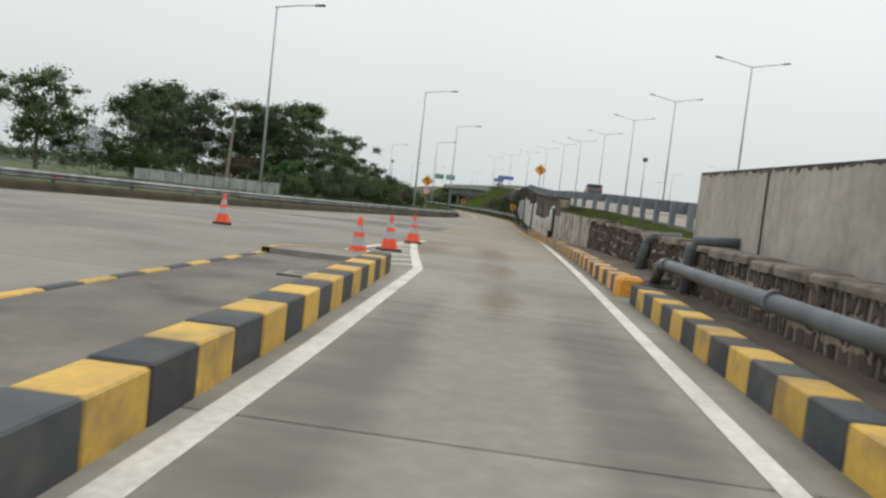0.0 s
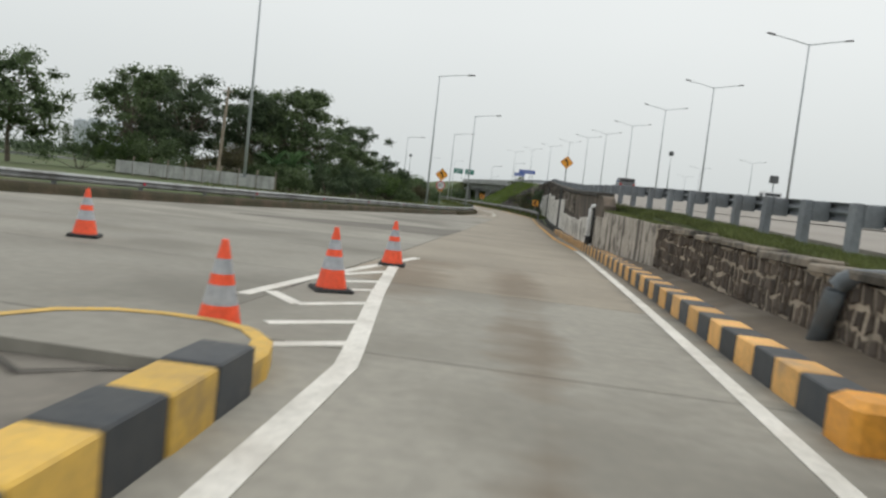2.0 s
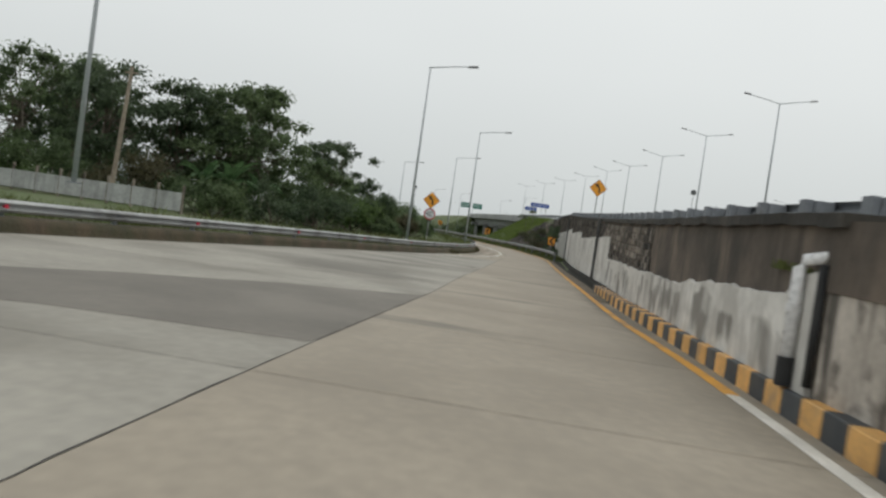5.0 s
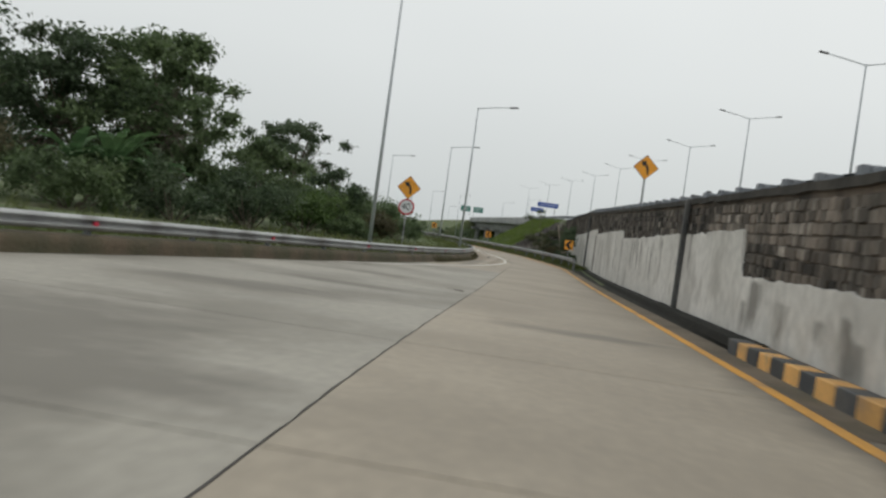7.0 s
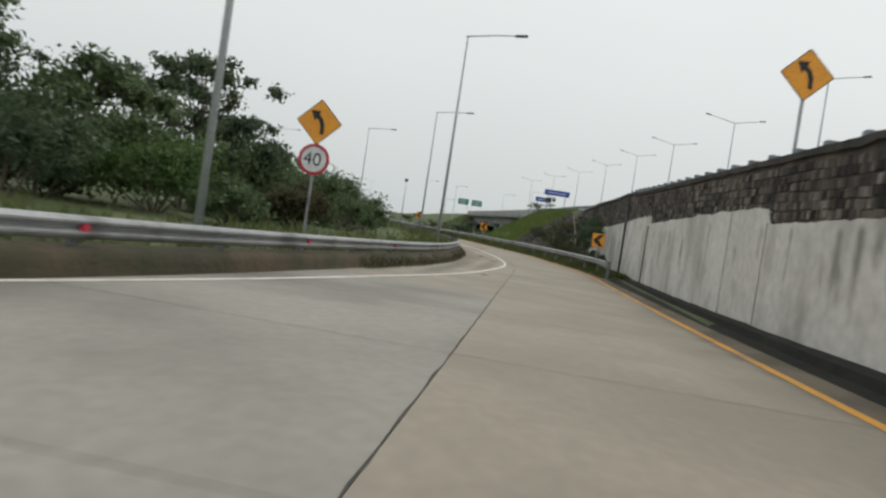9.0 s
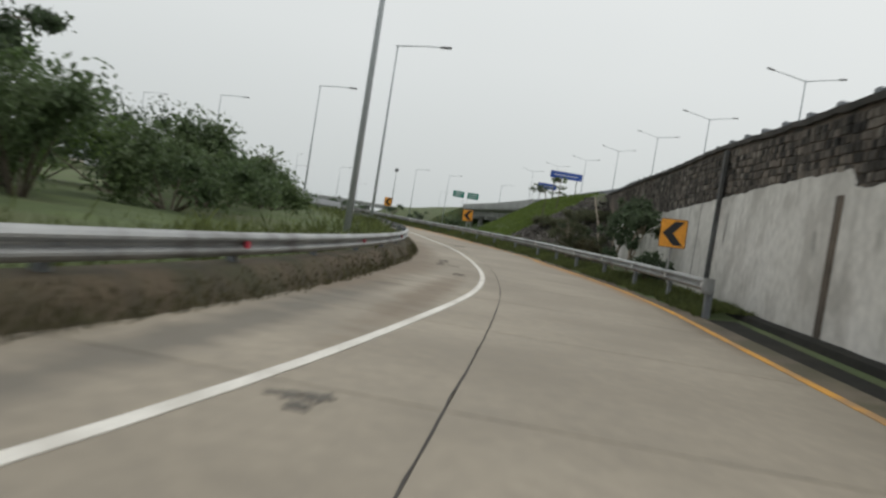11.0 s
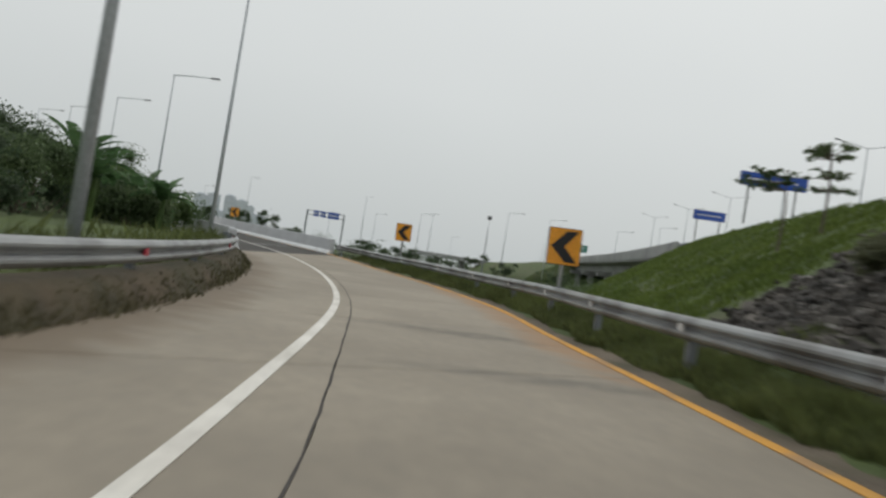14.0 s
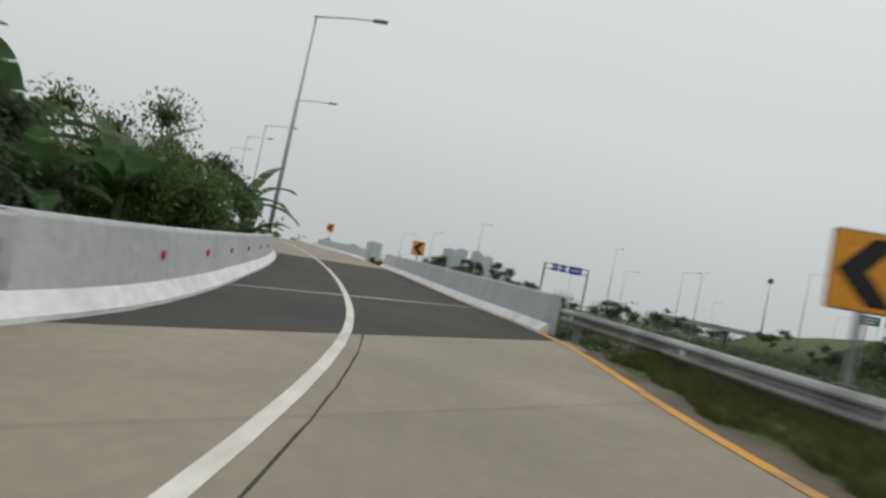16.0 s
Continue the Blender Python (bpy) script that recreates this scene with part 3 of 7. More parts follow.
STAINS = [(*c, "clay") for c in CLAY] + [(*m, "mud") for m in MUD] + [(*g, "grime") for g in GRIME]


def stain_at(x, y, kind):
    v = 0.0
    for cx, cy, rx, ry, rot, k in STAINS:
        if k == kind and abs(y - cy) < ry + rx + 1:
            c, s_ = math.cos(rot), math.sin(rot)
            u, w = (x - cx) * c + (y - cy) * s_, -(x - cx) * s_ + (y - cy) * c
            v = max(v, 1 - math.hypot(u / rx, w / ry) * 0.8)
    return max(v, 0.0)


def slab(y0, y1, f0, f1, material, gap=0.012):
    m = Mesh()
    na, nb = 14, 12
    top = []
    for j in range(nb + 1):
        y = y0 + gap + (y1 - y0 - 2 * gap) * j / nb
        for i in range(na + 1):
            f = f0 + (f1 - f0) * i / na
            p = station(y, f)
            if i == 0 and f0 >= 1:
                p.x += gap
            top.append((p.x, p.y, road_z(p.y)))
    m.v = list(top)
    w = na + 1
    m.f = [(j * w + i, j * w + i + 1, (j + 1) * w + i + 1, (j + 1) * w + i) for j in range(nb) for i in range(na)]
    rim = [i for i in range(na + 1)] + [j * w + na for j in range(1, nb + 1)] + [nb * w + i for i in range(na - 1, -1, -1)] + [j * w for j in range(nb - 1, 0, -1)]
    o = len(m.v)
    m.v += [(top[i][0], top[i][1], top[i][2] - 0.07) for i in rim]
    k = len(rim)
    m.f += [(rim[i], o + i, o + (i + 1) % k, rim[(i + 1) % k]) for i in range(k)]
    ob = obj("slab", m, material, road, fix=False)
    for kind in ("mud", "grime", "clay"):
        at = ob.data.attributes.new(kind, "FLOAT", "POINT")
        at.data.foreach_set("value", [stain_at(p[0], p[1], kind) for p in m.v])
    return ob


ASPHALT_A, ASPHALT_B = 179.6, 201.0
for y0 in steps(-10, ASPHALT_A, 5.1)[:-1]:
    y1 = y0 + (ASPHALT_A + 10) / round((ASPHALT_A + 10) / 5.1)
    slab(y0, y1, 0.5 if y0 < 24 else 0, 1, CONC_GREY if y0 < 90 else CONC_ROAD)
    if y0 < 24:
        slab(y0, y1, 0, 0.5, CONC_GREY)
    slab(y0, y1, 1, 2, CONC_GREY if y0 < 24 else CONC_ROAD)
slab(ASPHALT_A, 184.4, 0, 2, ASPHALT, 0.0)
slab(184.55, ASPHALT_B, 0, 2, ASPHALT, 0.0)
slab(184.35, 184.6, 0, 2, BRIDGE, 0.0).name = "expansion_joint"
for y0 in steps(ASPHALT_B, 237, 6)[:-1]:
    slab(y0, y0 + 6, 0, 2, CONC_ROAD)

# ---- road markings, thin layers of paint ----
def stripe(name, f, ys, width, material, label, dz=0.008):
    m = Mesh()
    m.sweep(f, ys, [(-width / 2, 0), (width / 2, 0), (width / 2, dz), (-width / 2, dz)], lambda y: road_z(y) + 0.002)
    return tagged(obj(name, m, material), label, "road marking", kind="structure")


stripe("lane_line_right", yellow_x, steps(-10, 44.5, 2), 0.17, WHITE_LINE, "worn white edge line beside the striped kerb")
stripe("edge_line_yellow", yellow_x, steps(44.5, 237, 1.5), 0.19, YELLOW_LINE, "dusty yellow edge line along the ramp")
stripe("edge_line_white", lambda y: white_x(y) + 0.035, steps(62, 232, 1.3), 0.135, WHITE_LINE, "wide white edge line sweeping round the bend")
left_pts = [(0.6, -10), (0.5, 12.5), (0.35, 20.2), (-0.3, 24.4), (-0.84, 28.4), (-0.9, 29.4)]
left_line = lambda y: float(np.interp(y, [p[1] for p in left_pts], [p[0] for p in left_pts]))
stripe("lane_line_left", left_line, steps(-10, 29.2, 0.6), 0.19, WHITE_LINE, "kinked white line at the end of the toll island")


def flat_poly(name, pts, material, label, dz=0.01):
    m = Mesh()
    k = len(pts)
    m.v = [(x, y, road_z(y) + dz) for x, y in pts] + [(x, y, road_z(y) + 0.001) for x, y in pts]
    m.f = [tuple(range(k))] + [(i, (i + 1) % k, (i + 1) % k + k, i + k) for i in range(k)]
    return tagged(obj(name, m, material), label, "road marking", kind="structure")


def bar(a, b, w):
    a, b = Vector(a), Vector(b)
    r = (b - a).normalized().orthogonal() * w / 2
    return [tuple(a + r), tuple(b + r), tuple(b - r), tuple(a - r)]


for i, (a, b) in enumerate([((-1.6, 22.9), (-1.42, 25.5)), ((-1.43, 25.4), (-0.8, 30.9)), ((-1.42, 23.35), (-0.86, 22.68)), ((-0.88, 22.68), (-0.2, 23.4)), ((-0.76, 21.42), (0.02, 22.1)),
                            ((-0.42, 20.52), (0.2, 21.0)), ((-0.8, 24.28), (-0.38, 24.62)), ((-0.98, 25.15), (-0.5, 25.66)), ((-1.2, 26.0), (-0.7, 27.3))]):
    flat_poly("hatch_mark", bar(a, b, 0.17), WHITE_LINE, "white hatch stripe of the painted gore", 0.0085 + 0.0012 * (i % 3))
m = Mesh()
m.box(-0.72, 16.2, 0.122, 0.5, 0.5, 0.03)
hatch = tagged(obj("manhole_cover", m, MORTAR), "small pale cover plate in a dark frame in the toll island", "cover", kind="structure")
m = Mesh()
m.box(-0.72, 16.2, 0.135, 0.42, 0.42, 0.03, chamfer=0.006)
part("cover_plate", m, CONC_GREY, hatch, "pale concrete plate")
m = Mesh()
m.box(-0.72, 16.2, 0.149, 0.2, 0.05, 0.01)
part("grip_slot", m, MORTAR, hatch)

m = Mesh()
ys = steps(24, 232, 0.35)
rg = random.Random(8)
for y in ys:
    x = seam_x(y) + 0.02 * noise.noise(Vector((y * 1.7, 0, 0))) + 0.006 * rg.uniform(-1, 1)
    w = 0.005 + 0.009 * rg.random()
    t = tangent(seam_x, y)
    m.v += [(x - w * t.y, y + w * t.x, road_z(y) + 0.004), (x + w * t.y, y - w * t.x, road_z(y) + 0.004)]
m.f = [(2 * i, 2 * i + 1, 2 * i + 3, 2 * i + 2) for i in range(len(ys) - 1)]
tagged(obj("seam", m, JOINT), "dark crumbling seam between the two lanes", "joint", kind="structure")


# darker repair patches in the slabs
PATCH = mat("dark_road_patch", (0.15, 0.137, 0.117), (0.105, 0.096, 0.083), rough=0.9, scale=3, fine=12, bump=0.5)


def blot(name, cx, cy, rx, ry, material, label, seed, rot=0.0, dz=0.006):
    rng = random.Random(seed)
    n = 26
    pts = []
    for k in range(n):
        a = 2 * math.pi * k / n
        r = 0.35 + 0.65 * rng.random()
        x, y = rx * r * math.cos(a), ry * r * math.sin(a)
        c, s = math.cos(rot), math.sin(rot)
        pts.append((cx + x * c - y * s, cy + x * s + y * c))
    o = flat_poly(name, pts, material, label, dz)
    o.parent = road
    for key in ("category", "kind", "group"):
        if key in o:
            del o[key]
    return o


rp = random.Random(15)
for i, (cx, cy, dx, dy, n) in enumerate([(-5.45, 122.3, 0.1, 0.8, 5), (-5.6, 124.1, 0.12, 0.45, 5), (-5.0, 121.9, 0.15, 0.2, 3), (-4.5, 118.3, 0.16, 0.3, 4), (-6.85, 140.15, 0.35, 0.18, 7), (-6.8, 135.5, 0.2, 0.3, 4), (-3.6, 102.2, 0.22, 0.25, 4), (-2.7, 73.4, 0.15, 0.3, 4)]):
    for k in range(n):
        blot("patch", cx + rp.uniform(-dx, dx), cy + rp.uniform(-dy, dy), rp.uniform(0.08, 0.18), rp.uniform(0.08, 0.24), PATCH, "dark crumbling patch in the concrete", 40 + 9 * i + k, rp.uniform(0, 3), 0.0055 + 0.0007 * k)
RECAST = mat("recast_concrete", (0.168, 0.155, 0.134), (0.135, 0.125, 0.108), rough=0.85, scale=0.5, fine=7, bump=0.3, stain=0.5, stain_col=(0.2, 0.186, 0.16), stain_f=0.4)
far_edge = [(seam_x(52.3) - 0.03, 52.3), (-3.2, 51.0), (-4.4, 50.2), (-5.5, 48.7), (-6.6, 47.4), (-8.0, 44.9), (-9.6, 43.2)]
flat_poly("recast_slab", [(-9.8, 41.9), (-6.8, 42.25), (-4.8, 42.85), (seam_x(43.3) - 0.03, 43.3), (seam_x(47.5) - 0.03, 47.5)] + far_edge, RECAST, "darker grey recast slab on the plaza", 0.005)

# ---- mossy kerb and steel guard rail round the inside of the bend ----
bank = Mesh()
ys = steps(2, 167.0, 0.5)
for y in ys:
    t = tangent(left_x, y)
    k = smooth01((y - 88) / 22)
    wob = noise.noise(Vector((y * 0.6, 0, 9))) * 0.6 + noise.noise(Vector((y * 2.1, 5, 9))) * 0.4
    foot = 0.04 + k * (0.22 + 0.16 * wob)
    for dx, dz in ((foot, -0.06), (foot * 0.6, 0.03 + 0.04 * k), (-0.01 + 0.08 * k, 0.2 + 0.03 * wob), (-0.03, 0.32 + 0.03 * wob), (-0.14, 0.37), (-0.5, 0.4), (-0.6, -0.1)):
        bank.v.append((left_x(y) + dx * t.y, y - dx * t.x, road_z(y) + dz))
bank.f = [(i * 7 + k, i * 7 + k + 1, (i + 1) * 7 + k + 1, (i + 1) * 7 + k) for i in range(len(ys) - 1) for k in range(6)]
tagged(obj("kerb_bank", bank, MOSSY, smooth=True), "mossy earth-covered upstand under the inner guard rail", "kerb", kind="structure")


def beam(m, f, ys, off, z0, side, zf=road_z):
    """A W-shaped guard rail beam; side is 1 where its face looks to the right of the curve."""
    prof = [(0.0, -0.01), (0.06, 0.02), (0.092, 0.06), (0.092, 0.09), (0.0, 0.145), (0.0, 0.17), (0.092, 0.225), (0.092, 0.255), (0.06, 0.295), (0.0, 0.325)]
    outer = [(off + side * dx, z0 + dz) for dx, dz in prof]
    inner = [(off + side * (dx - 0.008), z0 + dz) for dx, dz in reversed(prof)]
    m.sweep(f, ys, outer + inner, zf)


def guard_rail(name, f, y0, y1, off, z0, side, label, spacing=4.0, post_foot=-0.3, zf=road_z, reflector=None, every=1):
    e = empty(name, label, "guard rail", kind="structure")
    m = Mesh()
    beam(m, f, steps(y0, y1, 1.2), off, z0, side, zf)
    part("rail_beam", m, GALV, e, smooth=False)
    for i, y in enumerate(steps(y0 + 0.4, y1 - 0.4, spacing)):
        t = tangent(f, y)
        r = Vector((t.y, -t.x))
        a = math.degrees(math.atan2(t.y, t.x)) - 90
        p = Vector((f(y), y)) + r * (off - side * 0.14)
        q = Mesh()
        top = z0 + 0.27
        q.box(0, 0, 0, 0.12, 0.15, top - post_foot, m=pose(p.x, p.y, zf(y) + (top + post_foot) / 2, 0, 0, a), chamfer=0.01)
        part("post", q, GALV_DARK, e)
        q = Mesh()
        p2 = Vector((f(y), y)) + r * (off - side * 0.04)
        q.box(0, 0, 0, 0.1, 0.1, 0.24, m=pose(p2.x, p2.y, zf(y) + z0 + 0.155, 0, 0, a))
        part("spacer", q, GALV_DARK, e)
        if reflector and i % every == 0:
            p3 = Vector((f(y), y)) + r * (off + side * 0.035)
            q = Mesh()
            q.tube([(p3.x, p3.y, zf(y) + z0 + 0.155), (p3.x + r.x * side * 0.04, p3.y + r.y * side * 0.04, zf(y) + z0 + 0.155)], 0.075, 12)
            part("reflector", q, reflector, e, "round reflector")
    return e


guard_rail("guard_rail_inner", left_x, 4, 167.0, -0.25, 0.5, 1, "galvanised guard rail on the mossy upstand inside the bend", 4.0, 0.2, reflector=REFLECT_RED, every=2)
rail_r = curve([(yellow_x(y) + d * tangent(yellow_x, y).y, y - d * tangent(yellow_x, y).x) for y, d in ((105, 0.68), (116, 0.66), (122, 0.65), (128, 0.65), (134, 0.65), (140, 0.65), (146, 0.65), (151, 0.66), (156, 0.74), (162, 0.92), (168, 1.14), (173, 1.2), (176.5, 0.95), (179.6, 0.55), (181, 0.45))])
rail_base = lambda y: road_z(y) + float(np.interp(y, [110, 126, 136, 152, 157, 163, 170, 174, 178, 181], [0.26, 0.27, 0.235, 0.15, 0.12, 0.045, -0.015, -0.075, -0.11, -0.12]))
guard_rail("guard_rail_outer", rail_r, 117.0, 180.4, 0.0, 0.46, -1, "galvanised guard rail with white reflectors along the outer verge", 4.0, -0.3, zf=rail_base, reflector=REFLECT)
rail_end = empty("rail_terminal", "folded grey end piece of the outer guard rail", "guard rail", kind="structure")
q = Mesh()
q.tube([(rail_r(117) - 0.02, 116.9, rail_base(117) + z) for z in (0.4, 0.8)], 0.15, 12)
part("terminal_plate", q, GALV, rail_end)
q = Mesh()
q.box(rail_r(117) + 0.05, 116.95, rail_base(117) + 0.12, 0.16, 0.2, 0.9)
part("post", q, GALV_DARK, rail_end)

# dirt shoulder beside the line, and the grassy verge that rises under the rail
def verge_h(d):
    return float(np.interp(d, [0.3, 0.55, 0.8, 1.1, 1.6, 2.3], [0.0, 0.06, 0.19, 0.29, 0.3, 0.16]))


m = Mesh()
m.sweep(yellow_x, steps(60, 178, 2), [(0.12, 0.004), (0.3, 0.012), (0.42, 0.03), (0.55, 0.06), (0.7, 0.0)])
tagged(obj("shoulder", m, DIRT), "brown dirt shoulder beside the yellow line", "shoulder", kind="structure")
m = Mesh()
ys = steps(117, 177.5, 0.6)
ds = (0.32, 0.45, 0.6, 0.8, 1.05, 1.4, 1.9, 2.4)
for y in ys:
    t = tangent(yellow_x, y)
    for d in ds:
        fade = smooth01((y - 117) / 3)
        dd = d + 0.09 * noise.noise(Vector((y * 0.9, d, 5)))
        m.v.append((yellow_x(y) + dd * t.y, y - dd * t.x, road_z(y) + verge_h(d) * fade + 0.03 * noise.noise(Vector((y * 1.3, d * 3, 8))) - (0.02 if d < 0.4 else 0) - (0.12 if d > 2.2 else 0)))
k = len(ds)
m.f = [(i * k + j, i * k + j + 1, (i + 1) * k + j + 1, (i + 1) * k + j) for i in range(len(ys) - 1) for j in range(k - 1)]
tagged(obj("verge", m, GRASS_GROUND, smooth=True), "raised grassy verge under the outer guard rail", "verge", kind="structure")

# ---- ramp bridge: parapets ----
par_l = curve([(left_x(y), y) for y in (166.5, 169, 172, 175, 182, 188.7, 195, 202.6, 209, 215)])
par_r = curve([(yellow_x(y) + 0.42, y) for y in (179.3, 182, 185.3, 192, 198.5, 206, 214, 220, 227)])


def parapet(name, f, y0, y1, side, label, h=0.95):
    e = empty(name, label, "parapet", kind="structure")
    m = Mesh()
    m.sweep(f, steps(y0, y1, 1.0), [(side * 0.16, 0.24), (side * 0.05, h - 0.04), (side * 0.02, h), (-side * 0.2, h), (-side * 0.22, -0.3), (side * 0.1, -0.3)])
    part("wall", m, PARAPET, e)
    m = Mesh()
    m.sweep(f, steps(y0 - 0.3, y1, 1.0), [(side * 0.36, -0.3), (side * 0.36, 0.06), (side * 0.17, 0.25), (side * 0.12, 0.25), (side * 0.12, -0.3)])
    part("base", m, PARAPET_WHITE, e, "white painted sloping base")
    return e


pl = parapet("parapet_inner", par_l, 167.3, 201, 1, "curved grey bridge parapet with white base and red reflectors")
parapet("parapet_outer", par_r, 180.4, 203, -1, "grey concrete bridge parapet with white base")
parapet("parapet_outer_far", par_r, 209, 228, -1, "grey concrete parapet further up the ramp")
parapet("parapet_inner_far", par_l, 206, 216, 1, "grey concrete parapet further up the ramp")
for y in (170.2, 172.4, 174.6, 177.0, 179.5, 182):
    t = tangent(par_l, y)
    r = Vector((t.y, -t.x))
    q = Mesh()
    p = Vector((par_l(y), y)) + r * 0.1
    q.tube([(p.x, p.y, road_z(y) + 0.6), (p.x + r.x * 0.04, p.y + r.y * 0.04, road_z(y) + 0.6)], 0.06, 12)
    part("reflector", q, REFLECT_RED, pl, "red reflector")
q = Mesh()
p = Vector((par_l(167.2), 167.2))
q.box(0, 0, 0, 0.42, 0.5, 1.25, m=pose(p.x - 0.05, p.y - 0.1, road_z(167.2) + 0.3, 0, 0, 38), chamfer=0.03)
part("end_block", q, PARAPET, pl, "grey end block")
q = Mesh()
q.box(0, 0, 0, 0.06, 0.3, 0.5, m=pose(p.x + 0.2, p.y - 0.12, road_z(167.2) + 0.45, 0, 0, 38))
part("rail_bracket", q, GALV_DARK, pl, "steel rail bracket")
deck = Mesh()
deck.v = [(station(y, f).x, station(y, f).y, road_z(station(y, f).y) - dz) for y in steps(180.5, 206, 3) for f, dz in ((0, 0.09), (2, 0.09), (2, 0.8), (0, 0.8))]
n = len(steps(180.5, 206, 3))
deck.f = [(i * 4 + k, i * 4 + (k + 1) % 4, (i + 1) * 4 + (k + 1) % 4, (i + 1) * 4 + k) for i in range(n - 1) for k in range(4)] + [(0, 1, 2, 3), tuple(range(4 * n - 1, 4 * n - 5, -1))]
tagged(obj("bridge_deck", deck, BRIDGE), "concrete deck slab under the ramp bridge", "bridge", kind="structure")
emb = Mesh()
emb.v = [(station(y, f).x + ox, station(y, f).y, z if z < -1 else road_z(station(y, f).y) - 0.09) for y in steps(206, 240, 4) for f, ox, z in ((0, 0, 0), (2, 0, 0), (2, 5, -1.7), (0, -5, -1.7))]
n = len(steps(206, 240, 4))
emb.f = [(i * 4 + k, i * 4 + (k + 1) % 4, (i + 1) * 4 + (k + 1) % 4, (i + 1) * 4 + k) for i in range(n - 1) for k in range(4)] + [(0, 1, 2, 3), tuple(range(4 * n - 1, 4 * n - 5, -1))]
tagged(obj("ramp_embankment", emb, GRASS_GROUND), "grassy embankment carrying the ramp beyond the bridge", "embankment", kind="structure")
a, b = station(180.2, 0), station(180.2, 2)
ab = Mesh()
ab.box(0, 0, 0, (b - a).length, 0.8, 3.0, m=pose((a.x + b.x) / 2, (a.y + b.y) / 2, -1.75, 0, 0, math.degrees(math.atan2(b.y - a.y, b.x - a.x))))
tagged(obj("abutment", ab, BRIDGE), "concrete abutment of the ramp bridge", "bridge", kind="structure")

# ---- the main highway on the embankment ----
hw = Mesh()
hw.sweep(ridge_x, steps(-30, 236, 4), [(0.6, 0.0), (36, 0.25), (36, -0.3), (0.6, -0.3)], high_z)
tagged(obj("highway", hw, mat("highway_pavement", (0.29, 0.265, 0.235), (0.235, 0.215, 0.19), scale=0.2, fine=5)), "raised concrete highway beside the ramp", "road", kind="structure")

# ---- striped kerbs ----
def kerb_block(material, length, w, h, name="kerb_block"):
    m = Mesh()
    m.box(0, 0, h / 2 - 0.04, w, length - 0.012, h + 0.08, chamfer=0.014)
    me = m.fix(m.data(name))
    me.materials.append(material)
    return me


def kerb(name, f, y0, y1, w, h, label, first=0, seg=0.6, side=1, light=None):
    e = empty(name, label, "kerb", kind="structure")
    kinds = [kerb_block(light or KERB_YELLOW, seg, w, h), kerb_block(KERB_BLACK, seg, w, h)]
    n = round((y1 - y0) / seg)
    rng = random.Random(5)
    for i in range(n):
        y = y0 + (i + 0.5) * seg
        t = tangent(f, y)
        r = Vector((t.y, -t.x))
        ob = new("kerb_block", kinds[(i + first) % 2])
        ob.parent = e
        p = Vector((f(y), y)) + r * side * w / 2
        ob.matrix_basis = pose(p.x + rng.uniform(-0.006, 0.006), p.y, road_z(y) + rng.uniform(-0.008, 0.008), rng.uniform(-0.4, 0.4), 0, math.degrees(math.atan2(t.y, t.x)) - 90 + rng.uniform(-0.5, 0.5))
    return e


kerb_l = curve([(0.5, -10), (0.25, 12), (0.17, 14.5), (0.0, 19.1)])
kerb("kerb_left", kerb_l, 1.1, 19.1, 0.36, 0.32, "yellow and black striped concrete kerb of the toll island", 0, side=-1)
kerb_r = curve([(3.99, -10), (3.98, 19), (3.92, 22), (3.9, 30), (3.88, 37), (3.7, 47), (3.32, 58), (3.12, 67.5)])
kerb("kerb_right", kerb_r, 0.8, 18.8, 0.36, 0.3, "yellow and black striped kerb edging the service island", 0)
kerb("kerb_right_long", kerb_r, 20.3, 66.5, 0.36, 0.3, "long faded orange and black striped kerb below the retaining wall", 1, light=KERB_FADED)
end_kerb = empty("kerb_end", "orange painted end block with a black return kerb", "kerb", kind="structure")
m = Mesh()
m.box(4.12, 19.95, 0.14, 0.46, 0.5, 0.44, chamfer=0.06)
part("end_block", m, KERB_ORANGE, end_kerb, "bright orange end block")
m = Mesh()
m.box(4.85, 20.05, 0.1, 0.95, 0.3, 0.34, rz=8, chamfer=0.04)
part("return_block", m, KERB_BLACK, end_kerb)

# toll island behind the left kerb and service island behind the right one
isl = Mesh()
isl.v = []
ys = steps(-12, 19.6, 1.5)
for y in ys:
    xr_ = kerb_l(y) - 0.34
    isl.v += [(-2.16, y, -0.05), (-2.12, y, 0.1), (xr_ - 0.0, y, 0.13), (xr_, y, -0.05)]
isl.f = [(i * 4 + k, i * 4 + k + 1, (i + 1) * 4 + k + 1, (i + 1) * 4 + k) for i in range(len(ys) - 1) for k in range(3)] + [(3, 2, 1, 0), tuple(range(4 * len(ys) - 4, 4 * len(ys)))]
tagged(obj("toll_island", isl, ISLAND), "worn concrete toll island with dark stains", "traffic island", kind="structure")
edge = empty("kerb_island_edge", "worn yellow and black edge kerb of the toll island", "kerb", kind="structure")
for i, y0 in enumerate(steps(11.4, 18.84, 0.62)):
    m = Mesh()
    m.box(-2.2, y0, 0.05, 0.14, 0.6, 0.13, chamfer=0.015)
    part("kerb_block", m, KERB_BLACK if i % 2 else KERB_YELLOW, edge)
nose = empty("island_nose", "rounded concrete nose of the toll island with a yellow painted rim", "traffic island", kind="structure")
rim = [(-2.22, 18.95), (-2.2, 19.5), (-2.0, 20.0), (-1.65, 20.3), (-1.2, 20.42), (-0.75, 20.4), (-0.4, 20.22), (-0.16, 19.9), (-0.05, 19.5), (-0.04, 19.12)]
mid = Vector((-1.1, 19.2))
m = Mesh()
k = len(rim)
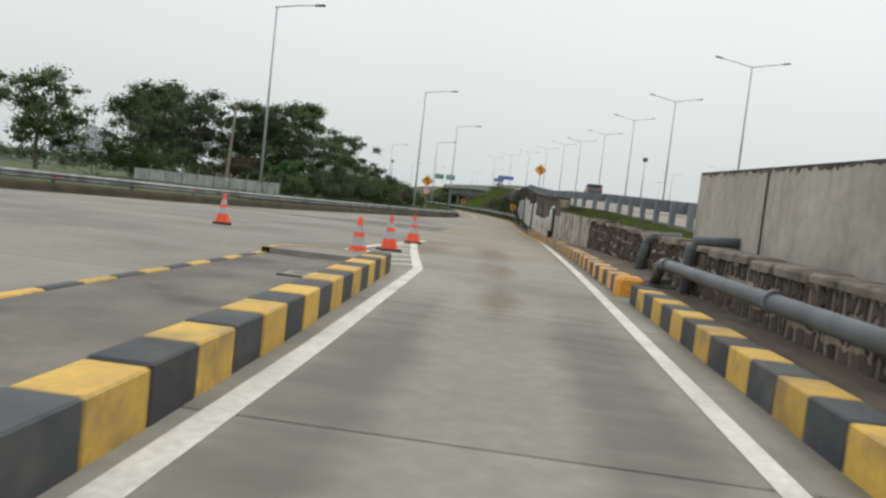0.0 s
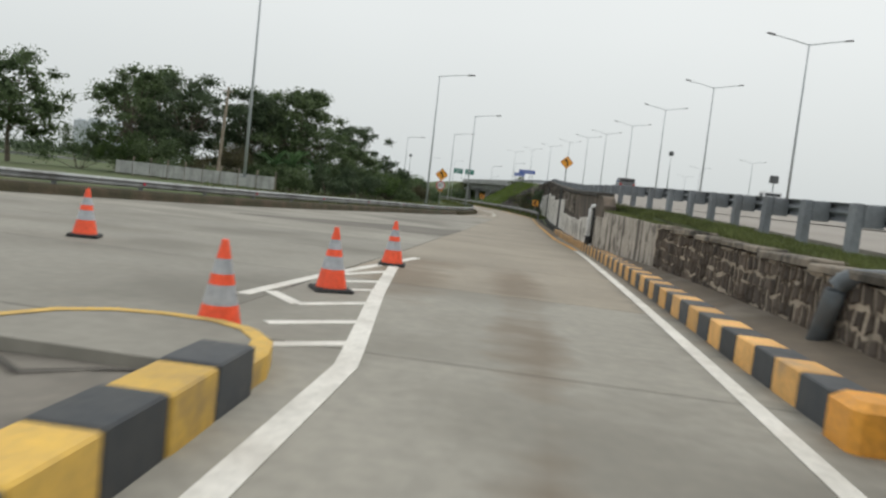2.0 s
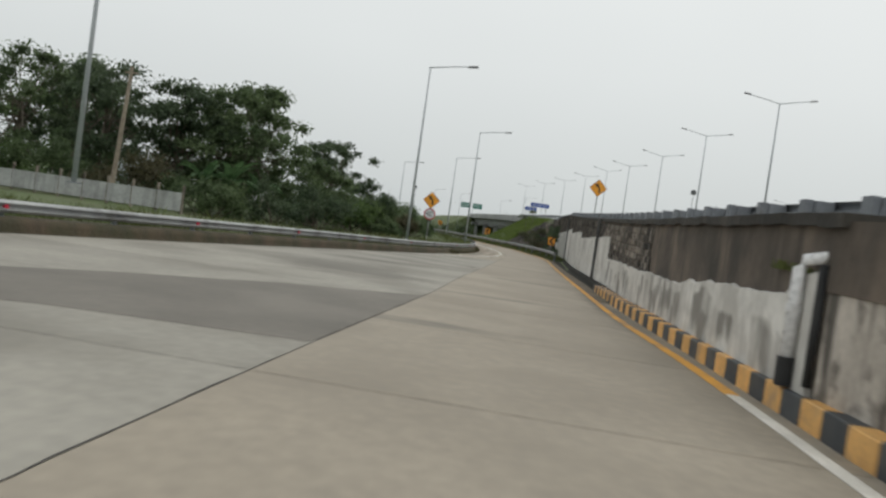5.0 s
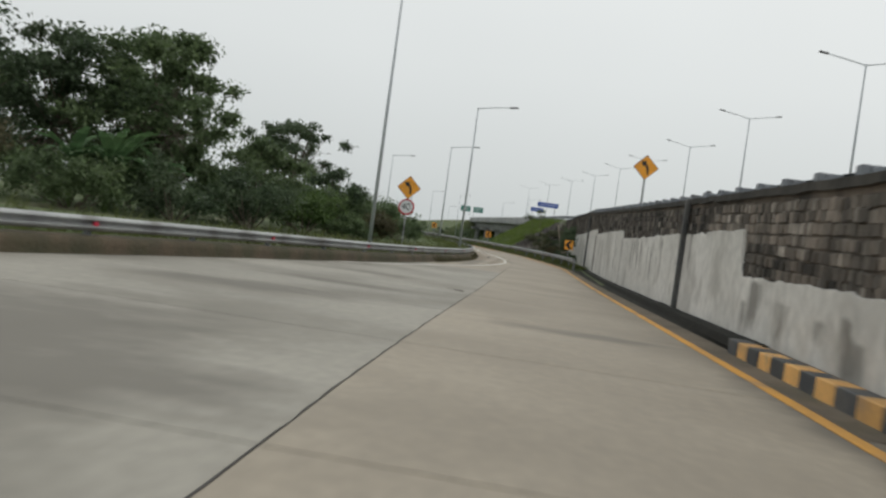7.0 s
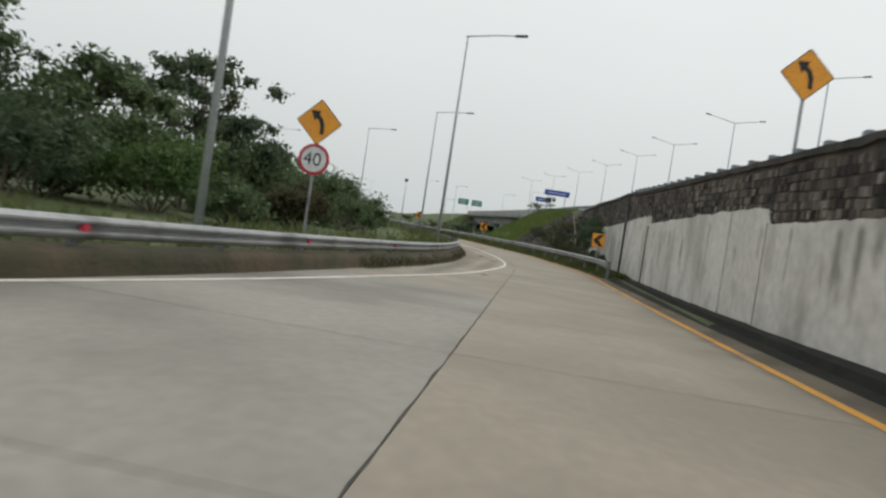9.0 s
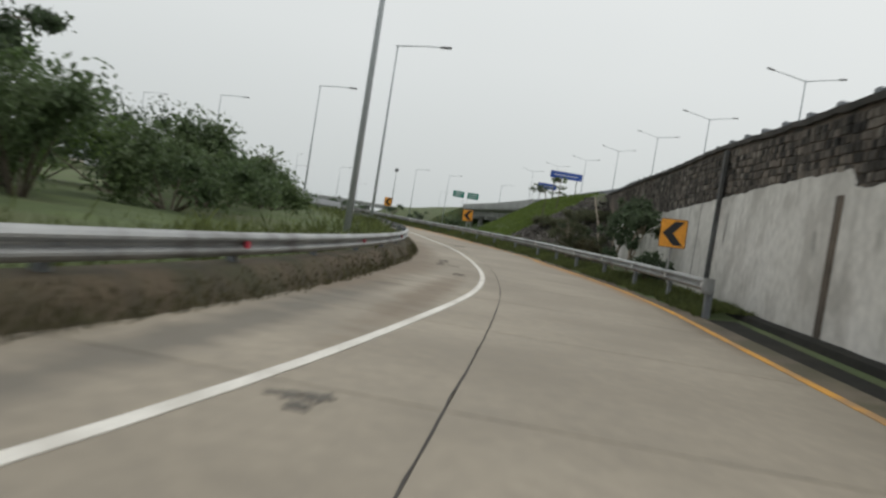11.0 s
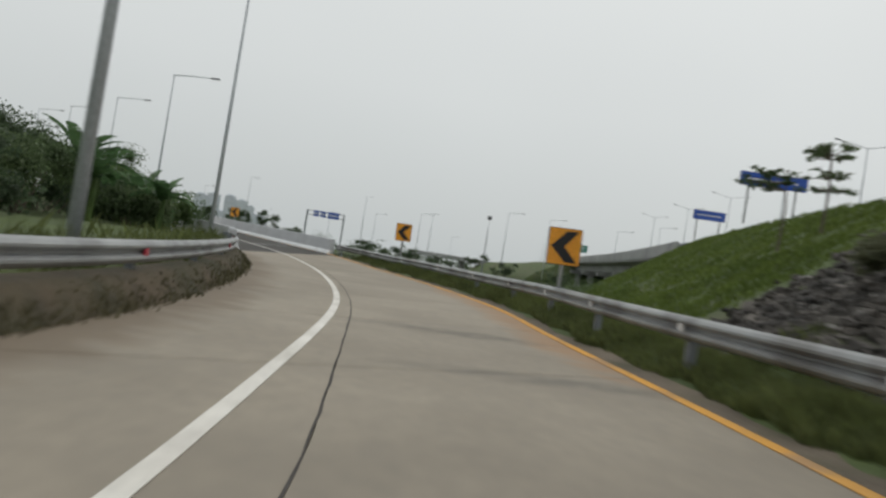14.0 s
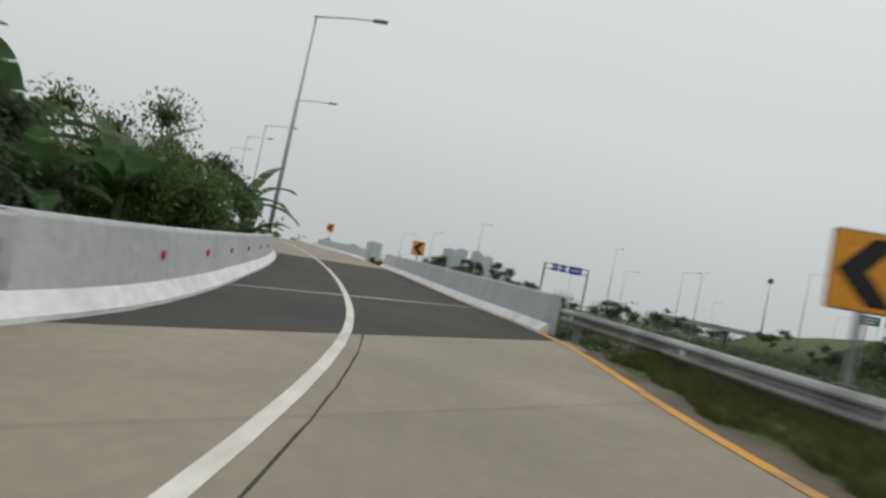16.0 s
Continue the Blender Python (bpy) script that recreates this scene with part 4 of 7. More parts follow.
m.v = [(x, y, z) for x, y in rim for z in (-0.05, 0.185)] + [(x + (mid.x - x) * 0.03, y + (mid.y - y) * 0.03, 0.205) for x, y in rim] + [(mid.x + (x - mid.x) * 0.86, 18.95 if i in (0, k - 1) else mid.y + (y - mid.y) * 0.86, 0.207) for i, (x, y) in enumerate(rim)]
m.f = [(2 * i, 2 * i + 2, 2 * i + 3, 2 * i + 1) for i in range(k - 1)] + [(2 * i + 1, 2 * i + 3, 2 * k + i + 1, 2 * k + i) for i in range(k - 1)] + [(2 * k + i, 2 * k + i + 1, 3 * k + i + 1, 3 * k + i) for i in range(k - 1)]
part("painted_rim", m, KERB_YELLOW, nose, "worn yellow paint")
m = Mesh()
m.v = [(mid.x + (x - mid.x) * 0.865, 18.94 if i in (0, k - 1) else mid.y + (y - mid.y) * 0.865, 0.2) for i, (x, y) in enumerate(rim)]
m.v += [(x, y, -0.05) for x, y, z in m.v]
m.f = [tuple(range(k))] + [(i, (i + 1) % k, (i + 1) % k + k, i + k) for i in range(k)]
part("cap", m, CONC_GREY, nose, "pale concrete top")
m = Mesh()
pts = [(-1.72, 18.05), (-1.8, 18.9), (-1.5, 18.72), (-1.2, 18.5), (-0.9, 18.75), (-0.55, 18.9)]
for i, (x, y) in enumerate(pts):
    w = 0.018 + 0.012 * (i % 2)
    m.v += [(x, y - w, 0.136), (x, y + w, 0.136)]
m.f = [(2 * i, 2 * i + 1, 2 * i + 3, 2 * i + 2) for i in range(len(pts) - 1)]
tagged(obj("island_crack", m, MORTAR), "open crack across the toll island", "crack", kind="structure")
isr = Mesh()
isr.v = [(4.2, -12, -0.05), (4.2, -12, 0.27), (5.3, -12, 0.3), (5.3, -12, -0.05), (4.2, 19.2, -0.05), (4.2, 19.2, 0.25), (5.3, 19.5, 0.28), (5.3, 19.5, -0.05)]
isr.f = [(0, 1, 5, 4), (1, 2, 6, 5), (2, 3, 7, 6), (4, 5, 6, 7), (0, 3, 2, 1)]
tagged(obj("service_island", isr, ISLAND_BROWN), "brown stained concrete service island below the stone wall", "traffic island", kind="structure")
m = Mesh()
m.sweep(kerb_r, steps(20.3, 66, 3), [(0.34, -0.05), (0.34, 0.22), (0.62, 0.3), (1.35, 0.42), (1.35, -0.05)])
tagged(obj("channel_ledge", m, ISLAND_BROWN), "narrow concrete ledge between kerb and wall", "ledge", kind="structure")

# ---- walls on the right ----
low_x = curve([(4.98, -20), (4.95, 20), (4.8, 28), (4.46, 37), (3.94, 43.2)])
low_top = curve([(0.9, -20), (1.02, 13), (1.06, 17), (1.2, 27), (1.4, 37), (1.52, 43.2)])


def swept_wall(name, f, y0, y1, z0, z1f, thick, material, label, step=1.5, kind="structure", category="wall"):
    m = Mesh()
    ys = steps(y0, y1, step)
    for y in ys:
        x, zb, zt = f(y), z0(y), z1f(y)
        m.v += [(x, y, zb), (x, y, zt), (x + thick, y, zt), (x + thick, y, zb)]
    m.f = [(i * 4 + k, i * 4 + (k + 1) % 4, (i + 1) * 4 + (k + 1) % 4, (i + 1) * 4 + k) for i in range(len(ys) - 1) for k in range(4)]
    m.f += [(3, 2, 1, 0), tuple(range(4 * len(ys) - 4, 4 * len(ys)))]
    return tagged(obj(name, m, material), label, category, kind=kind)


wall_stone = swept_wall("wall_stone", low_x, -14, 33.2, lambda y: -0.1, lambda y: low_top(y) - 0.13, 0.4, MORTAR_PALE, "low retaining wall of brown stones set in pale mortar")
swept_wall("wall_low", low_x, 33.2, 43.2, lambda y: -0.1, lambda y: low_top(y) - 0.05, 0.4, PLASTER_OLD, "low stained plaster retaining wall")
cope = empty("coping", "weathered concrete coping slabs on the stone wall", "coping", kind="structure")
for i, y in enumerate(steps(-14, 33, 1.9)[:-1]):
    rng = random.Random(900 + i)
    m = Mesh()
    m.box(low_x(y + 0.95) + 0.17, y + 0.95, low_top(y + 0.95) - 0.06 + rng.uniform(-0.008, 0.008), 0.48 + rng.uniform(-0.015, 0.015), 1.89 - abs(rng.gauss(0, 0.05)), rng.uniform(0.085, 0.115), rz=-math.degrees(math.atan(low_x(y + 1.5) - low_x(y + 0.5))) + rng.uniform(-0.35, 0.35), chamfer=0.025)
    m.v = [(x, yy, z + 0.05 * noise.noise(Vector((x * 5, yy * 3, i)))) for x, yy, z in m.v]
    part("coping_slab", m, COPING, cope)

block = Mesh()
for y in steps(-16, 21.6, 2):
    zt = 2.41 - 0.03 * (21.6 - y)
    block.v += [(5.5, y, 0.7), (5.5, y, zt), (5.78, y, zt), (5.78, y, 0.7)]
n = len(steps(-16, 21.6, 2))
block.f = [(i * 4 + k, i * 4 + (k + 1) % 4, (i + 1) * 4 + (k + 1) % 4, (i + 1) * 4 + k) for i in range(n - 1) for k in range(4)] + [(3, 2, 1, 0), tuple(range(4 * n - 4, 4 * n))]
wall_block = tagged(obj("wall_concrete", block, SCREEN), "tall streaked concrete screen wall above the stone wall", "wall", kind="structure")
for y in (17.6, 13.5, 9.4):
    m = Mesh()
    m.box(5.494, y, 1.5, 0.02, 0.05, 1.4)
    part("panel_joint", m, MORTAR, wall_block)

m = Mesh()
rr_m = random.Random(19)
ys = steps(-15.9, 21.55, 0.07)
for y in ys:
    zt = 2.41 - 0.03 * (21.6 - y) + 0.004
    d = 0.02 + 0.07 * abs(noise.noise(Vector((y * 1.9, 0, 4)))) + 0.45 * max(0, noise.noise(Vector((y * 8.5, 3, 4)))) ** 2 + 0.06 * rr_m.random() ** 2
    m.v += [(5.496, y, zt - d), (5.496, y, zt), (5.79, y, zt)]
m.f = [(i * 3 + k, i * 3 + k + 1, (i + 1) * 3 + k + 1, (i + 1) * 3 + k) for i in range(len(ys) - 1) for k in range(2)]
part("mould_stain", m, MOULD, wall_block, "black mould run along the top")

# tall retaining wall: masonry face with a plaster skin below
wall_top = lambda y: high_z(y) + float(np.interp(y, [119, 134, 142, 147.5, 150, 153.5, 156], [0.36, 0.42, 0.44, 0.3, 0.16, 0.0, -0.15]))
swept = swept_wall("wall_retaining", wall_x, 43.2, 156, lambda y: road_z(y) - 0.2, wall_top, 0.6, WALL_CORE, "tall stone retaining wall, its lower part plastered and stained")
plaster_pts = [(1.5, 43.2), (1.4, 44.0), (1.12, 44.5), (1.06, 49.5), (0.9, 52), (0.94, 56), (0.95, 60), (1.03, 63), (1.05, 68.5), (2.02, 68.75), (2.04, 75), (2.08, 81), (2.05, 86.5), (2.13, 92.2), (2.52, 92.4), (2.62, 97), (2.64, 104), (2.7, 112.4), (3.1, 112.65), (3.16, 118), (3.14, 124), (3.08, 132), (3.1, 137), (3.0, 148), (3.2, 155)]
plaster_top = lambda y: float(np.interp(y, [p[1] for p in plaster_pts], [p[0] for p in plaster_pts]))


def ragged(y):
    return plaster_top(y) + 0.05 * noise.noise(Vector((y * 3.1, 0.3, 0))) + 0.05 * noise.noise(Vector((y * 0.9, 1.3, 0)))


rr = random.Random(31)
RUNS = [(rr.uniform(44, 68), rr.uniform(0.55, 1.0), rr.uniform(-0.3, 0.2), rr.uniform(0.15, 0.5), rr.uniform(0.5, 1.0)) for _ in range(34)]
RUNS += [(rr.uniform(44, 68), rr.uniform(0.3, 0.75), -0.4, rr.uniform(0.3, 0.7), rr.uniform(0.5, 0.9)) for _ in range(16)]
RUNS += [(rr.uniform(69, 112), rr.uniform(1.2, 2.5), rr.uniform(-0.3, 1.2), rr.uniform(0.1, 0.34), rr.uniform(0.3, 0.8)) for _ in range(30)]
RUNS += [(y, 1.95, 0.0, 0.24, 0.8) for y in (84.6, 85.7, 87.0, 87.9, 79.2)]
RUNS += [(rr.uniform(113, 152), rr.uniform(1.6, 3.1), rr.uniform(-0.3, 1.6), rr.uniform(0.1, 0.3), rr.uniform(0.25, 0.7)) for _ in range(22)]
plaster = Mesh()
ys = steps(43.3, 155, 0.16)
nz = 12
for y in ys:
    x, zb, zt = wall_x(y) - 0.075, road_z(y) - 0.15, ragged(y)
    wave = 0.003 * noise.noise(Vector((y * 0.8, 4, 0)))
    plaster.v += [(x + wave + 0.002 * noise.noise(Vector((y * 1.7, j * 0.5, 6))), y, zb + (zt - zb) * j / nz) for j in range(nz + 1)] + [(x + 0.08, y, zt + 0.02), (x + 0.08, y, zb)]
kz = nz + 3
plaster.f = [(i * kz + k, i * kz + (k + 1) % kz, (i + 1) * kz + (k + 1) % kz, (i + 1) * kz + k) for i in range(len(ys) - 1) for k in range(kz)] + [tuple(range(kz - 1, -1, -1)), tuple(range(kz * (len(ys) - 1), kz * len(ys)))]


def run_at(y, z, top):
    v = 0.0
    for cy, z1, z0, w, strong in RUNS:
        d = abs(y - cy - 0.05 * noise.noise(Vector((z * 2.5, cy, 0))))
        if d < w and z0 < z < min(z1, top) + 0.05:
            fade = min(1.0, (z - z0) / max(0.15, (z1 - z0) * 0.55))
            v = max(v, strong * fade * (1 - d / w) ** 0.6)
    return v


plaster_ob = obj("plaster", plaster, PLASTER, swept, "pale stained plaster skin", fix=False)
at = plaster_ob.data.attributes.new("grime", "FLOAT", "POINT")
at.data.foreach_set("value", [run_at(p[1], p[2], ragged(p[1])) for p in plaster.v])
m = Mesh()
ys = steps(42.9, 154.5, 0.4)
for y in ys:
    a, b = noise.noise(Vector((y * 1.1, 3, 0))), noise.noise(Vector((y * 3.7, 8, 0)))
    x, z = wall_x(y), wall_top(y) - 0.36
    m.v += [(x - 0.09 + 0.04 * b, y, z + 0.2 + 0.07 * a), (x - 0.1 + 0.03 * b, y, z + 0.35 + 0.03 * a + 0.02 * b), (x + 0.5, y, z + 0.37 + 0.03 * a), (x + 0.5, y, z + 0.2)]
m.f = [(i * 4 + k, i * 4 + (k + 1) % 4, (i + 1) * 4 + (k + 1) % 4, (i + 1) * 4 + k) for i in range(len(ys) - 1) for k in range(4)] + [(3, 2, 1, 0), tuple(range(4 * len(ys) - 4, 4 * len(ys)))]
part("cap_beam", m, CAP, swept, "dark weathered cap beam")
for y in (75.1, 123.3):
    m = Mesh()
    z0, z1 = road_z(y) - 0.1, wall_top(y) - (0.02 if y < 100 else 0.28)
    m.box(wall_x(y) - 0.14, y, (z0 + z1) / 2, 0.14, 0.22, z1 - z0, chamfer=0.02)
    part("pilaster", m, COLUMN, swept, "dark steel joint column")
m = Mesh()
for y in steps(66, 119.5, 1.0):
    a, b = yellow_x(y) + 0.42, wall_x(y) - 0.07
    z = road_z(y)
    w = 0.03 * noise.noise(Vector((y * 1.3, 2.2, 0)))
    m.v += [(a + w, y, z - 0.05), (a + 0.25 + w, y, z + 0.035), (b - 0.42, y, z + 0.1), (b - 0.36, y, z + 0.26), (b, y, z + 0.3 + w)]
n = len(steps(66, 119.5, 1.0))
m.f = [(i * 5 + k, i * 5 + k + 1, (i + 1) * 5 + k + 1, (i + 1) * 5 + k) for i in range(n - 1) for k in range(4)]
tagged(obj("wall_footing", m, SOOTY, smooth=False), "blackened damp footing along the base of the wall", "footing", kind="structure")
for y, z1 in ((95.8, 2.6), (92.3, 2.1), (126.2, 3.1)):
    m = Mesh()
    m.box(wall_x(y) - 0.078, y, (road_z(y) + z1) / 2 + 0.1, 0.012, 0.035, z1 - road_z(y) - 0.1)
    part("plaster_crack", m, MORTAR, swept)
m = Mesh()
m.box(wall_x(112.95) - 0.085, 112.95, 1.1, 0.05, 0.34, 3.0, chamfer=0.015)
part("plastered_column", m, WALL_CORE, swept, "grime-stained column under broken plaster")
pier = empty("drain_pipe_white", "white plastic drain pipe with a dark boot at the wall's step", "pipe", "pipes at the stone wall")
m = Mesh()
m.tube([(3.78, 43.75, 0.3), (3.78, 43.75, 1.5), (3.82, 43.68, 1.6), (4.0, 43.45, 1.66), (4.3, 43.1, 1.68)], 0.072, 12)
part("pipe_run", m, REFLECT, pier, "white plastic pipe", smooth=True)
m = Mesh()
m.tube([(3.78, 43.75, 0.12), (3.78, 43.75, 0.46)], 0.095, 12)
part("boot", m, RUBBER, pier, "dark rubber boot")
m = Mesh()
m.tube([(3.78, 43.75, 0.98), (3.78, 43.75, 1.08)], 0.085, 12)
part("collar", m, REFLECT, pier)
m = Mesh()
m.tube([(3.88, 43.28, 0.2), (3.88, 43.28, 1.55), (4.1, 43.2, 1.6)], 0.05, 10)
tagged(obj("drain_pipe_dark", m, RUBBER, smooth=True), "thin dark drain pipe beside the white one", "pipe", "pipes at the stone wall")
m = Mesh()
for y in steps(41.5, 43.19, 0.28):
    x = low_x(y) - 0.03 + 0.03 * noise.noise(Vector((y * 2, 0, 2)))
    zb, zt = low_top(y) - 0.25, wall_top(y) - 0.1 - 0.35 * smooth01((41.9 - y) / 0.4)
    m.v += [(x, y, zb), (x, y, zt), (x + 0.42, y, zt), (x + 0.42, y, zb)]
n = len(m.v) // 4
m.f = [(i * 4 + k, i * 4 + (k + 1) % 4, (i + 1) * 4 + (k + 1) % 4, (i + 1) * 4 + k) for i in range(n - 1) for k in range(4)] + [(3, 2, 1, 0), tuple(range(4 * n - 4, 4 * n))]
part("wall_return", m, WALL_CORE, swept, "broken sloping end of the wall")

# grassy earth mound where the bank meets the tall wall
def mound_z(x, y):
    q = max(0.0, 1 - ((x - 5.3) / 0.85) ** 2 - ((y - 42.4) / 2.8) ** 2)
    return 1.35 + 0.28 * q ** 0.7 + 0.1 * noise.noise(Vector((x * 1.7, y * 1.3, 0))) * q + 0.04 * noise.noise(Vector((x * 5, y * 4, 0))) if q > 0 else -9


m = Mesh()
for j in range(19):
    for i in range(15):
        x, y = 5.3 + 0.85 * (i / 7 - 1), 42.4 + 2.8 * (j / 9 - 1)
        m.v.append((x, y, max(1.3, mound_z(x, y))))
m.f = [(j * 15 + i, j * 15 + i + 1, (j + 1) * 15 + i + 1, (j + 1) * 15 + i) for j in range(18) for i in range(14)]
tagged(obj("earth_mound", m, GRASS_GROUND, smooth=True), "grassy earth mound against the end of the tall wall", "mound", kind="structure")

# grey pipes over the stone wall
def pipe(name, pts, r, label, flange=()):
    e = empty(name, label, "pipe", "pipes at the stone wall")
    pts = [Vector(p) for p in pts]
    path = [pts[0]]
    for a, b, c in zip(pts, pts[1:], pts[2:]):
        ra = min((b - a).length, (c - b).length, 0.3) * 0.5
        p, q = b + (a - b).normalized() * ra, b + (c - b).normalized() * ra
        path += [p.lerp(b, t).lerp(b.lerp(q, t), t) for t in (0, 0.25, 0.5, 0.75, 1)]
    path.append(pts[-1])
    m = Mesh()
    m.tube(path, r, 14)
    part("pipe_run", m, PIPE, e, smooth=True)
    for p, d in flange:
        m = Mesh()
        p, d = Vector(p), Vector(d).normalized()
        m.tube([p - d * 0.05, p + d * 0.05], r * 1.22, 14)
        part("collar", m, PIPE, e)
    return e


pipe("drain_pipe_long", [(4.6, 20.15, 0.28), (4.62, 19.8, 0.66), (4.66, -8, 0.7)], 0.095, "long grey plastic pipe lying along the service island", [((4.62, 19.3, 0.665), (0, 1, 0)), ((4.62, 14.2, 0.68), (0, 1, 0)), ((4.62, 9, 0.69), (0, 1, 0))])
pipe("drain_pipe_bent", [(4.75, 22.9, 0.15), (4.82, 22.6, 1.02), (5.4, 22.2, 1.1)], 0.105, "grey pipe bent over the stone wall")
pipe("drain_pipe_upright", [(4.82, 18.75, 0.2), (4.82, 18.75, 1.12), (5.5, 18.55, 1.16)], 0.085, "upright grey pipe turning along the coping")

# ---- highway guard posts and rail above the walls ----
hg = empty("highway_guard_rail", "dull steel highway guard rail on broad posts", "guard rail", kind="structure")
hx = curve([(6.25, -30), (6.2, 36), (4.9, 46), (4.5, 75), (4.15, 100), (3.94, 125), (3.63, 140), (3.2, 150), (3.3, 162), (1.5, 181), (-1.6, 210), (-5.6, 236)])
for dz in (0.42,):
    m = Mesh()
    beam(m, hx, steps(22.6, 234, 2.5), 0.35, dz, 1, high_z)
    part("rail_beam", m, GALV_DARK, hg)
pm = Mesh()
pm.box(0, 0, 0.33, 0.14, 0.26, 0.86, chamfer=0.01)
pm = pm.fix(pm.data("post"))
pm.materials.append(POST_GREY)
sm = Mesh()
sm.box(0.22, 0, 0.57, 0.3, 0.36, 0.36, chamfer=0.01)
sm = sm.fix(sm.data("spacer_block"))
sm.materials.append(POST_GREY)
for y in steps(23.0, 232, 2.0):
    for nm, me in (("post", pm), ("spacer_block", sm)):
        ob = new(nm, me)
        ob.parent = hg
        ob.matrix_basis = pose(hx(y), y, high_z(y) - 0.02, 0, 0, math.degrees(math.atan2(*reversed(tangent(hx, y)))) - 90)
m = Mesh()
m.box(5.95, 22.6, 1.45, 0.22, 0.22, 0.95, chamfer=0.02)
part("end_post", m, mat("rusty_steel", (0.16, 0.09, 0.06), (0.1, 0.065, 0.05), rough=0.9), hg, "rusty end post")


# ---- signs ----
def rrect(w, h, r=0.04, n=3):
    out = []
    for cx, cz, a0 in ((w / 2 - r, h / 2 - r, 0), (-w / 2 + r, h / 2 - r, 90), (-w / 2 + r, -h / 2 + r, 180), (w / 2 - r, -h / 2 + r, 270)):
        out += [(cx + r * math.cos(radians(a0 + 90 * k / n)), cz + r * math.sin(radians(a0 + 90 * k / n))) for k in range(n + 1)]
    return out


def turn(out, a):
    c, s = math.cos(radians(a)), math.sin(radians(a))
    return [(x * c - z * s, x * s + z * c) for x, z in out]


def plate(parent, name, out, m, y0, d, material, label=""):
    k = Mesh()
    k.prism(out, d, m @ Matrix.Translation((0, y0, 0)))
    return part(name, k, material, parent, label)


def chevron_sign(x, y, z, yaw, foot, w=0.79, h=0.88):
    e = empty("chevron_sign", "yellow bend sign with a black chevron on a steel post", "road sign", "chevron signs on the bend")
    m = pose(x, y, z, 0, -2, yaw)
    k = Mesh()
    k.tube([(x, y + 0.05, foot), (x, y + 0.05, z + h * 0.4)], 0.045, 10)
    part("post", k, GALV, e)
    k = Mesh()
    k.box(x, y + 0.05, foot + 0.012, 0.26, 0.16, 0.024)
    part("foot_plate", k, GALV_DARK, e)
    plate(e, "backing", rrect(w, h), m, 0.0, 0.012, SIGN_BLACK)
    face_ob = plate(e, "panel", rrect(w - 0.03, h - 0.03), m, -0.006, 0.006, SIGN_YELLOW, "yellow reflective panel")
    a, t = w * 0.40, w * 0.36
    arrow = [(-a, 0.0), (a - t, h * 0.42), (a, h * 0.42), (a - t * 1.05 - 0.02, 0.0), (a, -h * 0.42), (a - t, -h * 0.42)]
    plate(face_ob, "chevron", arrow, m, -0.011, 0.005, SIGN_BLACK)
    for dz in (-0.2, 0.2):
        k = Mesh()
        k.box(0, 0, 0, 0.16, 0.05, 0.04, m=m @ pose(0, 0.035, dz))
        part("clamp", k, GALV_DARK, e)
    return e


def curved_arrow(parent, m, s, material):
    """A bent arrow that points up and to the left."""
    pts = [(0.16, -0.33), (0.05, -0.33), (0.04, -0.12), (0.0, 0.02), (-0.08, 0.1), (-0.14, 0.03), (-0.26, 0.3), (0.02, 0.3), (-0.02, 0.2), (0.09, 0.1), (0.15, -0.06)]
    return plate(parent, "arrow", [(x * s, z * s) for x, z in pts], m, -0.011, 0.005, material)


def warning_sign(x, y, z, yaw, foot, s=0.9):
    e = empty("warning_sign", "yellow diamond warning sign with a black bend arrow", "road sign", "bend warning signs")
    m = pose(x, y, z, 0, 0, yaw)
    k = Mesh()
    k.tube([(x, y + 0.06, foot), (x, y + 0.06, z + s * 0.4)], 0.045, 10)
    part("post", k, GALV, e)
    plate(e, "backing", turn(rrect(s, s, 0.06), 45), m, 0, 0.012, SIGN_BLACK)
    face_ob = plate(e, "panel", turn(rrect(s - 0.05, s - 0.05, 0.05), 45), m, -0.006, 0.006, SIGN_YELLOW, "yellow diamond panel")
    curved_arrow(face_ob, m, s * 1.12, SIGN_BLACK)
    return e


def disc(r, n=28):
    return [(r * math.cos(2 * math.pi * k / n), r * math.sin(2 * math.pi * k / n)) for k in range(n)]


def text_mesh(body, size, m, material, parent, name="numerals"):
    cu = bpy.data.curves.new(name, "FONT")
    cu.body, cu.size, cu.extrude, cu.align_x, cu.align_y = body, size, 0.003, "CENTER", "CENTER"
    tmp = bpy.data.objects.new(name, cu)
    scene.collection.objects.link(tmp)
    dg = bpy.context.evaluated_depsgraph_get()
    me = bpy.data.meshes.new_from_object(tmp.evaluated_get(dg))
    bpy.data.objects.remove(tmp)
    me.transform(m @ pose(0, 0, 0, 90, 0, 0))
    me.materials.clear()
    me.materials.append(material)
    ob = new(name, me)
    ob.parent = parent
    return ob


chevron_sign(1.67, 120.75, 1.63, -10, rail_base(120.8) + 0.78)
chevron_sign(-8.37, 155.4, 1.85, 16, rail_base(155.45) + 0.78)
chevron_sign(-18.75, 173.35, 2.31, 30, rail_base(173.4) + 0.78)
chevron_sign(-46.5, 202.0, 2.95, 42, 0.8)
chevron_sign(-77.6, 226.0, 4.5, 42, 1.6)
warning_sign(4.4, 94.1, 6.16, 4, high_z(94) - 0.1, 0.97)
warning_sign(-8.8, 96.0, 3.53, 6, road_z(96) + 0.2, 1.0)
limit = empty("speed_limit_sign", "round white forty limit sign with a red rim", "road sign")
ml = pose(-8.8, 95.98, 2.38, 0, 0, 6)
plate(limit, "backing", disc(0.48), ml, 0, 0.012, SIGN_BACK)
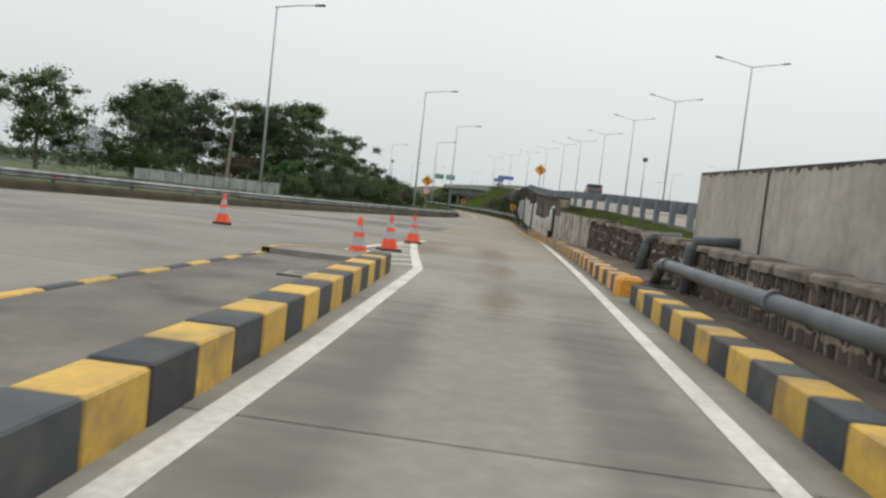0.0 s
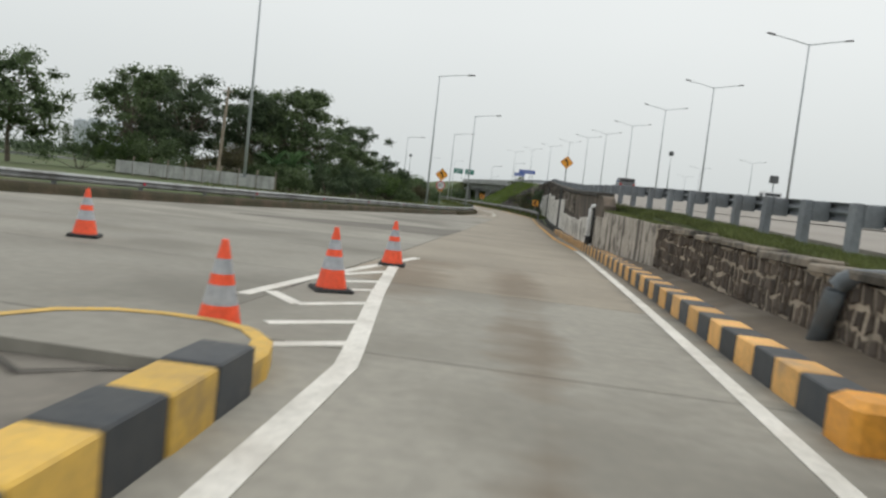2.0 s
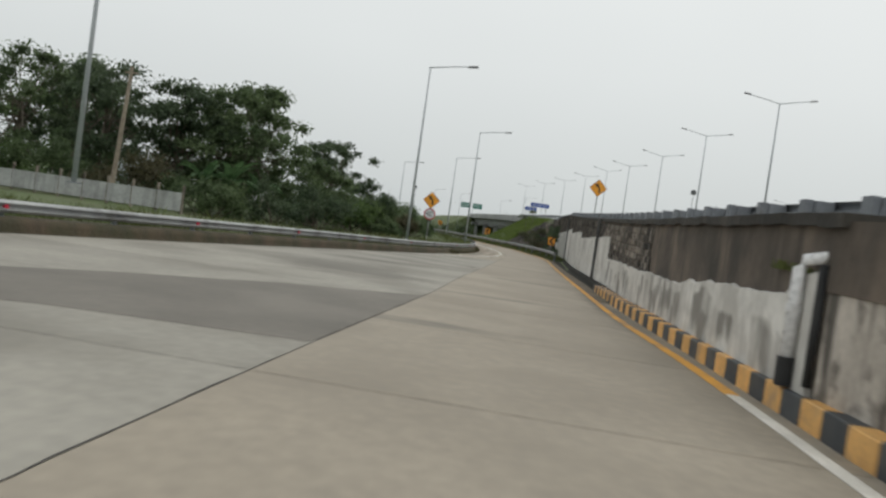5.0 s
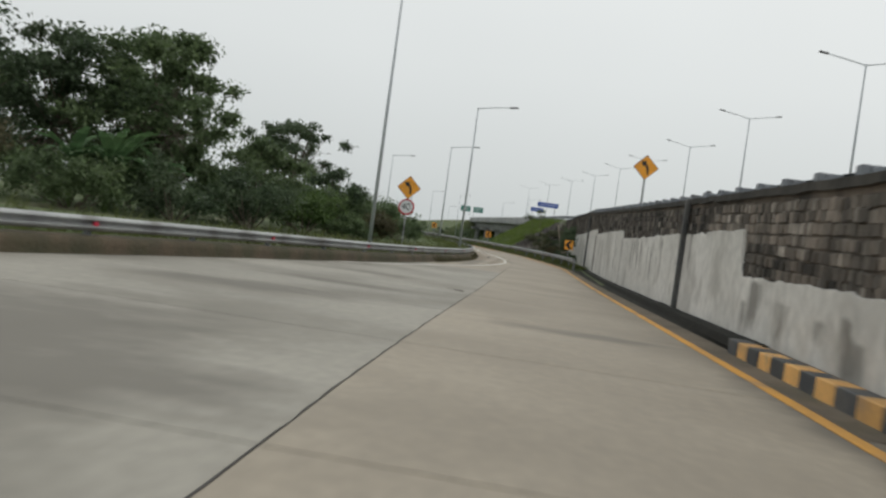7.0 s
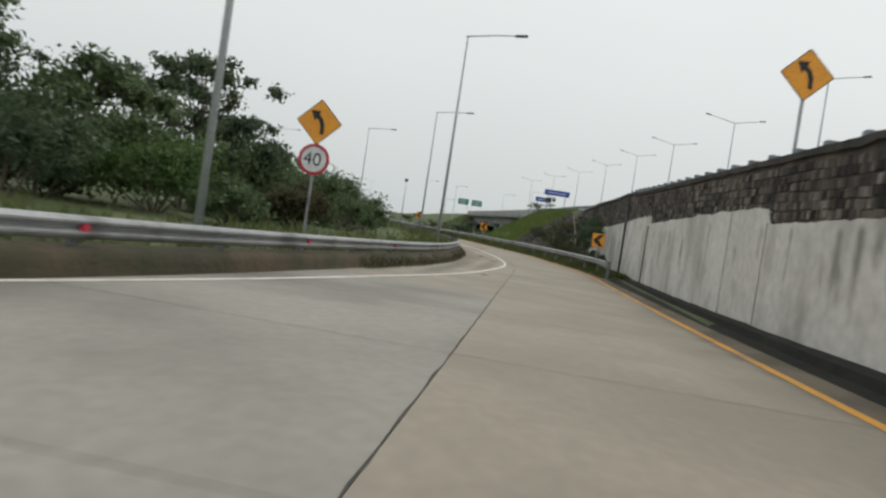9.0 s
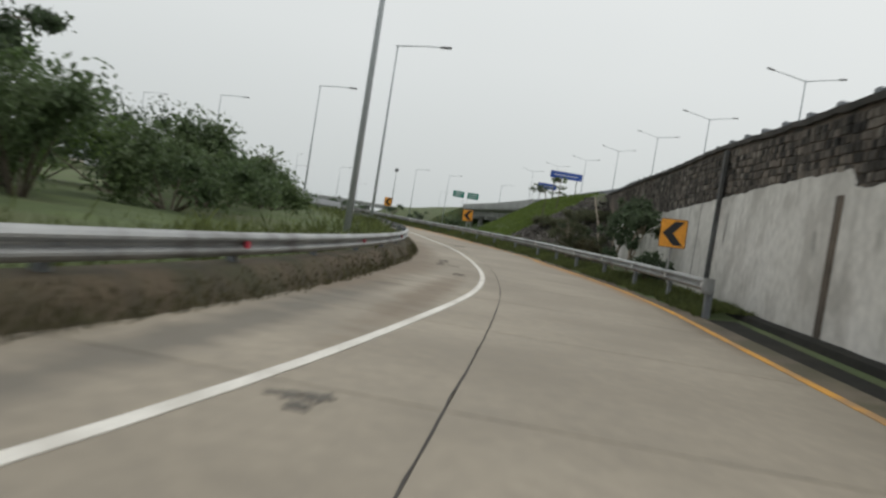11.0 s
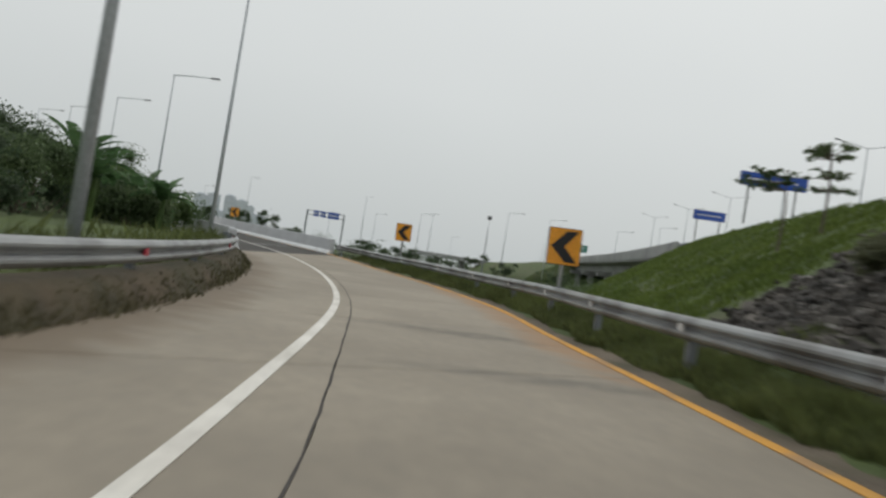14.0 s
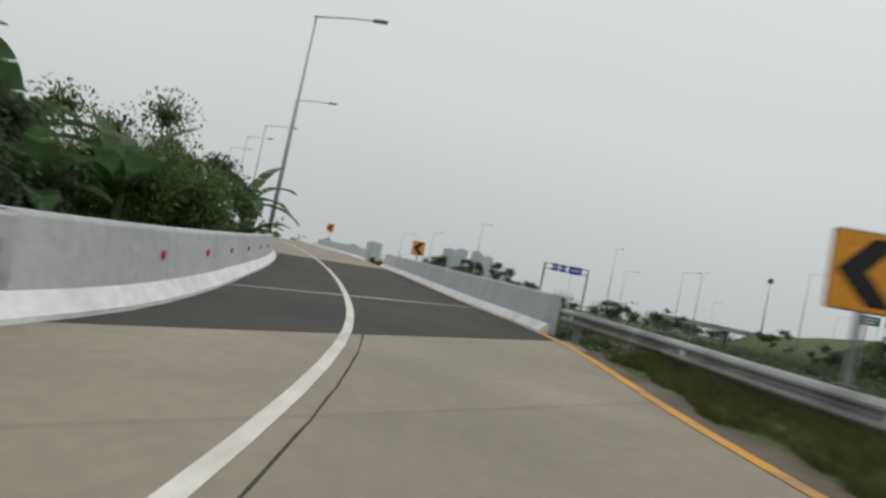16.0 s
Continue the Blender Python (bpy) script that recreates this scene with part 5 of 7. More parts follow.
plate(limit, "rim", disc(0.48), ml, -0.006, 0.006, SIGN_RED, "red rim")
plate(limit, "panel", disc(0.385), ml, -0.011, 0.005, SIGN_WHITE)
text_mesh("40", 0.56, ml @ Matrix.Translation((-0.04, -0.015, -0.01)), SIGN_BLACK, limit)
k = Mesh()
k.tube([(-8.8, 96.045, road_z(96) + 0.2), (-8.8, 96.045, 2.7)], 0.044, 10)
part("post", k, GALV, limit)


def board_sign(name, x, y, z, yaw, w, h, foot, material, label, bars=2, posts=(-0.35, 0.35)):
    e = empty(name, label, "road sign")
    m = pose(x, y, z, 0, 0, yaw)
    for px in posts:
        p = m @ Vector((px * w, 0.08, 0))
        k = Mesh()
        k.tube([(p.x, p.y, foot), (p.x, p.y, z + h / 2)], 0.06, 10)
        part("post", k, GALV, e)
    plate(e, "backing", rrect(w, h, 0.06), m, 0, 0.03, SIGN_BACK)
    plate(e, "panel", rrect(w - 0.05, h - 0.05, 0.05), m, -0.008, 0.008, material)
    for i in range(bars):
        zz = h * (0.5 - (i + 1) / (bars + 1))
        plate(e, "lettering_bar", [(-w * 0.38, zz - h * 0.06), (w * (0.36 - 0.1 * (i % 2)), zz - h * 0.06), (w * (0.36 - 0.1 * (i % 2)), zz + h * 0.06), (-w * 0.38, zz + h * 0.06)], m, -0.012, 0.004, SIGN_WHITE)
    return e


board_sign("direction_sign", -0.96, 181.9, 8.41, 9, 3.6, 0.78, 5.9, SIGN_BLUE, "long blue information board on two posts on the grass ridge", 1)
board_sign("direction_sign_small", -3.05, 201.8, 8.4, 9, 2.55, 0.78, 6.3, SIGN_BLUE, "small blue information board on the grass ridge", 1)


# ---- street lamps ----
def lamp_single(h=13.1, arm=2.9):
    e = empty("street_lamp", "slim grey street lamp with one long arm", "street lamp", "single-arm lamps along the ramp")
    k = Mesh()
    k.tube([(0, 0, 0), (0, 0, h * 0.5), (0, 0, h)], [0.105, 0.085, 0.052], 10)
    part("pole", k, LAMP_GREY, e, smooth=True)
    k = Mesh()
    k.box(0, 0, 0.02, 0.4, 0.4, 0.04)
    part("base_plate", k, GALV_DARK, e)
    k = Mesh()
    k.tube([(-0.12, 0, h - 0.08), (arm * 0.6, 0, h + 0.22), (arm, 0, h + 0.34)], [0.045, 0.038, 0.035], 8)
    a_ob = part("arm", k, LAMP_GREY, e)
    k = Mesh()
    k.box(0, 0, 0, 0.75, 0.28, 0.12, m=pose(arm + 0.28, 0, h + 0.37, 0, -6, 0), chamfer=0.04)
    part("lamp_head", k, LAMP_HEAD, a_ob, "dark lamp head")
    return e


def lamp_double(h=14.3, arm=3.1):
    e = empty("street_lamp_double", "tall grey highway lamp with two opposed arms", "street lamp", "double-arm highway lamps")
    k = Mesh()
    k.tube([(0, 0, 0), (0, 0, h * 0.5), (0, 0, h)], [0.125, 0.1, 0.062], 10)
    part("pole", k, LAMP_GREY, e, smooth=True)
    for s in (-1, 1):
        k = Mesh()
        k.tube([(0, 0, h - 0.12), (s * arm * 0.5, 0, h + 0.22), (s * arm, 0, h + 0.5)], [0.05, 0.045, 0.04], 8)
        a_ob = part("arm", k, LAMP_GREY, e)
        k = Mesh()
        k.box(0, 0, 0, 0.75, 0.28, 0.12, m=pose(s * (arm + 0.25), 0, h + 0.56, 0, -s * 9, 0), chamfer=0.04)
        part("lamp_head", k, LAMP_HEAD, a_ob, "dark lamp head")
    return e


singles = [(-17.05, 61, 14.2), (-9.34, 90.1, 13.2), (-7.95, 118.8, 12.65), (-13.75, 146.0, 12.1), (-25.75, 167.2, 12.25), (-46.2, 189.4, 12.95), (-68.4, 208.9, 14.25), (-86.7, 221.4, 14.7), (-104, 233, 15.6), (-124, 246, 16.2)]
yaws = [4, 4, 4, 12, 26, 36, 40, 40, 40, 40]
one = lamp_single()
for i, ((x, y, top), a) in enumerate(zip(singles, yaws)):
    m = pose(x, y, top - 13.1, 0, 0, a)
    if i == 0:
        one.matrix_basis = m
    else:
        copy_thing(one, m)
doubles = [(25.2, 53.5, 17.2), (23.8, 84.8, 18.15), (22.7, 115.9, 19.05), (21.7, 146.8, 19.95), (19.3, 171.1, 19.5), (16.7, 200.7, 20.4), (14.35, 232.6, 22.05), (10.5, 265, 23.0), (5, 296, 23.5), (-2, 327, 24), (-10, 358, 24.2)]
two = lamp_double()
for i, (x, y, top) in enumerate(doubles):
    m = pose(x, y, top - 14.3, 0, 0, 3 + max(0, y - 120) * 0.05)
    if i == 0:
        two.matrix_basis = m
    else:
        copy_thing(two, m)
# lamps of the far roads, small with distance
for x, y, top, a in [(-70, 330, 14, 10), (-95, 360, 14, 10), (-50, 420, 15, 0), (-125, 390, 14, 20), (-25, 455, 15, 0), (-150, 330, 12, 30), (-170, 420, 13, 30), (60, 300, 20, 0), (62, 240, 19, 0), (70, 380, 21, 0), (-100, 470, 15, 0), (-210, 480, 13, 0)]:
    copy_thing(one if x < 0 else two, pose(x, y, top - 13.1, 0, 0, a))
for x, top in ((-74, 14.1), (-57.2, 12.2), (-39.9, 14.8), (-30.6, 14.5), (-105, 15), (-117.4, 11.5), (-16, 14), (-7.5, 16)):
    copy_thing(one, pose(x, 300, top - 13.1, 0, 0, 90 if x < -40 else 20))
def mast(x, y, z0, top, head, label):
    e = empty("mast", label, "mast", "masts beyond the highway", at=pose(x, y, z0))
    h = top - z0
    k = Mesh()
    k.tube([(0, 0, 0), (0, 0, h * 0.5), (0, 0, h - head)], [0.02 * h * 0.5 + 0.04, 0.014 * h * 0.5 + 0.03, 0.05], 8)
    part("pole", k, GALV_DARK, e)
    k = Mesh()
    k.box(0, 0, h - head * 0.5, head, head * 0.8, head, chamfer=head * 0.12)
    part("lamp_box", k, LAMP_HEAD, e, "dark box on the mast head")
    return e


mast(52.9, 323.6, -1.6, 28.5, 1.7, "tall thin floodlight mast with a dark head")
mast(-58.5, 361.9, -1.8, 18.4, 1.2, "tall thin mast with a dark lamp head")
mast(24.3, 91.0, 3.2, 6.8, 0.75, "short mast with a square grey cabinet")


# ---- traffic cones ----
def traffic_cone(x, y, z, a, lean=0.0):
    e = empty("traffic_cone", "bright orange traffic cone with two grey bands", "traffic cone", "cones at the gore", at=pose(x, y, z, lean, 0, a))
    H = 0.84
    rad = lambda h: 0.205 - (0.205 - 0.028) * (h - 0.045) / (H - 0.045)
    k = Mesh()
    k.lathe([(rad(0.045), 0.045), (rad(0.29), 0.29)])
    part("cone_foot", k, CONE_ORANGE, e, smooth=False)
    for a0, a1, mt, nm in ((0.29, 0.46, CONE_GREY, "band"), (0.46, 0.55, CONE_ORANGE, "cone_middle"), (0.55, 0.68, CONE_GREY, "band"), (0.68, H, CONE_ORANGE, "cone_tip")):
        k = Mesh()
        k.lathe([(rad(a0), a0), (rad(a1), a1)])
        part(nm, k, mt, e)
    k = Mesh()
    k.box(0, 0, 0.025, 0.5, 0.5, 0.05, chamfer=0.02)
    part("base", k, RUBBER, e, "black rubber base")
    return e


traffic_cone(-0.9, 20.62, 0.0, 12, 1.5)
traffic_cone(-0.87, 24.1, 0.0, 30)
traffic_cone(-0.9, 28.5, -0.02, 8)
traffic_cone(-6.05, 26.75, 0.0, 20)


# ---- plants ----
def leaf_cloud(clumps, n, size, seed, droop=0.3, flat=0.6):
    """Many small bent leaves scattered in clumps of (x, y, z, radius)."""
    rng = np.random.default_rng(seed)
    m = Mesh()
    w = np.array([c[3] ** 2 for c in clumps])
    counts = rng.multinomial(n, w / w.sum())
    V, F = [], []
    for (cx, cy, cz, r), c in zip(clumps, counts):
        d = rng.normal(size=(c, 3))
        d /= np.linalg.norm(d, axis=1)[:, None] + 1e-9
        rad = r * np.minimum(np.abs(rng.normal(size=c)) * 0.58 + 0.12 * rng.random(c), 1.1)
        p = d * rad[:, None] * np.array([1, 1, flat]) + np.array([cx, cy, cz])
        ax = rng.normal(size=(c, 3)) + d * 0.9
        ax[:, 2] -= droop
        ax /= np.linalg.norm(ax, axis=1)[:, None] + 1e-9
        up = rng.normal(size=(c, 3)) * 0.6 + np.array([0, 0, 1.0])
        sd = np.cross(ax, up)
        sd /= np.linalg.norm(sd, axis=1)[:, None] + 1e-9
        nn = np.cross(sd, ax)
        s = size * (0.6 + 0.8 * rng.random(c))[:, None]
        a, b = p - ax * s * 0.5, p + ax * s * 0.5
        mid = p + nn * s * 0.1
        l_, r_ = mid - sd * s * 0.28, mid + sd * s * 0.28
        o = len(V)
        quad = np.stack([a, r_, b, l_], axis=1).reshape(-1, 3)
        V.extend(map(tuple, quad))
        F.extend((o + 4 * i, o + 4 * i + 1, o + 4 * i + 2, o + 4 * i + 3) for i in range(c))
    m.v, m.f = V, F
    return m


def tree(name, x, y, z, h, r, seed, leaves, label, n=5000, size=0.42, flat=0.55, low=0.35, clumps=26, trunk=0.22, bark=None, spread=1.0, group="", lean=(0, 0), clump_r=0.3):
    rng = random.Random(seed)
    e = empty(name, label, "tree", group)
    top = Vector((x + lean[0], y + lean[1], z + h * 0.62))
    base = Vector((x, y, z - 0.15))
    k = Mesh()
    k.tube([base, base.lerp(top, 0.35) + Vector((rng.uniform(-0.2, 0.2), rng.uniform(-0.2, 0.2), 0)), base.lerp(top, 0.7), top], [trunk, trunk * 0.8, trunk * 0.6, trunk * 0.35], 9)
    cl = []
    for i in range(clumps):
        a = rng.uniform(0, 2 * math.pi)
        q = math.sqrt(rng.random())
        hh = low + (1 - low) * rng.random()
        prof = math.sin(math.pi * min(1, max(0.08, (hh - low) / (1 - low) * 0.85 + 0.12))) ** 0.6
        rr = r * q * prof * spread
        c = Vector((x + lean[0] * hh + rr * math.cos(a), y + lean[1] * hh + rr * math.sin(a), z + h * hh - r * 0.12))
        cl.append((c.x, c.y, c.z, r * clump_r * rng.uniform(0.7, 1.25)))
        s = base.lerp(top, rng.uniform(0.45, 1.0))
        midp = s.lerp(c, 0.5) + Vector((0, 0, -0.08 * (c - s).length))
        if i < 44:
            k.tube([s, midp, c], [trunk * 0.3, trunk * 0.2, trunk * 0.06], 6)
    part("trunk", k, bark or BARK, e, "branching trunk")
    part("crown", leaf_cloud(cl, n, size, seed, flat=0.62), leaves, e, "leafy crown")
    return e


def bush(x, y, z, h, r, seed, leaves, label, n=2200, size=0.3, group="bushes", name="bush"):
    rng = random.Random(seed)
    e = empty(name, label, "bush", group)
    cl = []
    k = Mesh()
    for i in range(14):
        a, q = rng.uniform(0, 2 * math.pi), math.sqrt(rng.random())
        c = (x + r * q * math.cos(a), y + r * q * math.sin(a), z + h * (0.2 + 0.68 * rng.random() * (1 - 0.5 * q * q)))
        cl.append((*c, r * rng.uniform(0.26, 0.46)))
        if i < 8:
            k.tube([(x + 0.2 * math.cos(a), y + 0.2 * math.sin(a), z - 0.1), c], [0.05, 0.012], 5)
    part("stem", k, BARK, e, "thin stems")
    part("foliage", leaf_cloud(cl, n, size, seed, flat=0.8), leaves, e)
    return e


def gz(x, y):
    return ground_z(x, y)


# the wood inside the bend
W = "trees inside the bend"
tree("tree", -25.0, 96, 0.2, 11.3, 6.0, 1, LEAF_MID, "broad dark green tree with an open ragged crown", 20250, 0.31, low=0.18, clumps=90, clump_r=0.19, group=W)
tree("tree", -24.6, 120, 0.0, 10.0, 5.8, 2, LEAF_DARK, "spreading umbrella-shaped tree with layered branches", 11475, 0.31, low=0.5, clumps=69, clump_r=0.16, group=W)
tree("tree", -36, 92, 0.2, 11.4, 5.8, 3, LEAF_DARK, "tall dense green tree", 14850, 0.31, low=0.2, clumps=69, clump_r=0.23, group=W)
tree("tree", -33.5, 108, 0.2, 10.2, 5.6, 4, LEAF_DARK, "dense dark green tree behind the others", 12150, 0.34, low=0.15, clumps=60, clump_r=0.26, group=W)
tree("tree", -44, 100, 0.2, 12.6, 5.5, 5, LEAF_MID, "tall green tree at the edge of the wood", 10800, 0.34, low=0.3, clumps=51, clump_r=0.24, group=W)
tree("tree", -21.2, 103, 0.2, 6.0, 4.0, 6, LEAF_MID, "smaller green tree in the wood", 12150, 0.29, low=0.1, clumps=54, clump_r=0.25, group=W)
tree("tree", -30.5, 94, 0.2, 10.4, 5.0, 9, LEAF_DARK, "dark leafy tree in the middle of the wood", 12150, 0.31, low=0.2, clumps=60, clump_r=0.23, group=W)
tree("tree", -45, 76, 0.2, 10, 5.0, 7, LEAF_MID, "green tree behind the pale fence", 9450, 0.34, low=0.3, clumps=45, clump_r=0.27, group=W)
tree("tree", -40.5, 88, 0.2, 10.8, 4.6, 10, LEAF_MID, "round green tree behind the fence", 10800, 0.31, low=0.2, clumps=51, clump_r=0.25, group=W)
tree("tree", -17.5, 110, 0.2, 4.8, 3.2, 11, LEAF_DARK, "small dark tree at the front of the wood", 8100, 0.29, low=0.1, clumps=42, clump_r=0.27, group=W)
tree("tree", -52, 112, 0.2, 12.5, 6, 8, LEAF_DARK, "large dark tree deep in the wood", 9450, 0.42, low=0.2, clumps=45, clump_r=0.28, group=W)
tree("tree", -28.2, 99, 0.2, 10.8, 4.6, 12, LEAF_MID, "green tree filling the middle of the wood", 12000, 0.31, low=0.15, clumps=60, clump_r=0.24, group=W)
FRONT = [(-22, 84, 3.2, 2.4), (-19, 88, 3.4, 2.4), (-25, 88, 4.2, 3), (-29, 84, 4.4, 3), (-34, 83, 4.4, 3), (-17.5, 94, 3.4, 2.6), (-20, 99, 4.6, 3), (-16.5, 101, 3.6, 2.8), (-17, 108, 4.4, 3), (-21, 112, 5.2, 3.4), (-15, 114, 3.7, 2.8)]
BACK = [(-18.5, 118, 4.6, 3.2), (-14.2, 120, 3.0, 2.5), (-24, 118, 5.2, 3.4), (-15.5, 125, 3.6, 2.8), (-13.4, 108, 2.4, 1.8), (-12.9, 100, 2.0, 1.5), (-20, 126, 4.4, 3.2), (-28, 103, 5.2, 3.4), (-40, 86, 4.6, 3.2), (-46, 88, 5, 3.4), (-25, 128, 4.6, 3.2),
     (-17.5, 131, 3.2, 2.5), (-21.5, 135, 3.7, 2.8), (-17.6, 137, 2.6, 2.1), (-20.3, 142, 3.0, 2.4), (-24.5, 141, 3.9, 3), (-22.6, 148, 3.2, 2.4), (-27, 148, 4.0, 2.8), (-25.8, 154, 3.2, 2.3), (-30, 154, 4.0, 2.8)]
for i, (x, y, h, r) in enumerate(FRONT + BACK):
    bush(x, y, gz(x, y), h, r, 100 + i, (LEAF_MID, LEAF_DARK, LEAF_MID, LEAF_LIGHT if i % 3 else LEAF_DRY)[i % 4], "dense overgrown green bush inside the bend", 5200, 0.2, "bushes inside the bend")


def banana(x, y, z, h, seed, n=9, ragged_=True):
    rng = random.Random(seed)
    e = empty("banana_plant", "banana plant with long arching torn leaves", "plant", "banana plants beside the ramp")
    k = Mesh()
    k.tube([(x, y, z - 0.1), (x + 0.1, y, z + h * 0.3), (x + 0.05, y + 0.1, z + h * 0.58)], [0.16, 0.13, 0.08], 9)
    part("stem", k, LEAF_LIGHT, e, "thick green stem")
    for i in range(n):
        a = 2 * math.pi * i / n + rng.uniform(-0.3, 0.3)
        el = rng.uniform(0.5, 1.25)
        L = h * rng.uniform(0.5, 0.68)
        k = Mesh()
        p = Vector((x, y, z + h * 0.55))
        d = Vector((math.cos(a) * math.cos(el), math.sin(a) * math.cos(el), math.sin(el)))
        side = Vector((-math.sin(a), math.cos(a), 0))
        N = 12
        rows = []
        for j in range(N + 1):
            t = j / N
            wd = 0.3 * math.sin(math.pi * min(1, t * 0.92 + 0.05)) ** 0.7 + 0.01
            up = side.cross(d).normalized()
            rows.append((p.copy(), side * wd, up * -0.1 * wd / 0.3))
            p = p + d * (L / N)
            d = (d + Vector((0, 0, -0.105 - 0.02 * rng.random()))).normalized()
        for j in range(N):
            cut = 0.75 if rng.random() < 0.4 else 1.0
            (p0, s0, u0), (p1, s1, u1) = rows[j], rows[j + 1]
            p1c = p0.lerp(p1, cut)
            o = len(k.v)
            k.v += [tuple(p0 - s0 + u0), tuple(p0), tuple(p0 + s0 + u0), tuple(p1c - s1 + u1), tuple(p1), tuple(p1c + s1 + u1)]
            k.f += [(o, o + 1, o + 4, o + 3), (o + 1, o + 2, o + 5, o + 4)]
        part("leaf", k, BANANA, e)
    return e


BP = [(-27.9, 162.0, 3.4), (-29.6, 163.0, 4.4), (-31.8, 165.5, 5.0), (-33.5, 168.5, 5.0), (-30.0, 167.4, 3.6), (-33.6, 173.6, 4.4), (-36.4, 172.4, 5.8), (-26.6, 164.6, 2.6), (-37.6, 176.8, 3.8), (-31.6, 170.8, 3.2), (-44.6, 186.2, 6.4), (-46.6, 188.4, 4.2)]
for i, (x, y, h) in enumerate(BP):
    banana(x, y, gz(x, y), h * 0.9, 300 + i)
for i, (x, y, h, r) in enumerate([(-29, 159.5, 3.4, 2.2), (-32.5, 162.5, 4.9, 2.8), (-35, 166.5, 4.6, 2.8), (-28.6, 165.6, 2.4, 1.6), (-32.4, 169.6, 3.6, 2.2), (-35.4, 174.6, 4.4, 2.6), (-38.5, 177.5, 4.6, 2.8), (-38, 170, 5.2, 3), (-43.3, 182.4, 6.6, 2.3), (-41.0, 179.2, 6.4, 2.4), (-46.6, 185.6, 6.0, 2.0), (-39.4, 176.2, 6.2, 2.6), (-49.5, 188.4, 4.6, 1.7), (-34, 160, 4.2, 2.8), (-40, 164, 5, 3.2)]):
    bush(x, y, gz(x, y), h, r, 400 + i, (LEAF_MID, LEAF_DARK, LEAF_LIGHT)[i % 3], "overgrown bush beside the bridge parapet", 11000, 0.15, "bushes beside the parapet")

for i, (x, y, h) in enumerate([(-22.9, 88.0, 4.5), (-24.6, 87.4, 4.2), (-21.4, 90.0, 3.9), (-23.7, 90.2, 4.8)]):
    banana(x, y, gz(x, y), h, 340 + i)

# plants at the foot of the retaining wall
TW = "small trees at the wall"
def wall_tree(base, z, forks, masses, seed, label):
    """A low tree of crooked pale limbs that end in separate clumps of leaves."""
    rng = random.Random(seed)
    e = empty("tree", label, "tree", TW)
    k = Mesh()
    bx, by = base
    f0 = Vector((bx, by, z + 0.42))
    k.tube([(bx + 0.03, by, z - 0.1), (bx - 0.03, by + 0.05, z + 0.2), f0], [0.085, 0.075, 0.07], 8)
    for x, y, zz, r in masses:
        c = Vector((x, y, zz - r * 0.2))
        a = f0.lerp(c, 0.35) + Vector((rng.uniform(-0.12, 0.12), rng.uniform(-0.2, 0.2), rng.uniform(-0.02, 0.16)))
        b = f0.lerp(c, 0.7) + Vector((rng.uniform(-0.1, 0.1), rng.uniform(-0.15, 0.15), rng.uniform(0.0, 0.12)))
        k.tube([f0, a, b, c], [0.055, 0.042, 0.03, 0.012], 6)
        for _ in range(forks):
            t = c + Vector((rng.uniform(-0.8, 0.8) * r, rng.uniform(-0.9, 0.9) * r, rng.uniform(-0.2, 0.6) * r))
            k.tube([b, b.lerp(t, 0.5) + Vector((0, 0, 0.06)), t], [0.022, 0.016, 0.006], 5)
    part("trunk", k, BARK_PALE, e, "crooked pale branching stems")
    cl = []
    for x, y, zz, r in masses:
        for _ in range(12):
            cl.append((x + rng.gauss(0, 0.4) * r, y + rng.gauss(0, 0.6) * r, zz + rng.gauss(0, 0.42) * r, r * rng.uniform(0.3, 0.62)))
    part("crown", leaf_cloud(cl, 1400 * len(masses), 0.14, seed, droop=0.9, flat=0.85), LEAF_DARK, e, "drooping clumps of dark leaves")
    return e


wall_tree((1.6, 130.9), road_z(131) + 0.12, 3, [(1.9, 132.0, 2.55, 0.62), (2.1, 133.8, 3.0, 0.58), (1.9, 130.6, 2.35, 0.55), (1.8, 129.0, 2.2, 0.58), (1.7, 127.9, 2.15, 0.42), (1.5, 129.2, 1.2, 0.32)], 21, "crooked tree with pale stems against the plastered wall")
bush(2.0, 125.6, road_z(125) + 0.15, 1.45, 0.65, 522, LEAF_DARK, "low dark shrub behind the guard rail", 2600, 0.11, "scrub at the wall")
bush(1.7, 127.0, road_z(126) + 0.15, 1.5, 0.65, 521, LEAF_DARK, "low dark shrub behind the guard rail", 2600, 0.11, "scrub at the wall")
wall_tree((1.6, 138.0), road_z(138) + 0.2, 3, [(1.8, 137.6, 2.5, 0.85), (2.0, 138.8, 3.2, 0.8), (1.5, 140.0, 2.2, 0.8), (1.7, 136.4, 1.5, 0.5), (1.1, 135.4, 0.75, 0.42)], 22, "dark leafy tree leaning on the wall")
tree("tree", -0.87, 142.5, gz(-0.87, 142.5), 3.1, 1.25, 23, LEAF_SCRUB, "olive scrub tree with pale stems on the rubble", 6500, 0.1, low=0.38, clumps=34, trunk=0.06, bark=BARK_PALE, clump_r=0.26, group=TW)
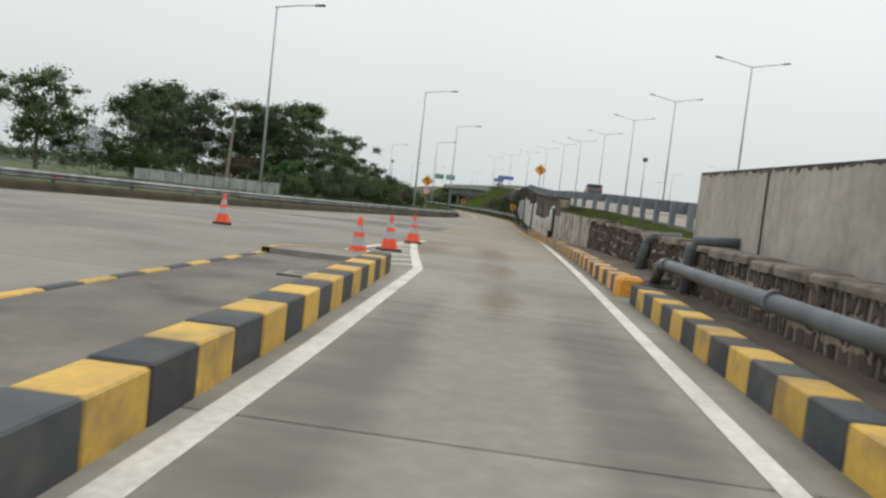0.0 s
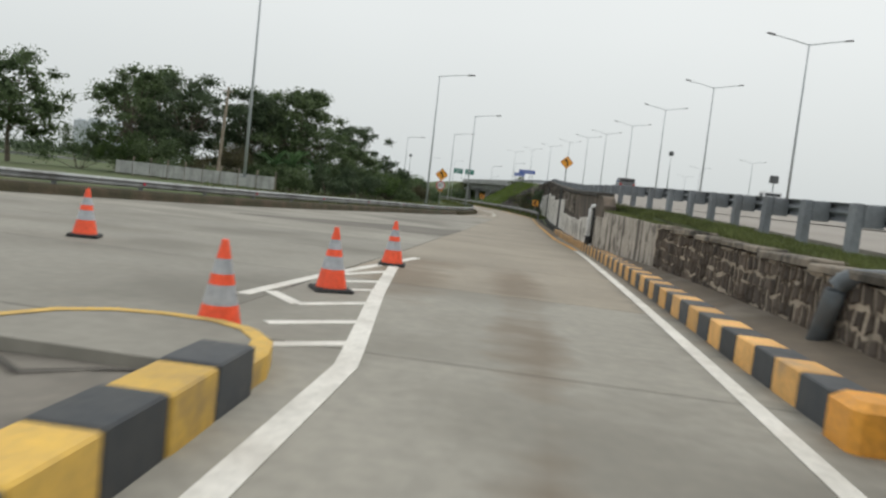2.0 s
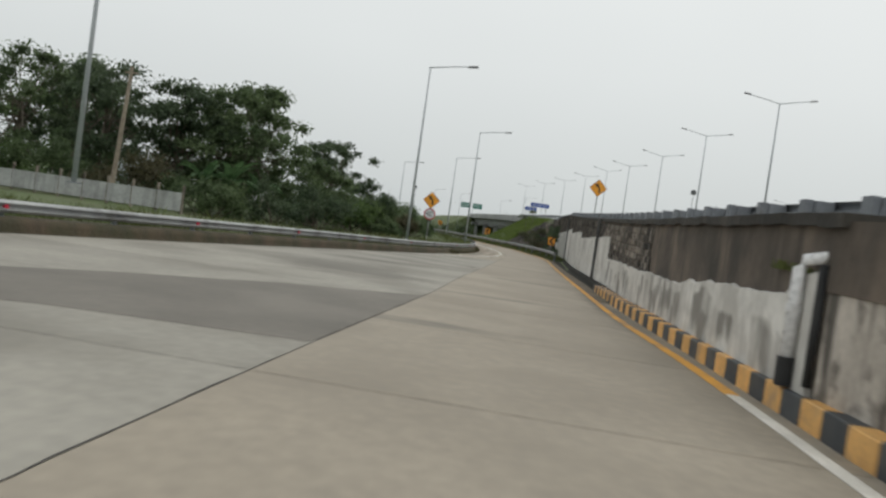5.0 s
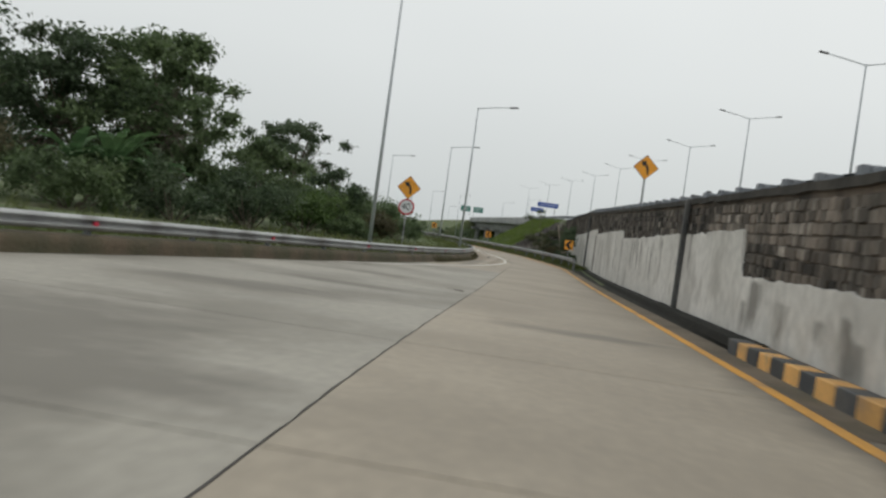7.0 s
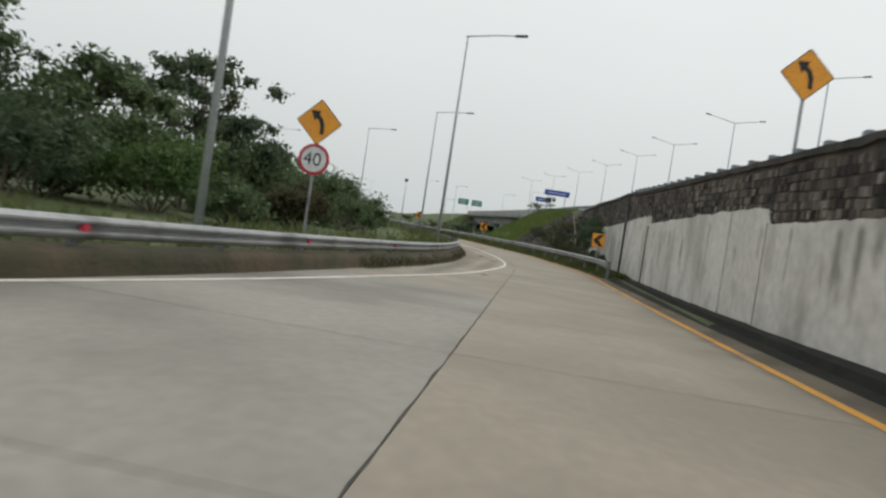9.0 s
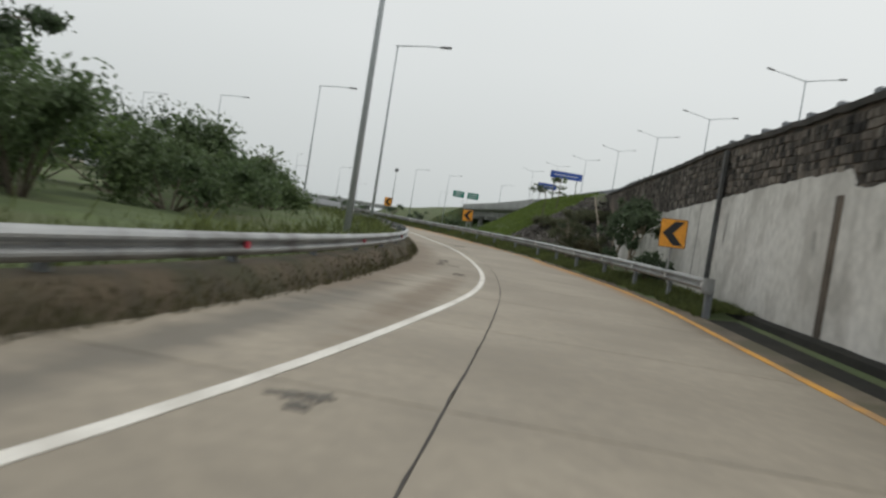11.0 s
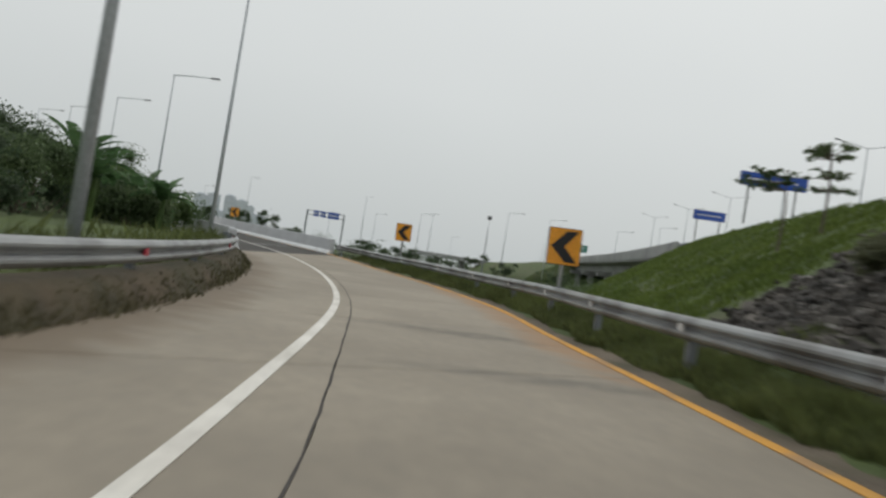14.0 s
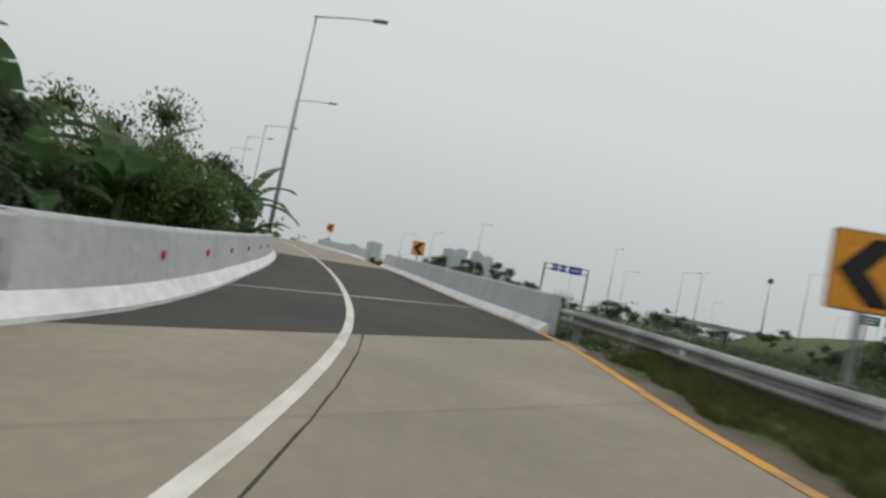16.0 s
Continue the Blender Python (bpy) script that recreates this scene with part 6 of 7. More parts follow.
SCRUB = [(-0.6, 145.4, 1.5, 1.0, LEAF_SCRUB), (0.9, 148.9, 1.1, 0.9, LEAF_SCRUB), (-0.4, 150.2, 1.0, 1.0, LEAF_DARK), (-2.2, 150.6, 0.7, 0.9, LEAF_SCRUB), (0.8, 151.8, 0.8, 1.1, LEAF_SCRUB), (-2.0, 147.2, 0.9, 0.9, LEAF_DARK), (0.5, 144.6, 1.7, 0.9, LEAF_DRY), (0.9, 146.9, 1.3, 0.8, LEAF_DARK), (1.6, 152.8, 0.6, 0.8, LEAF_SCRUB)]
for i, (x, y, h, r, leaf) in enumerate(SCRUB):
    bush(x, y, gz(x, y), h, r, 500 + i, leaf, "olive scrub on the rubble at the foot of the wall", 3800, 0.12, "scrub at the wall")
for k, (x, y, s, n) in enumerate(((-2.75, 163.2, 1.06, 30), (-1.65, 162.8, 1.1, 44))):
    e = empty("tree", "young tree with flat tiers of feathery leaves on the ridge", "tree", "saplings on the ridge")
    z = gz(x, y)
    st, fo = Mesh(), Mesh()
    st.tube([(x, y, z - 0.1), (x + 0.06, y, z + 1.3 * s), (x - 0.05, y, z + 2.5 * s)], [0.05, 0.04, 0.02], 7)
    rs = random.Random(70 + k)
    cl = []
    for i in range(n):
        a, lv = rs.uniform(0, 6.28), rs.choice((0.55, 0.7, 0.95, 1.0) if k else (0.85, 0.95, 1.0))
        q = rs.uniform(0.2, 0.75) * s
        c = (x - (0.0 if k else 0.55) + q * math.cos(a), y + q * math.sin(a), z + 2.45 * s * lv - 0.32 * q * q + rs.uniform(-0.14, 0.14))
        st.tube([(x, y, z + 2.2 * s * lv), c], [0.018, 0.006], 4)
        cl.append((*c, 0.2 * s))
    part("trunk", st, BARK, e, "slim stem with thin branches")
    part("crown", leaf_cloud(cl, 30 * n, 0.13, 80 + k, flat=0.4), LEAF_MID, e, "feathery leaves in flat tiers")
post = empty("leaning_post", "weathered pale post leaning in the scrub", "post")
k = Mesh()
k.tube([(1.5, 147.6, gz(1.5, 147.6) - 0.1), (1.22, 149.0, 2.5), (0.8, 150.8, 4.45)], [0.065, 0.055, 0.035], 8)
part("shaft", k, BARK_PALE, post)


# ---- grass, growing on verge and banks ----
def grass(name, n, spot, height, seed, label, wide=0.02):
    rng = random.Random(seed)
    m = Mesh()
    for _ in range(n):
        s = spot(rng)
        if s is None:
            continue
        x, y, z = s
        hgt = height * rng.uniform(0.35, 1.3) * (0.45 + 1.1 * max(0, 0.5 + noise.noise(Vector((x * 0.7, y * 0.7, 5)))))
        a = rng.uniform(0, 2 * math.pi)
        lx, ly = rng.gauss(0, 0.35) * hgt, rng.gauss(0, 0.35) * hgt
        w = wide * (0.7 + 0.9 * rng.random())
        dx, dy = w * math.cos(a), w * math.sin(a)
        o = len(m.v)
        m.v += [(x - dx, y - dy, z - 0.03), (x + dx, y + dy, z - 0.03), (x + lx * 0.5 + dx * 0.7, y + ly * 0.5 + dy * 0.7, z + hgt * 0.6), (x + lx, y + ly, z + hgt)]
        m.f += [(o, o + 1, o + 2), (o, o + 2, o + 3)]
    ob = obj(name, m, GRASS, fix=False)
    return tagged(ob, label, "grass", kind="stuff")


def verge_spot(rng):
    y = rng.uniform(117, 177)
    d = 0.5 + 0.2 * noise.noise(Vector((y * 0.8, 4, 0))) + 0.1 * noise.noise(Vector((y * 3.1, 4, 0))) + 2.0 * rng.random() ** 1.5
    t = tangent(yellow_x, y)
    x, yy = yellow_x(y) + d * t.y, y - d * t.x
    return x, yy, max(ground_z(x, yy), road_z(y) + verge_h(d) - 0.01)


def bank_spot(rng):
    y = rng.uniform(22.5, 45) if rng.random() < 0.8 else rng.uniform(38, 45)
    x = rng.uniform(max(5.15, low_x(y) + 0.35), 6.6) if y < 33 else rng.uniform(low_x(y) + 0.02, low_x(y) + 1.5)
    z = max(min(ground_z(x, y), high_z(y)), mound_z(x, y))
    return x, y, max(z, low_top(y) - 0.06) if x < low_x(y) + 0.42 else z


def inner_spot(rng):
    y = rng.uniform(50, 168)
    x = left_x(y) - 0.6 - abs(rng.gauss(0, 1.6))
    return x, y, ground_z(x, y) - (0.14 if y > 104 else 0.04)


def slope_spot(rng):
    y = rng.uniform(152, 215)
    x = rng.uniform(rail_r(min(y, 179)) + 1.5, ridge_x(y))
    if y < 154.5 + 1.5 * noise.noise(Vector((x * 0.5, 1, 0))) + 2.2 * (x - rail_r(y)) / 6 and rng.random() < 0.93:
        return None
    return x, y, ground_z(x, y)


grass("grass_verge", 90000, verge_spot, 0.17, 61, "short green grass on the outer verge", 0.014)
grass("grass_bank", 30000, bank_spot, 0.09, 62, "short grass tufts on the bank above the stone wall", 0.011)
grass("grass_inner", 16000, inner_spot, 0.4, 63, "long grass behind the inner guard rail")
def foot_spot(rng):
    y = rng.uniform(95, 167)
    q = rng.random()
    t = tangent(left_x, y)
    dx = 0.3 * (1 - q) - 0.12 * q + 0.05 * rng.gauss(0, 1)
    return left_x(y) + dx * t.y, y - dx * t.x, road_z(y) + max(0, 0.36 * q - 0.03)


dry = grass("weeds_inner", 12000, foot_spot, 0.07, 65, "dry brown weeds and litter at the foot of the upstand", 0.012)
dry.data.materials[0] = LEAF_DRY
gs = grass("grass_slope", 95000, slope_spot, 0.13, 64, "bright green grass on the highway embankment", 0.03)
gs.data.materials[0] = GRASS_BRIGHT


# ---- far things ----
def overpass():
    deck_z = lambda y: high_z(y) - 0.85
    e = empty("overpass", "grey concrete highway viaduct on piers in the distance", "bridge")
    m = Mesh()
    m.sweep(ridge_x, steps(220, 364, 6), [(0, 0.3), (0, -0.6), (2.2, -1.0), (2.4, -2.4), (32, -2.4), (34, -0.6), (34, 0.3)], deck_z)
    part("deck", m, BRIDGE, e)
    m = Mesh()
    m.sweep(ridge_x, steps(218, 364, 6), [(-0.15, -0.3), (-0.15, 1.15), (0.2, 1.15), (0.35, 0.31)], deck_z)
    part("parapet", m, BRIDGE, e)
    for y in (234, 260, 286, 312, 338, 361):
        for dx in (3, 14, 27):
            t = tangent(ridge_x, y)
            p = Vector((ridge_x(y), y)) + Vector((t.y, -t.x)) * dx
            m = Mesh()
            m.box(p.x, p.y, (deck_z(y) - 2.4 - 2) / 2, 1.5, 1.5, deck_z(y) - 2.4 + 2, chamfer=0.2)
            part("pier", m, BRIDGE, e)
        m = Mesh()
        t = tangent(ridge_x, y)
        p = Vector((ridge_x(y), y)) + Vector((t.y, -t.x)) * 15
        m.box(p.x, p.y, deck_z(y) - 2.9, 29, 1.8, 1.0, rz=math.degrees(math.atan2(t.y, t.x)) - 90)
        part("cross_beam", m, BRIDGE, e)
    return e


overpass()
far_line = curve([(-33, 362), (-40, 390), (-51, 420), (-64, 450), (-84, 480), (-90, 488)])
far_top = lambda y: float(np.interp(y, [362, 390, 430, 480, 490], [8.3, 8.6, 8.1, 6.2, 6.0]))
m = Mesh()
m.sweep(far_line, steps(363, 482, 5), [(-16, -11), (-9, -5.2), (0, 0), (18, 0.1), (26, -9)], far_top)
tagged(obj("far_embankment", m, GRASS_GROUND, smooth=True), "green embankment carrying the highway beyond the viaduct", "embankment", kind="structure")
fb = empty("far_bridge", "low concrete bridge further along the highway", "bridge")
m = Mesh()
m.add([(x, y, z) for x, y, zt in ((-84, 478, 6.4), (-104, 482, 6.6), (-126, 488, 6.7)) for y, z in ((y, zt - 1.9), (y, zt), (y + 0.4, zt), (y + 0.4, zt - 0.8), (y + 11, zt - 0.8), (y + 11, zt - 1.9))], [(a * 6 + k, a * 6 + (k + 1) % 6, a * 6 + 6 + (k + 1) % 6, a * 6 + 6 + k) for a in (0, 1) for k in range(6)])
part("deck", m, BRIDGE, fb)
for x, y in ((-84.5, 484), (-98, 487), (-112, 490), (-125, 493)):
    m = Mesh()
    m.box(x, y, 1.4, 1.6, 7, 7.0, chamfer=0.2)
    part("pier", m, BRIDGE, fb)
for x in (-38.3, -32.6):
    board_sign("gantry_sign", x, 389, 13.9, 6, 4.4, 2.4, -1.9, SIGN_GREEN, "green direction board on a tall post near the viaduct", 2, posts=(0.45,) if x < -35 else (-0.45,))
gt = empty("sign_gantry", "steel gantry with three blue direction boards", "gantry")
for sx in (-4.6, 4.6):
    for sy in (-0.5, 0.5):
        k = Mesh()
        p = pose(-87.3, 307.6, 0, 0, 0, 18) @ Vector((sx, sy, 0))
        k.tube([(p.x, p.y, -1.8), (p.x, p.y, 9.5)], 0.13, 8)
        part("leg", k, GALV_DARK, gt)
for z in (8.4, 9.5):
    k = Mesh()
    a, b = pose(-87.3, 307.6, z, 0, 0, 18) @ Vector((-4.7, 0, 0)), pose(-87.3, 307.6, z, 0, 0, 18) @ Vector((4.7, 0, 0))
    k.tube([a, b], 0.1, 8)
    part("beam", k, GALV_DARK, gt)
for sx, w, h in ((-2.3, 1.25, 1.5), (-0.6, 1.25, 1.5), (1.95, 2.7, 1.6)):
    mm = pose(-87.3, 307.6, 8.9, 0, 0, 18) @ Matrix.Translation((sx, -0.3, 0))
    plate(gt, "board", rrect(w, h, 0.1), mm, 0, 0.06, SIGN_BLUE)
    plate(gt, "lettering_bar", [(-w * 0.35, -0.15), (w * 0.35, -0.15), (w * 0.35, 0.15), (-w * 0.35, 0.15)], mm, -0.02, 0.01, SIGN_WHITE)


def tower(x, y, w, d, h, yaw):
    e = empty("tower_block", "far apartment tower with haze put into its pale grey colour", "building", "far apartment towers", at=pose(x, y, -2, 0, 0, yaw))
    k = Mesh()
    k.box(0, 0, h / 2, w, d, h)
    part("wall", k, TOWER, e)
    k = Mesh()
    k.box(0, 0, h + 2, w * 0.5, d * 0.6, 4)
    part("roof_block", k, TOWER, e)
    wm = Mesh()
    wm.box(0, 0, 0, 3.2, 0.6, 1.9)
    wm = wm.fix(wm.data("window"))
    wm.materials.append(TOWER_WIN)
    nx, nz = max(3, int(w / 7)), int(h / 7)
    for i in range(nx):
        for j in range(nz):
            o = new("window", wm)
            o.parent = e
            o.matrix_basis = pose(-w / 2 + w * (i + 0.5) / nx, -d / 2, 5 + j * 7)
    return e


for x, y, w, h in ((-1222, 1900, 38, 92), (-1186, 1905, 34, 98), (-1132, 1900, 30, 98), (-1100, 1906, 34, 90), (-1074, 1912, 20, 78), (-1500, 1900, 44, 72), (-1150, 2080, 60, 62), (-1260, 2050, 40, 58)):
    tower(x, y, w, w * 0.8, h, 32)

# far road with a concrete barrier, seen past the bend
bar_y = lambda x: float(np.interp(x, [-260, -140, -60, 0, 60], [300, 262, 232, 222, 220]))
m = Mesh()
xs = steps(-240, -14, 6)
for x in xs:
    y = bar_y(x)
    m.v += [(x, y, -1.5), (x, y, -0.35), (x + 0.1, y + 0.35, -0.35), (x + 0.1, y + 0.35, -1.5)]
m.f = [(i * 4 + k, i * 4 + (k + 1) % 4, (i + 1) * 4 + (k + 1) % 4, (i + 1) * 4 + k) for i in range(len(xs) - 1) for k in range(4)]
tagged(obj("far_barrier", m, BRIDGE), "long concrete barrier of the lower road", "barrier", kind="structure")
m = Mesh()
for x in xs:
    y = bar_y(x)
    m.v += [(x, y + 1, -1.3), (x + 2, y + 14, -1.25)]
m.f = [(i * 2, (i + 1) * 2, (i + 1) * 2 + 1, i * 2 + 1) for i in range(len(xs) - 1)]
tagged(obj("far_road", m, CONC_GREY), "lower grey road beyond the bend", "road", kind="structure")

rng = random.Random(77)
far = []
for i in range(150):
    x, y = rng.uniform(-420, 160), rng.uniform(330, 620)
    r = rng.uniform(3, 6)
    far.append((x, y, 0.5 + r * 0.35, r))
for i in range(120):
    x, y = rng.uniform(-900, 300), rng.uniform(700, 1000)
    r = rng.uniform(6, 11)
    far.append((x, y, 2.5 + r * 0.3, r))
for i in range(90):
    x, y = rng.uniform(-330, -110), rng.uniform(120, 330)
    r = rng.uniform(3, 5.5)
    far.append((x, y, 0.3 + r * 0.4, r))
tagged(obj("far_woods", leaf_cloud(far, 120000, 1.0, 78, flat=0.75), LEAF_DARK, fix=False), "low dark woods on the horizon", "woods", kind="stuff")
for i in range(22):
    x = -24 - i * 5.2 + rng.uniform(-2, 2)
    y = bar_y(x) - rng.uniform(6, 22)
    if x > -60 and y < 205:
        y = 208
    bush(x, y, -1.6, rng.uniform(1.2, 2.6), rng.uniform(1.6, 2.6), 600 + i, (LEAF_DARK, LEAF_MID)[i % 2], "low dark bush below the ramp", 1800, 0.2, "bushes on the low ground")
for i in range(12):
    x = -30 - i * 9 + rng.uniform(-3, 3)
    y = bar_y(x) + rng.uniform(16, 40)
    tree("tree", x, y, -1.5, rng.uniform(4.5, 6.5), 2.4, 640 + i, LEAF_DARK, "thin young roadside tree", 1300, 0.28, low=0.6, clumps=9, trunk=0.08, clump_r=0.3, group="roadside trees far off")

for i, (x, y, h) in enumerate([(-139, 331, 8.8), (-134, 328, 9.6), (-129, 333, 10.0), (-124, 330, 9.6), (-119, 334, 10.6), (-114, 331, 9.6), (-109, 336, 7.2), (-167, 331, 7.6), (-172, 334, 8.4), (-178, 330, 8.0)]):
    tree("tree", x, y, -1.6, h, 3.2, 700 + i, LEAF_DARK, "dense dark tree beyond the ramp bridge", 3200, 0.42, low=0.15, clumps=26, trunk=0.16, clump_r=0.34, group="dark trees beyond the bridge")
low = []
for i in range(420):
    x, y = rng.uniform(-70, 0), rng.uniform(182, 256)
    if x > ridge_x(y) - 12 or x < yellow_x(y) + 5:
        continue
    r = rng.uniform(1.0, 2.4)
    low.append((x, y, -1.6 + r * 0.3, r))
tagged(obj("low_scrub", leaf_cloud(low, 70000, 0.3, 91, flat=0.6), LEAF_SCRUB, fix=False), "dense low scrub on the ground below the ramp", "scrub", kind="stuff")
low = []
for i in range(330):
    y = rng.uniform(194, 236)
    x = ridge_x(y) - rng.uniform(3.5, 26)
    if x < yellow_x(min(y, 225)) + 5:
        continue
    r = rng.uniform(0.8, 1.7)
    low.append((x, y, min(ground_z(x, y), 0.1) + r * 0.35, r))
tagged(obj("toe_scrub", leaf_cloud(low, 60000, 0.26, 92, flat=0.7), LEAF_MID, fix=False), "green scrub at the foot of the highway embankment", "scrub", kind="stuff")
low = []
for i in range(620):
    x, y = rng.uniform(-150, -10), rng.uniform(244, 360)
    if x > ridge_x(y) - 2:
        continue
    r = rng.uniform(1.2, 2.6)
    low.append((x, y, -1.6 + r * 0.3, r))
for i in range(260):
    y = rng.uniform(240, 362)
    q = rng.uniform(18, 33)
    r = rng.uniform(1.4, 2.6)
    low.append((ridge_x(y) + q, y, -1.4 + (q - 16) * 0.3 * rng.random(), r))
tagged(obj("field_scrub", leaf_cloud(low, 100000, 0.5, 93, flat=0.6), LEAF_DARK, fix=False), "dark scrub on the low field and under the viaduct", "scrub", kind="stuff")

# ---- fence and utility pole by the wood ----
fence = empty("fence", "pale panel fence on concrete posts", "fence", kind="structure")
for i in range(9):
    x = -20.5 - i * 1.7
    y = 76.5 + i * 0.15
    k = Mesh()
    k.box(x - 0.85, y, 0.72, 1.6, 0.06, 1.1)
    part("panel", k, FENCE_WHITE, fence)
    k = Mesh()
    k.box(x, y - 0.02, 0.85, 0.14, 0.14, 1.7, chamfer=0.02)
    part("post", k, COPING, fence)
up = empty("utility_pole", "leaning weathered grey utility pole", "utility pole")
k = Mesh()
k.tube([(-27.3, 80, 0.2), (-26.9, 80, 8.9)], [0.17, 0.11], 10)
part("shaft", k, BARK_PALE, up)
k = Mesh()
k.box(-26.9, 80, 8.5, 0.9, 0.1, 0.1)
part("crossarm", k, BARK_PALE, up)


# ---- vehicles on the highway ----
def car(x, y, z, yaw, paint, label, pickup=False):
    e = empty("car", label, "car", "cars on the highway", at=pose(x, y, z, 0, 0, yaw))
    sidep = [(-2.1, 0.35), (2.1, 0.35), (2.15, 0.75), (1.95, 0.95), (1.0, 1.05), (0.45, 1.6), (-1.75, 1.66), (-2.05, 1.05), (-2.15, 0.8)]
    if pickup:
        sidep = [(-2.5, 0.45), (2.3, 0.45), (2.35, 0.9), (2.1, 1.05), (1.2, 1.12), (0.65, 1.68), (-0.45, 1.7), (-0.7, 1.12), (-2.5, 1.12)]
    k = Mesh()
    k.prism([(a, b) for a, b in sidep], 1.7, pose(0, 0, 0, 0, 0, 90) @ Matrix.Translation((0, -0.85, 0)))
    part("body", k, paint, e)
    k = Mesh()
    k.box(0, -2.02 if not pickup else -0.62, 1.35, 1.4, 0.08, 0.42, m=pose(0, -1.93 if not pickup else -0.6, 1.36, 12 if not pickup else 8))
    part("rear_window", k, CAR_GLASS, e)
    k = Mesh()
    k.box(0, -0.7 if not pickup else 0.05, 1.36, 1.74, 2.0 if not pickup else 0.9, 0.38)
    part("side_window", k, CAR_GLASS, e)
    for sx in (-0.7, 0.7):
        k = Mesh()
        k.box(sx, -2.16 if not pickup else -2.51, 0.95, 0.26, 0.05, 0.22)
        part("tail_light", k, CAR_LIGHT, e)
    for sx in (-0.76, 0.76):
        for sy in (-1.35, 1.35):
            k = Mesh()
            k.tube([(sx - 0.11, sy, 0.33), (sx + 0.11, sy, 0.33)], 0.33, 16)
            w = part("wheel", k, RUBBER, e)
            k = Mesh()
            k.tube([(sx - 0.12, sy, 0.33), (sx + 0.12, sy, 0.33)], 0.19, 12)
            part("rim", k, GALV, w)
    return e



car(11.2, 100, high_z(100) + 0.08, 1, CAR_GREY, "dark grey people carrier on the highway")
car(23.9, 90, high_z(90) + 0.15, 1, CAR_WHITE, "white pickup truck on the highway", True)


# ---- stones: the last and smallest pieces ----
def rock_data(name, sx, sy, sz, seed, material, jitter=0.16):
    rng = random.Random(seed)
    m = Mesh()
    m.box(0, 0, 0, sx, sy, sz, chamfer=min(sx, sy, sz) * 0.18)
    m.v = [(x + rng.uniform(-1, 1) * jitter * sx * 0.5, y + rng.uniform(-1, 1) * jitter * sy * 0.5, z + rng.uniform(-1, 1) * jitter * sz * 0.5) for x, y, z in m.v]
    me = m.fix(m.data(name))
    me.materials.append(material)
    return me


def scatter(parent, spots, kinds, parts_if, stuff_name, stuff_material):
    """Stones at (matrix, kind): single parts where parts_if says so, the rest joined."""
    rest = Mesh()
    tones, tint = [stuff_material], []
    for me in kinds:
        if me.materials[0] not in tones:
            tones.append(me.materials[0])
    made = 0
    for m, k, y in spots:
        if made < 300 and parts_if(y):
            o = new("stone", kinds[k])
            o.parent = parent
            o.matrix_basis = m
            made += 1
        else:
            me = kinds[k]
            o = len(rest.v)
            rest.v += [tuple(m @ v.co) for v in me.vertices]
            rest.f += [tuple(i + o for i in p.vertices) for p in me.polygons]
            tint += [tones.index(me.materials[0])] * len(me.polygons)
    if rest.v:
        ob = obj(stuff_name, rest, stuff_material, parent, fix=False)
        for mt in tones[1:]:
            ob.data.materials.append(mt)
        ob.data.polygons.foreach_set("material_index", tint)
        ob["kind"] = "stuff"


rng = random.Random(11)
sizes = [(0.22, 0.195), (0.17, 0.2), (0.3, 0.19), (0.15, 0.2), (0.25, 0.185), (0.19, 0.2)]
kinds = [rock_data("stone", 0.12, w, h, 20 + i, (STONE, STONE_PALE, STONE, STONE_PALE, STONE, STONE)[i], 0.11) for i, (w, h) in enumerate(sizes)]
spots = []
for row in range(17):
    y = 43.6 + rng.uniform(0, 0.4)
    while y < 151:
        k = rng.randrange(6)
        w = sizes[k][0]
        z = wall_top(y) - 0.36 - row * 0.205 + 0.045 * noise.noise(Vector((y * 0.35, row * 2.3, 0))) + rng.uniform(-0.012, 0.012)
        if z > ragged(y) - 0.12 and z > road_z(y) + 0.1 and (y > 56 or z > 3):
            depth = 0.012 + 0.012 * noise.noise(Vector((y * 0.2, row * 0.4, 3)))
            spots.append((pose(wall_x(y) - depth + rng.uniform(-0.014, 0.02) + 0.03, y + w / 2, z, rng.uniform(-4, 4), rng.uniform(-3, 3), rng.uniform(-2, 2)) @ Matrix.Diagonal((1, rng.uniform(0.8, 1.0), rng.uniform(0.84, 1.06), 1)), k, y))
        y += w + 0.016
scatter(swept, spots, kinds, lambda y: 57 < y < 72, "stonework", STONE)

def bond_corner(row, half):
    """A corner shared by neighbouring stones, as a station along the wall and a drop below its coping."""
    r = random.Random(row * 977 + half * 31 + 5)
    return 9.0 + half * 0.125 + r.uniform(-0.055, 0.055), 0.13 + row * 0.225 + (0.05 if (half + row) % 2 else -0.05) + r.uniform(-0.07, 0.07)


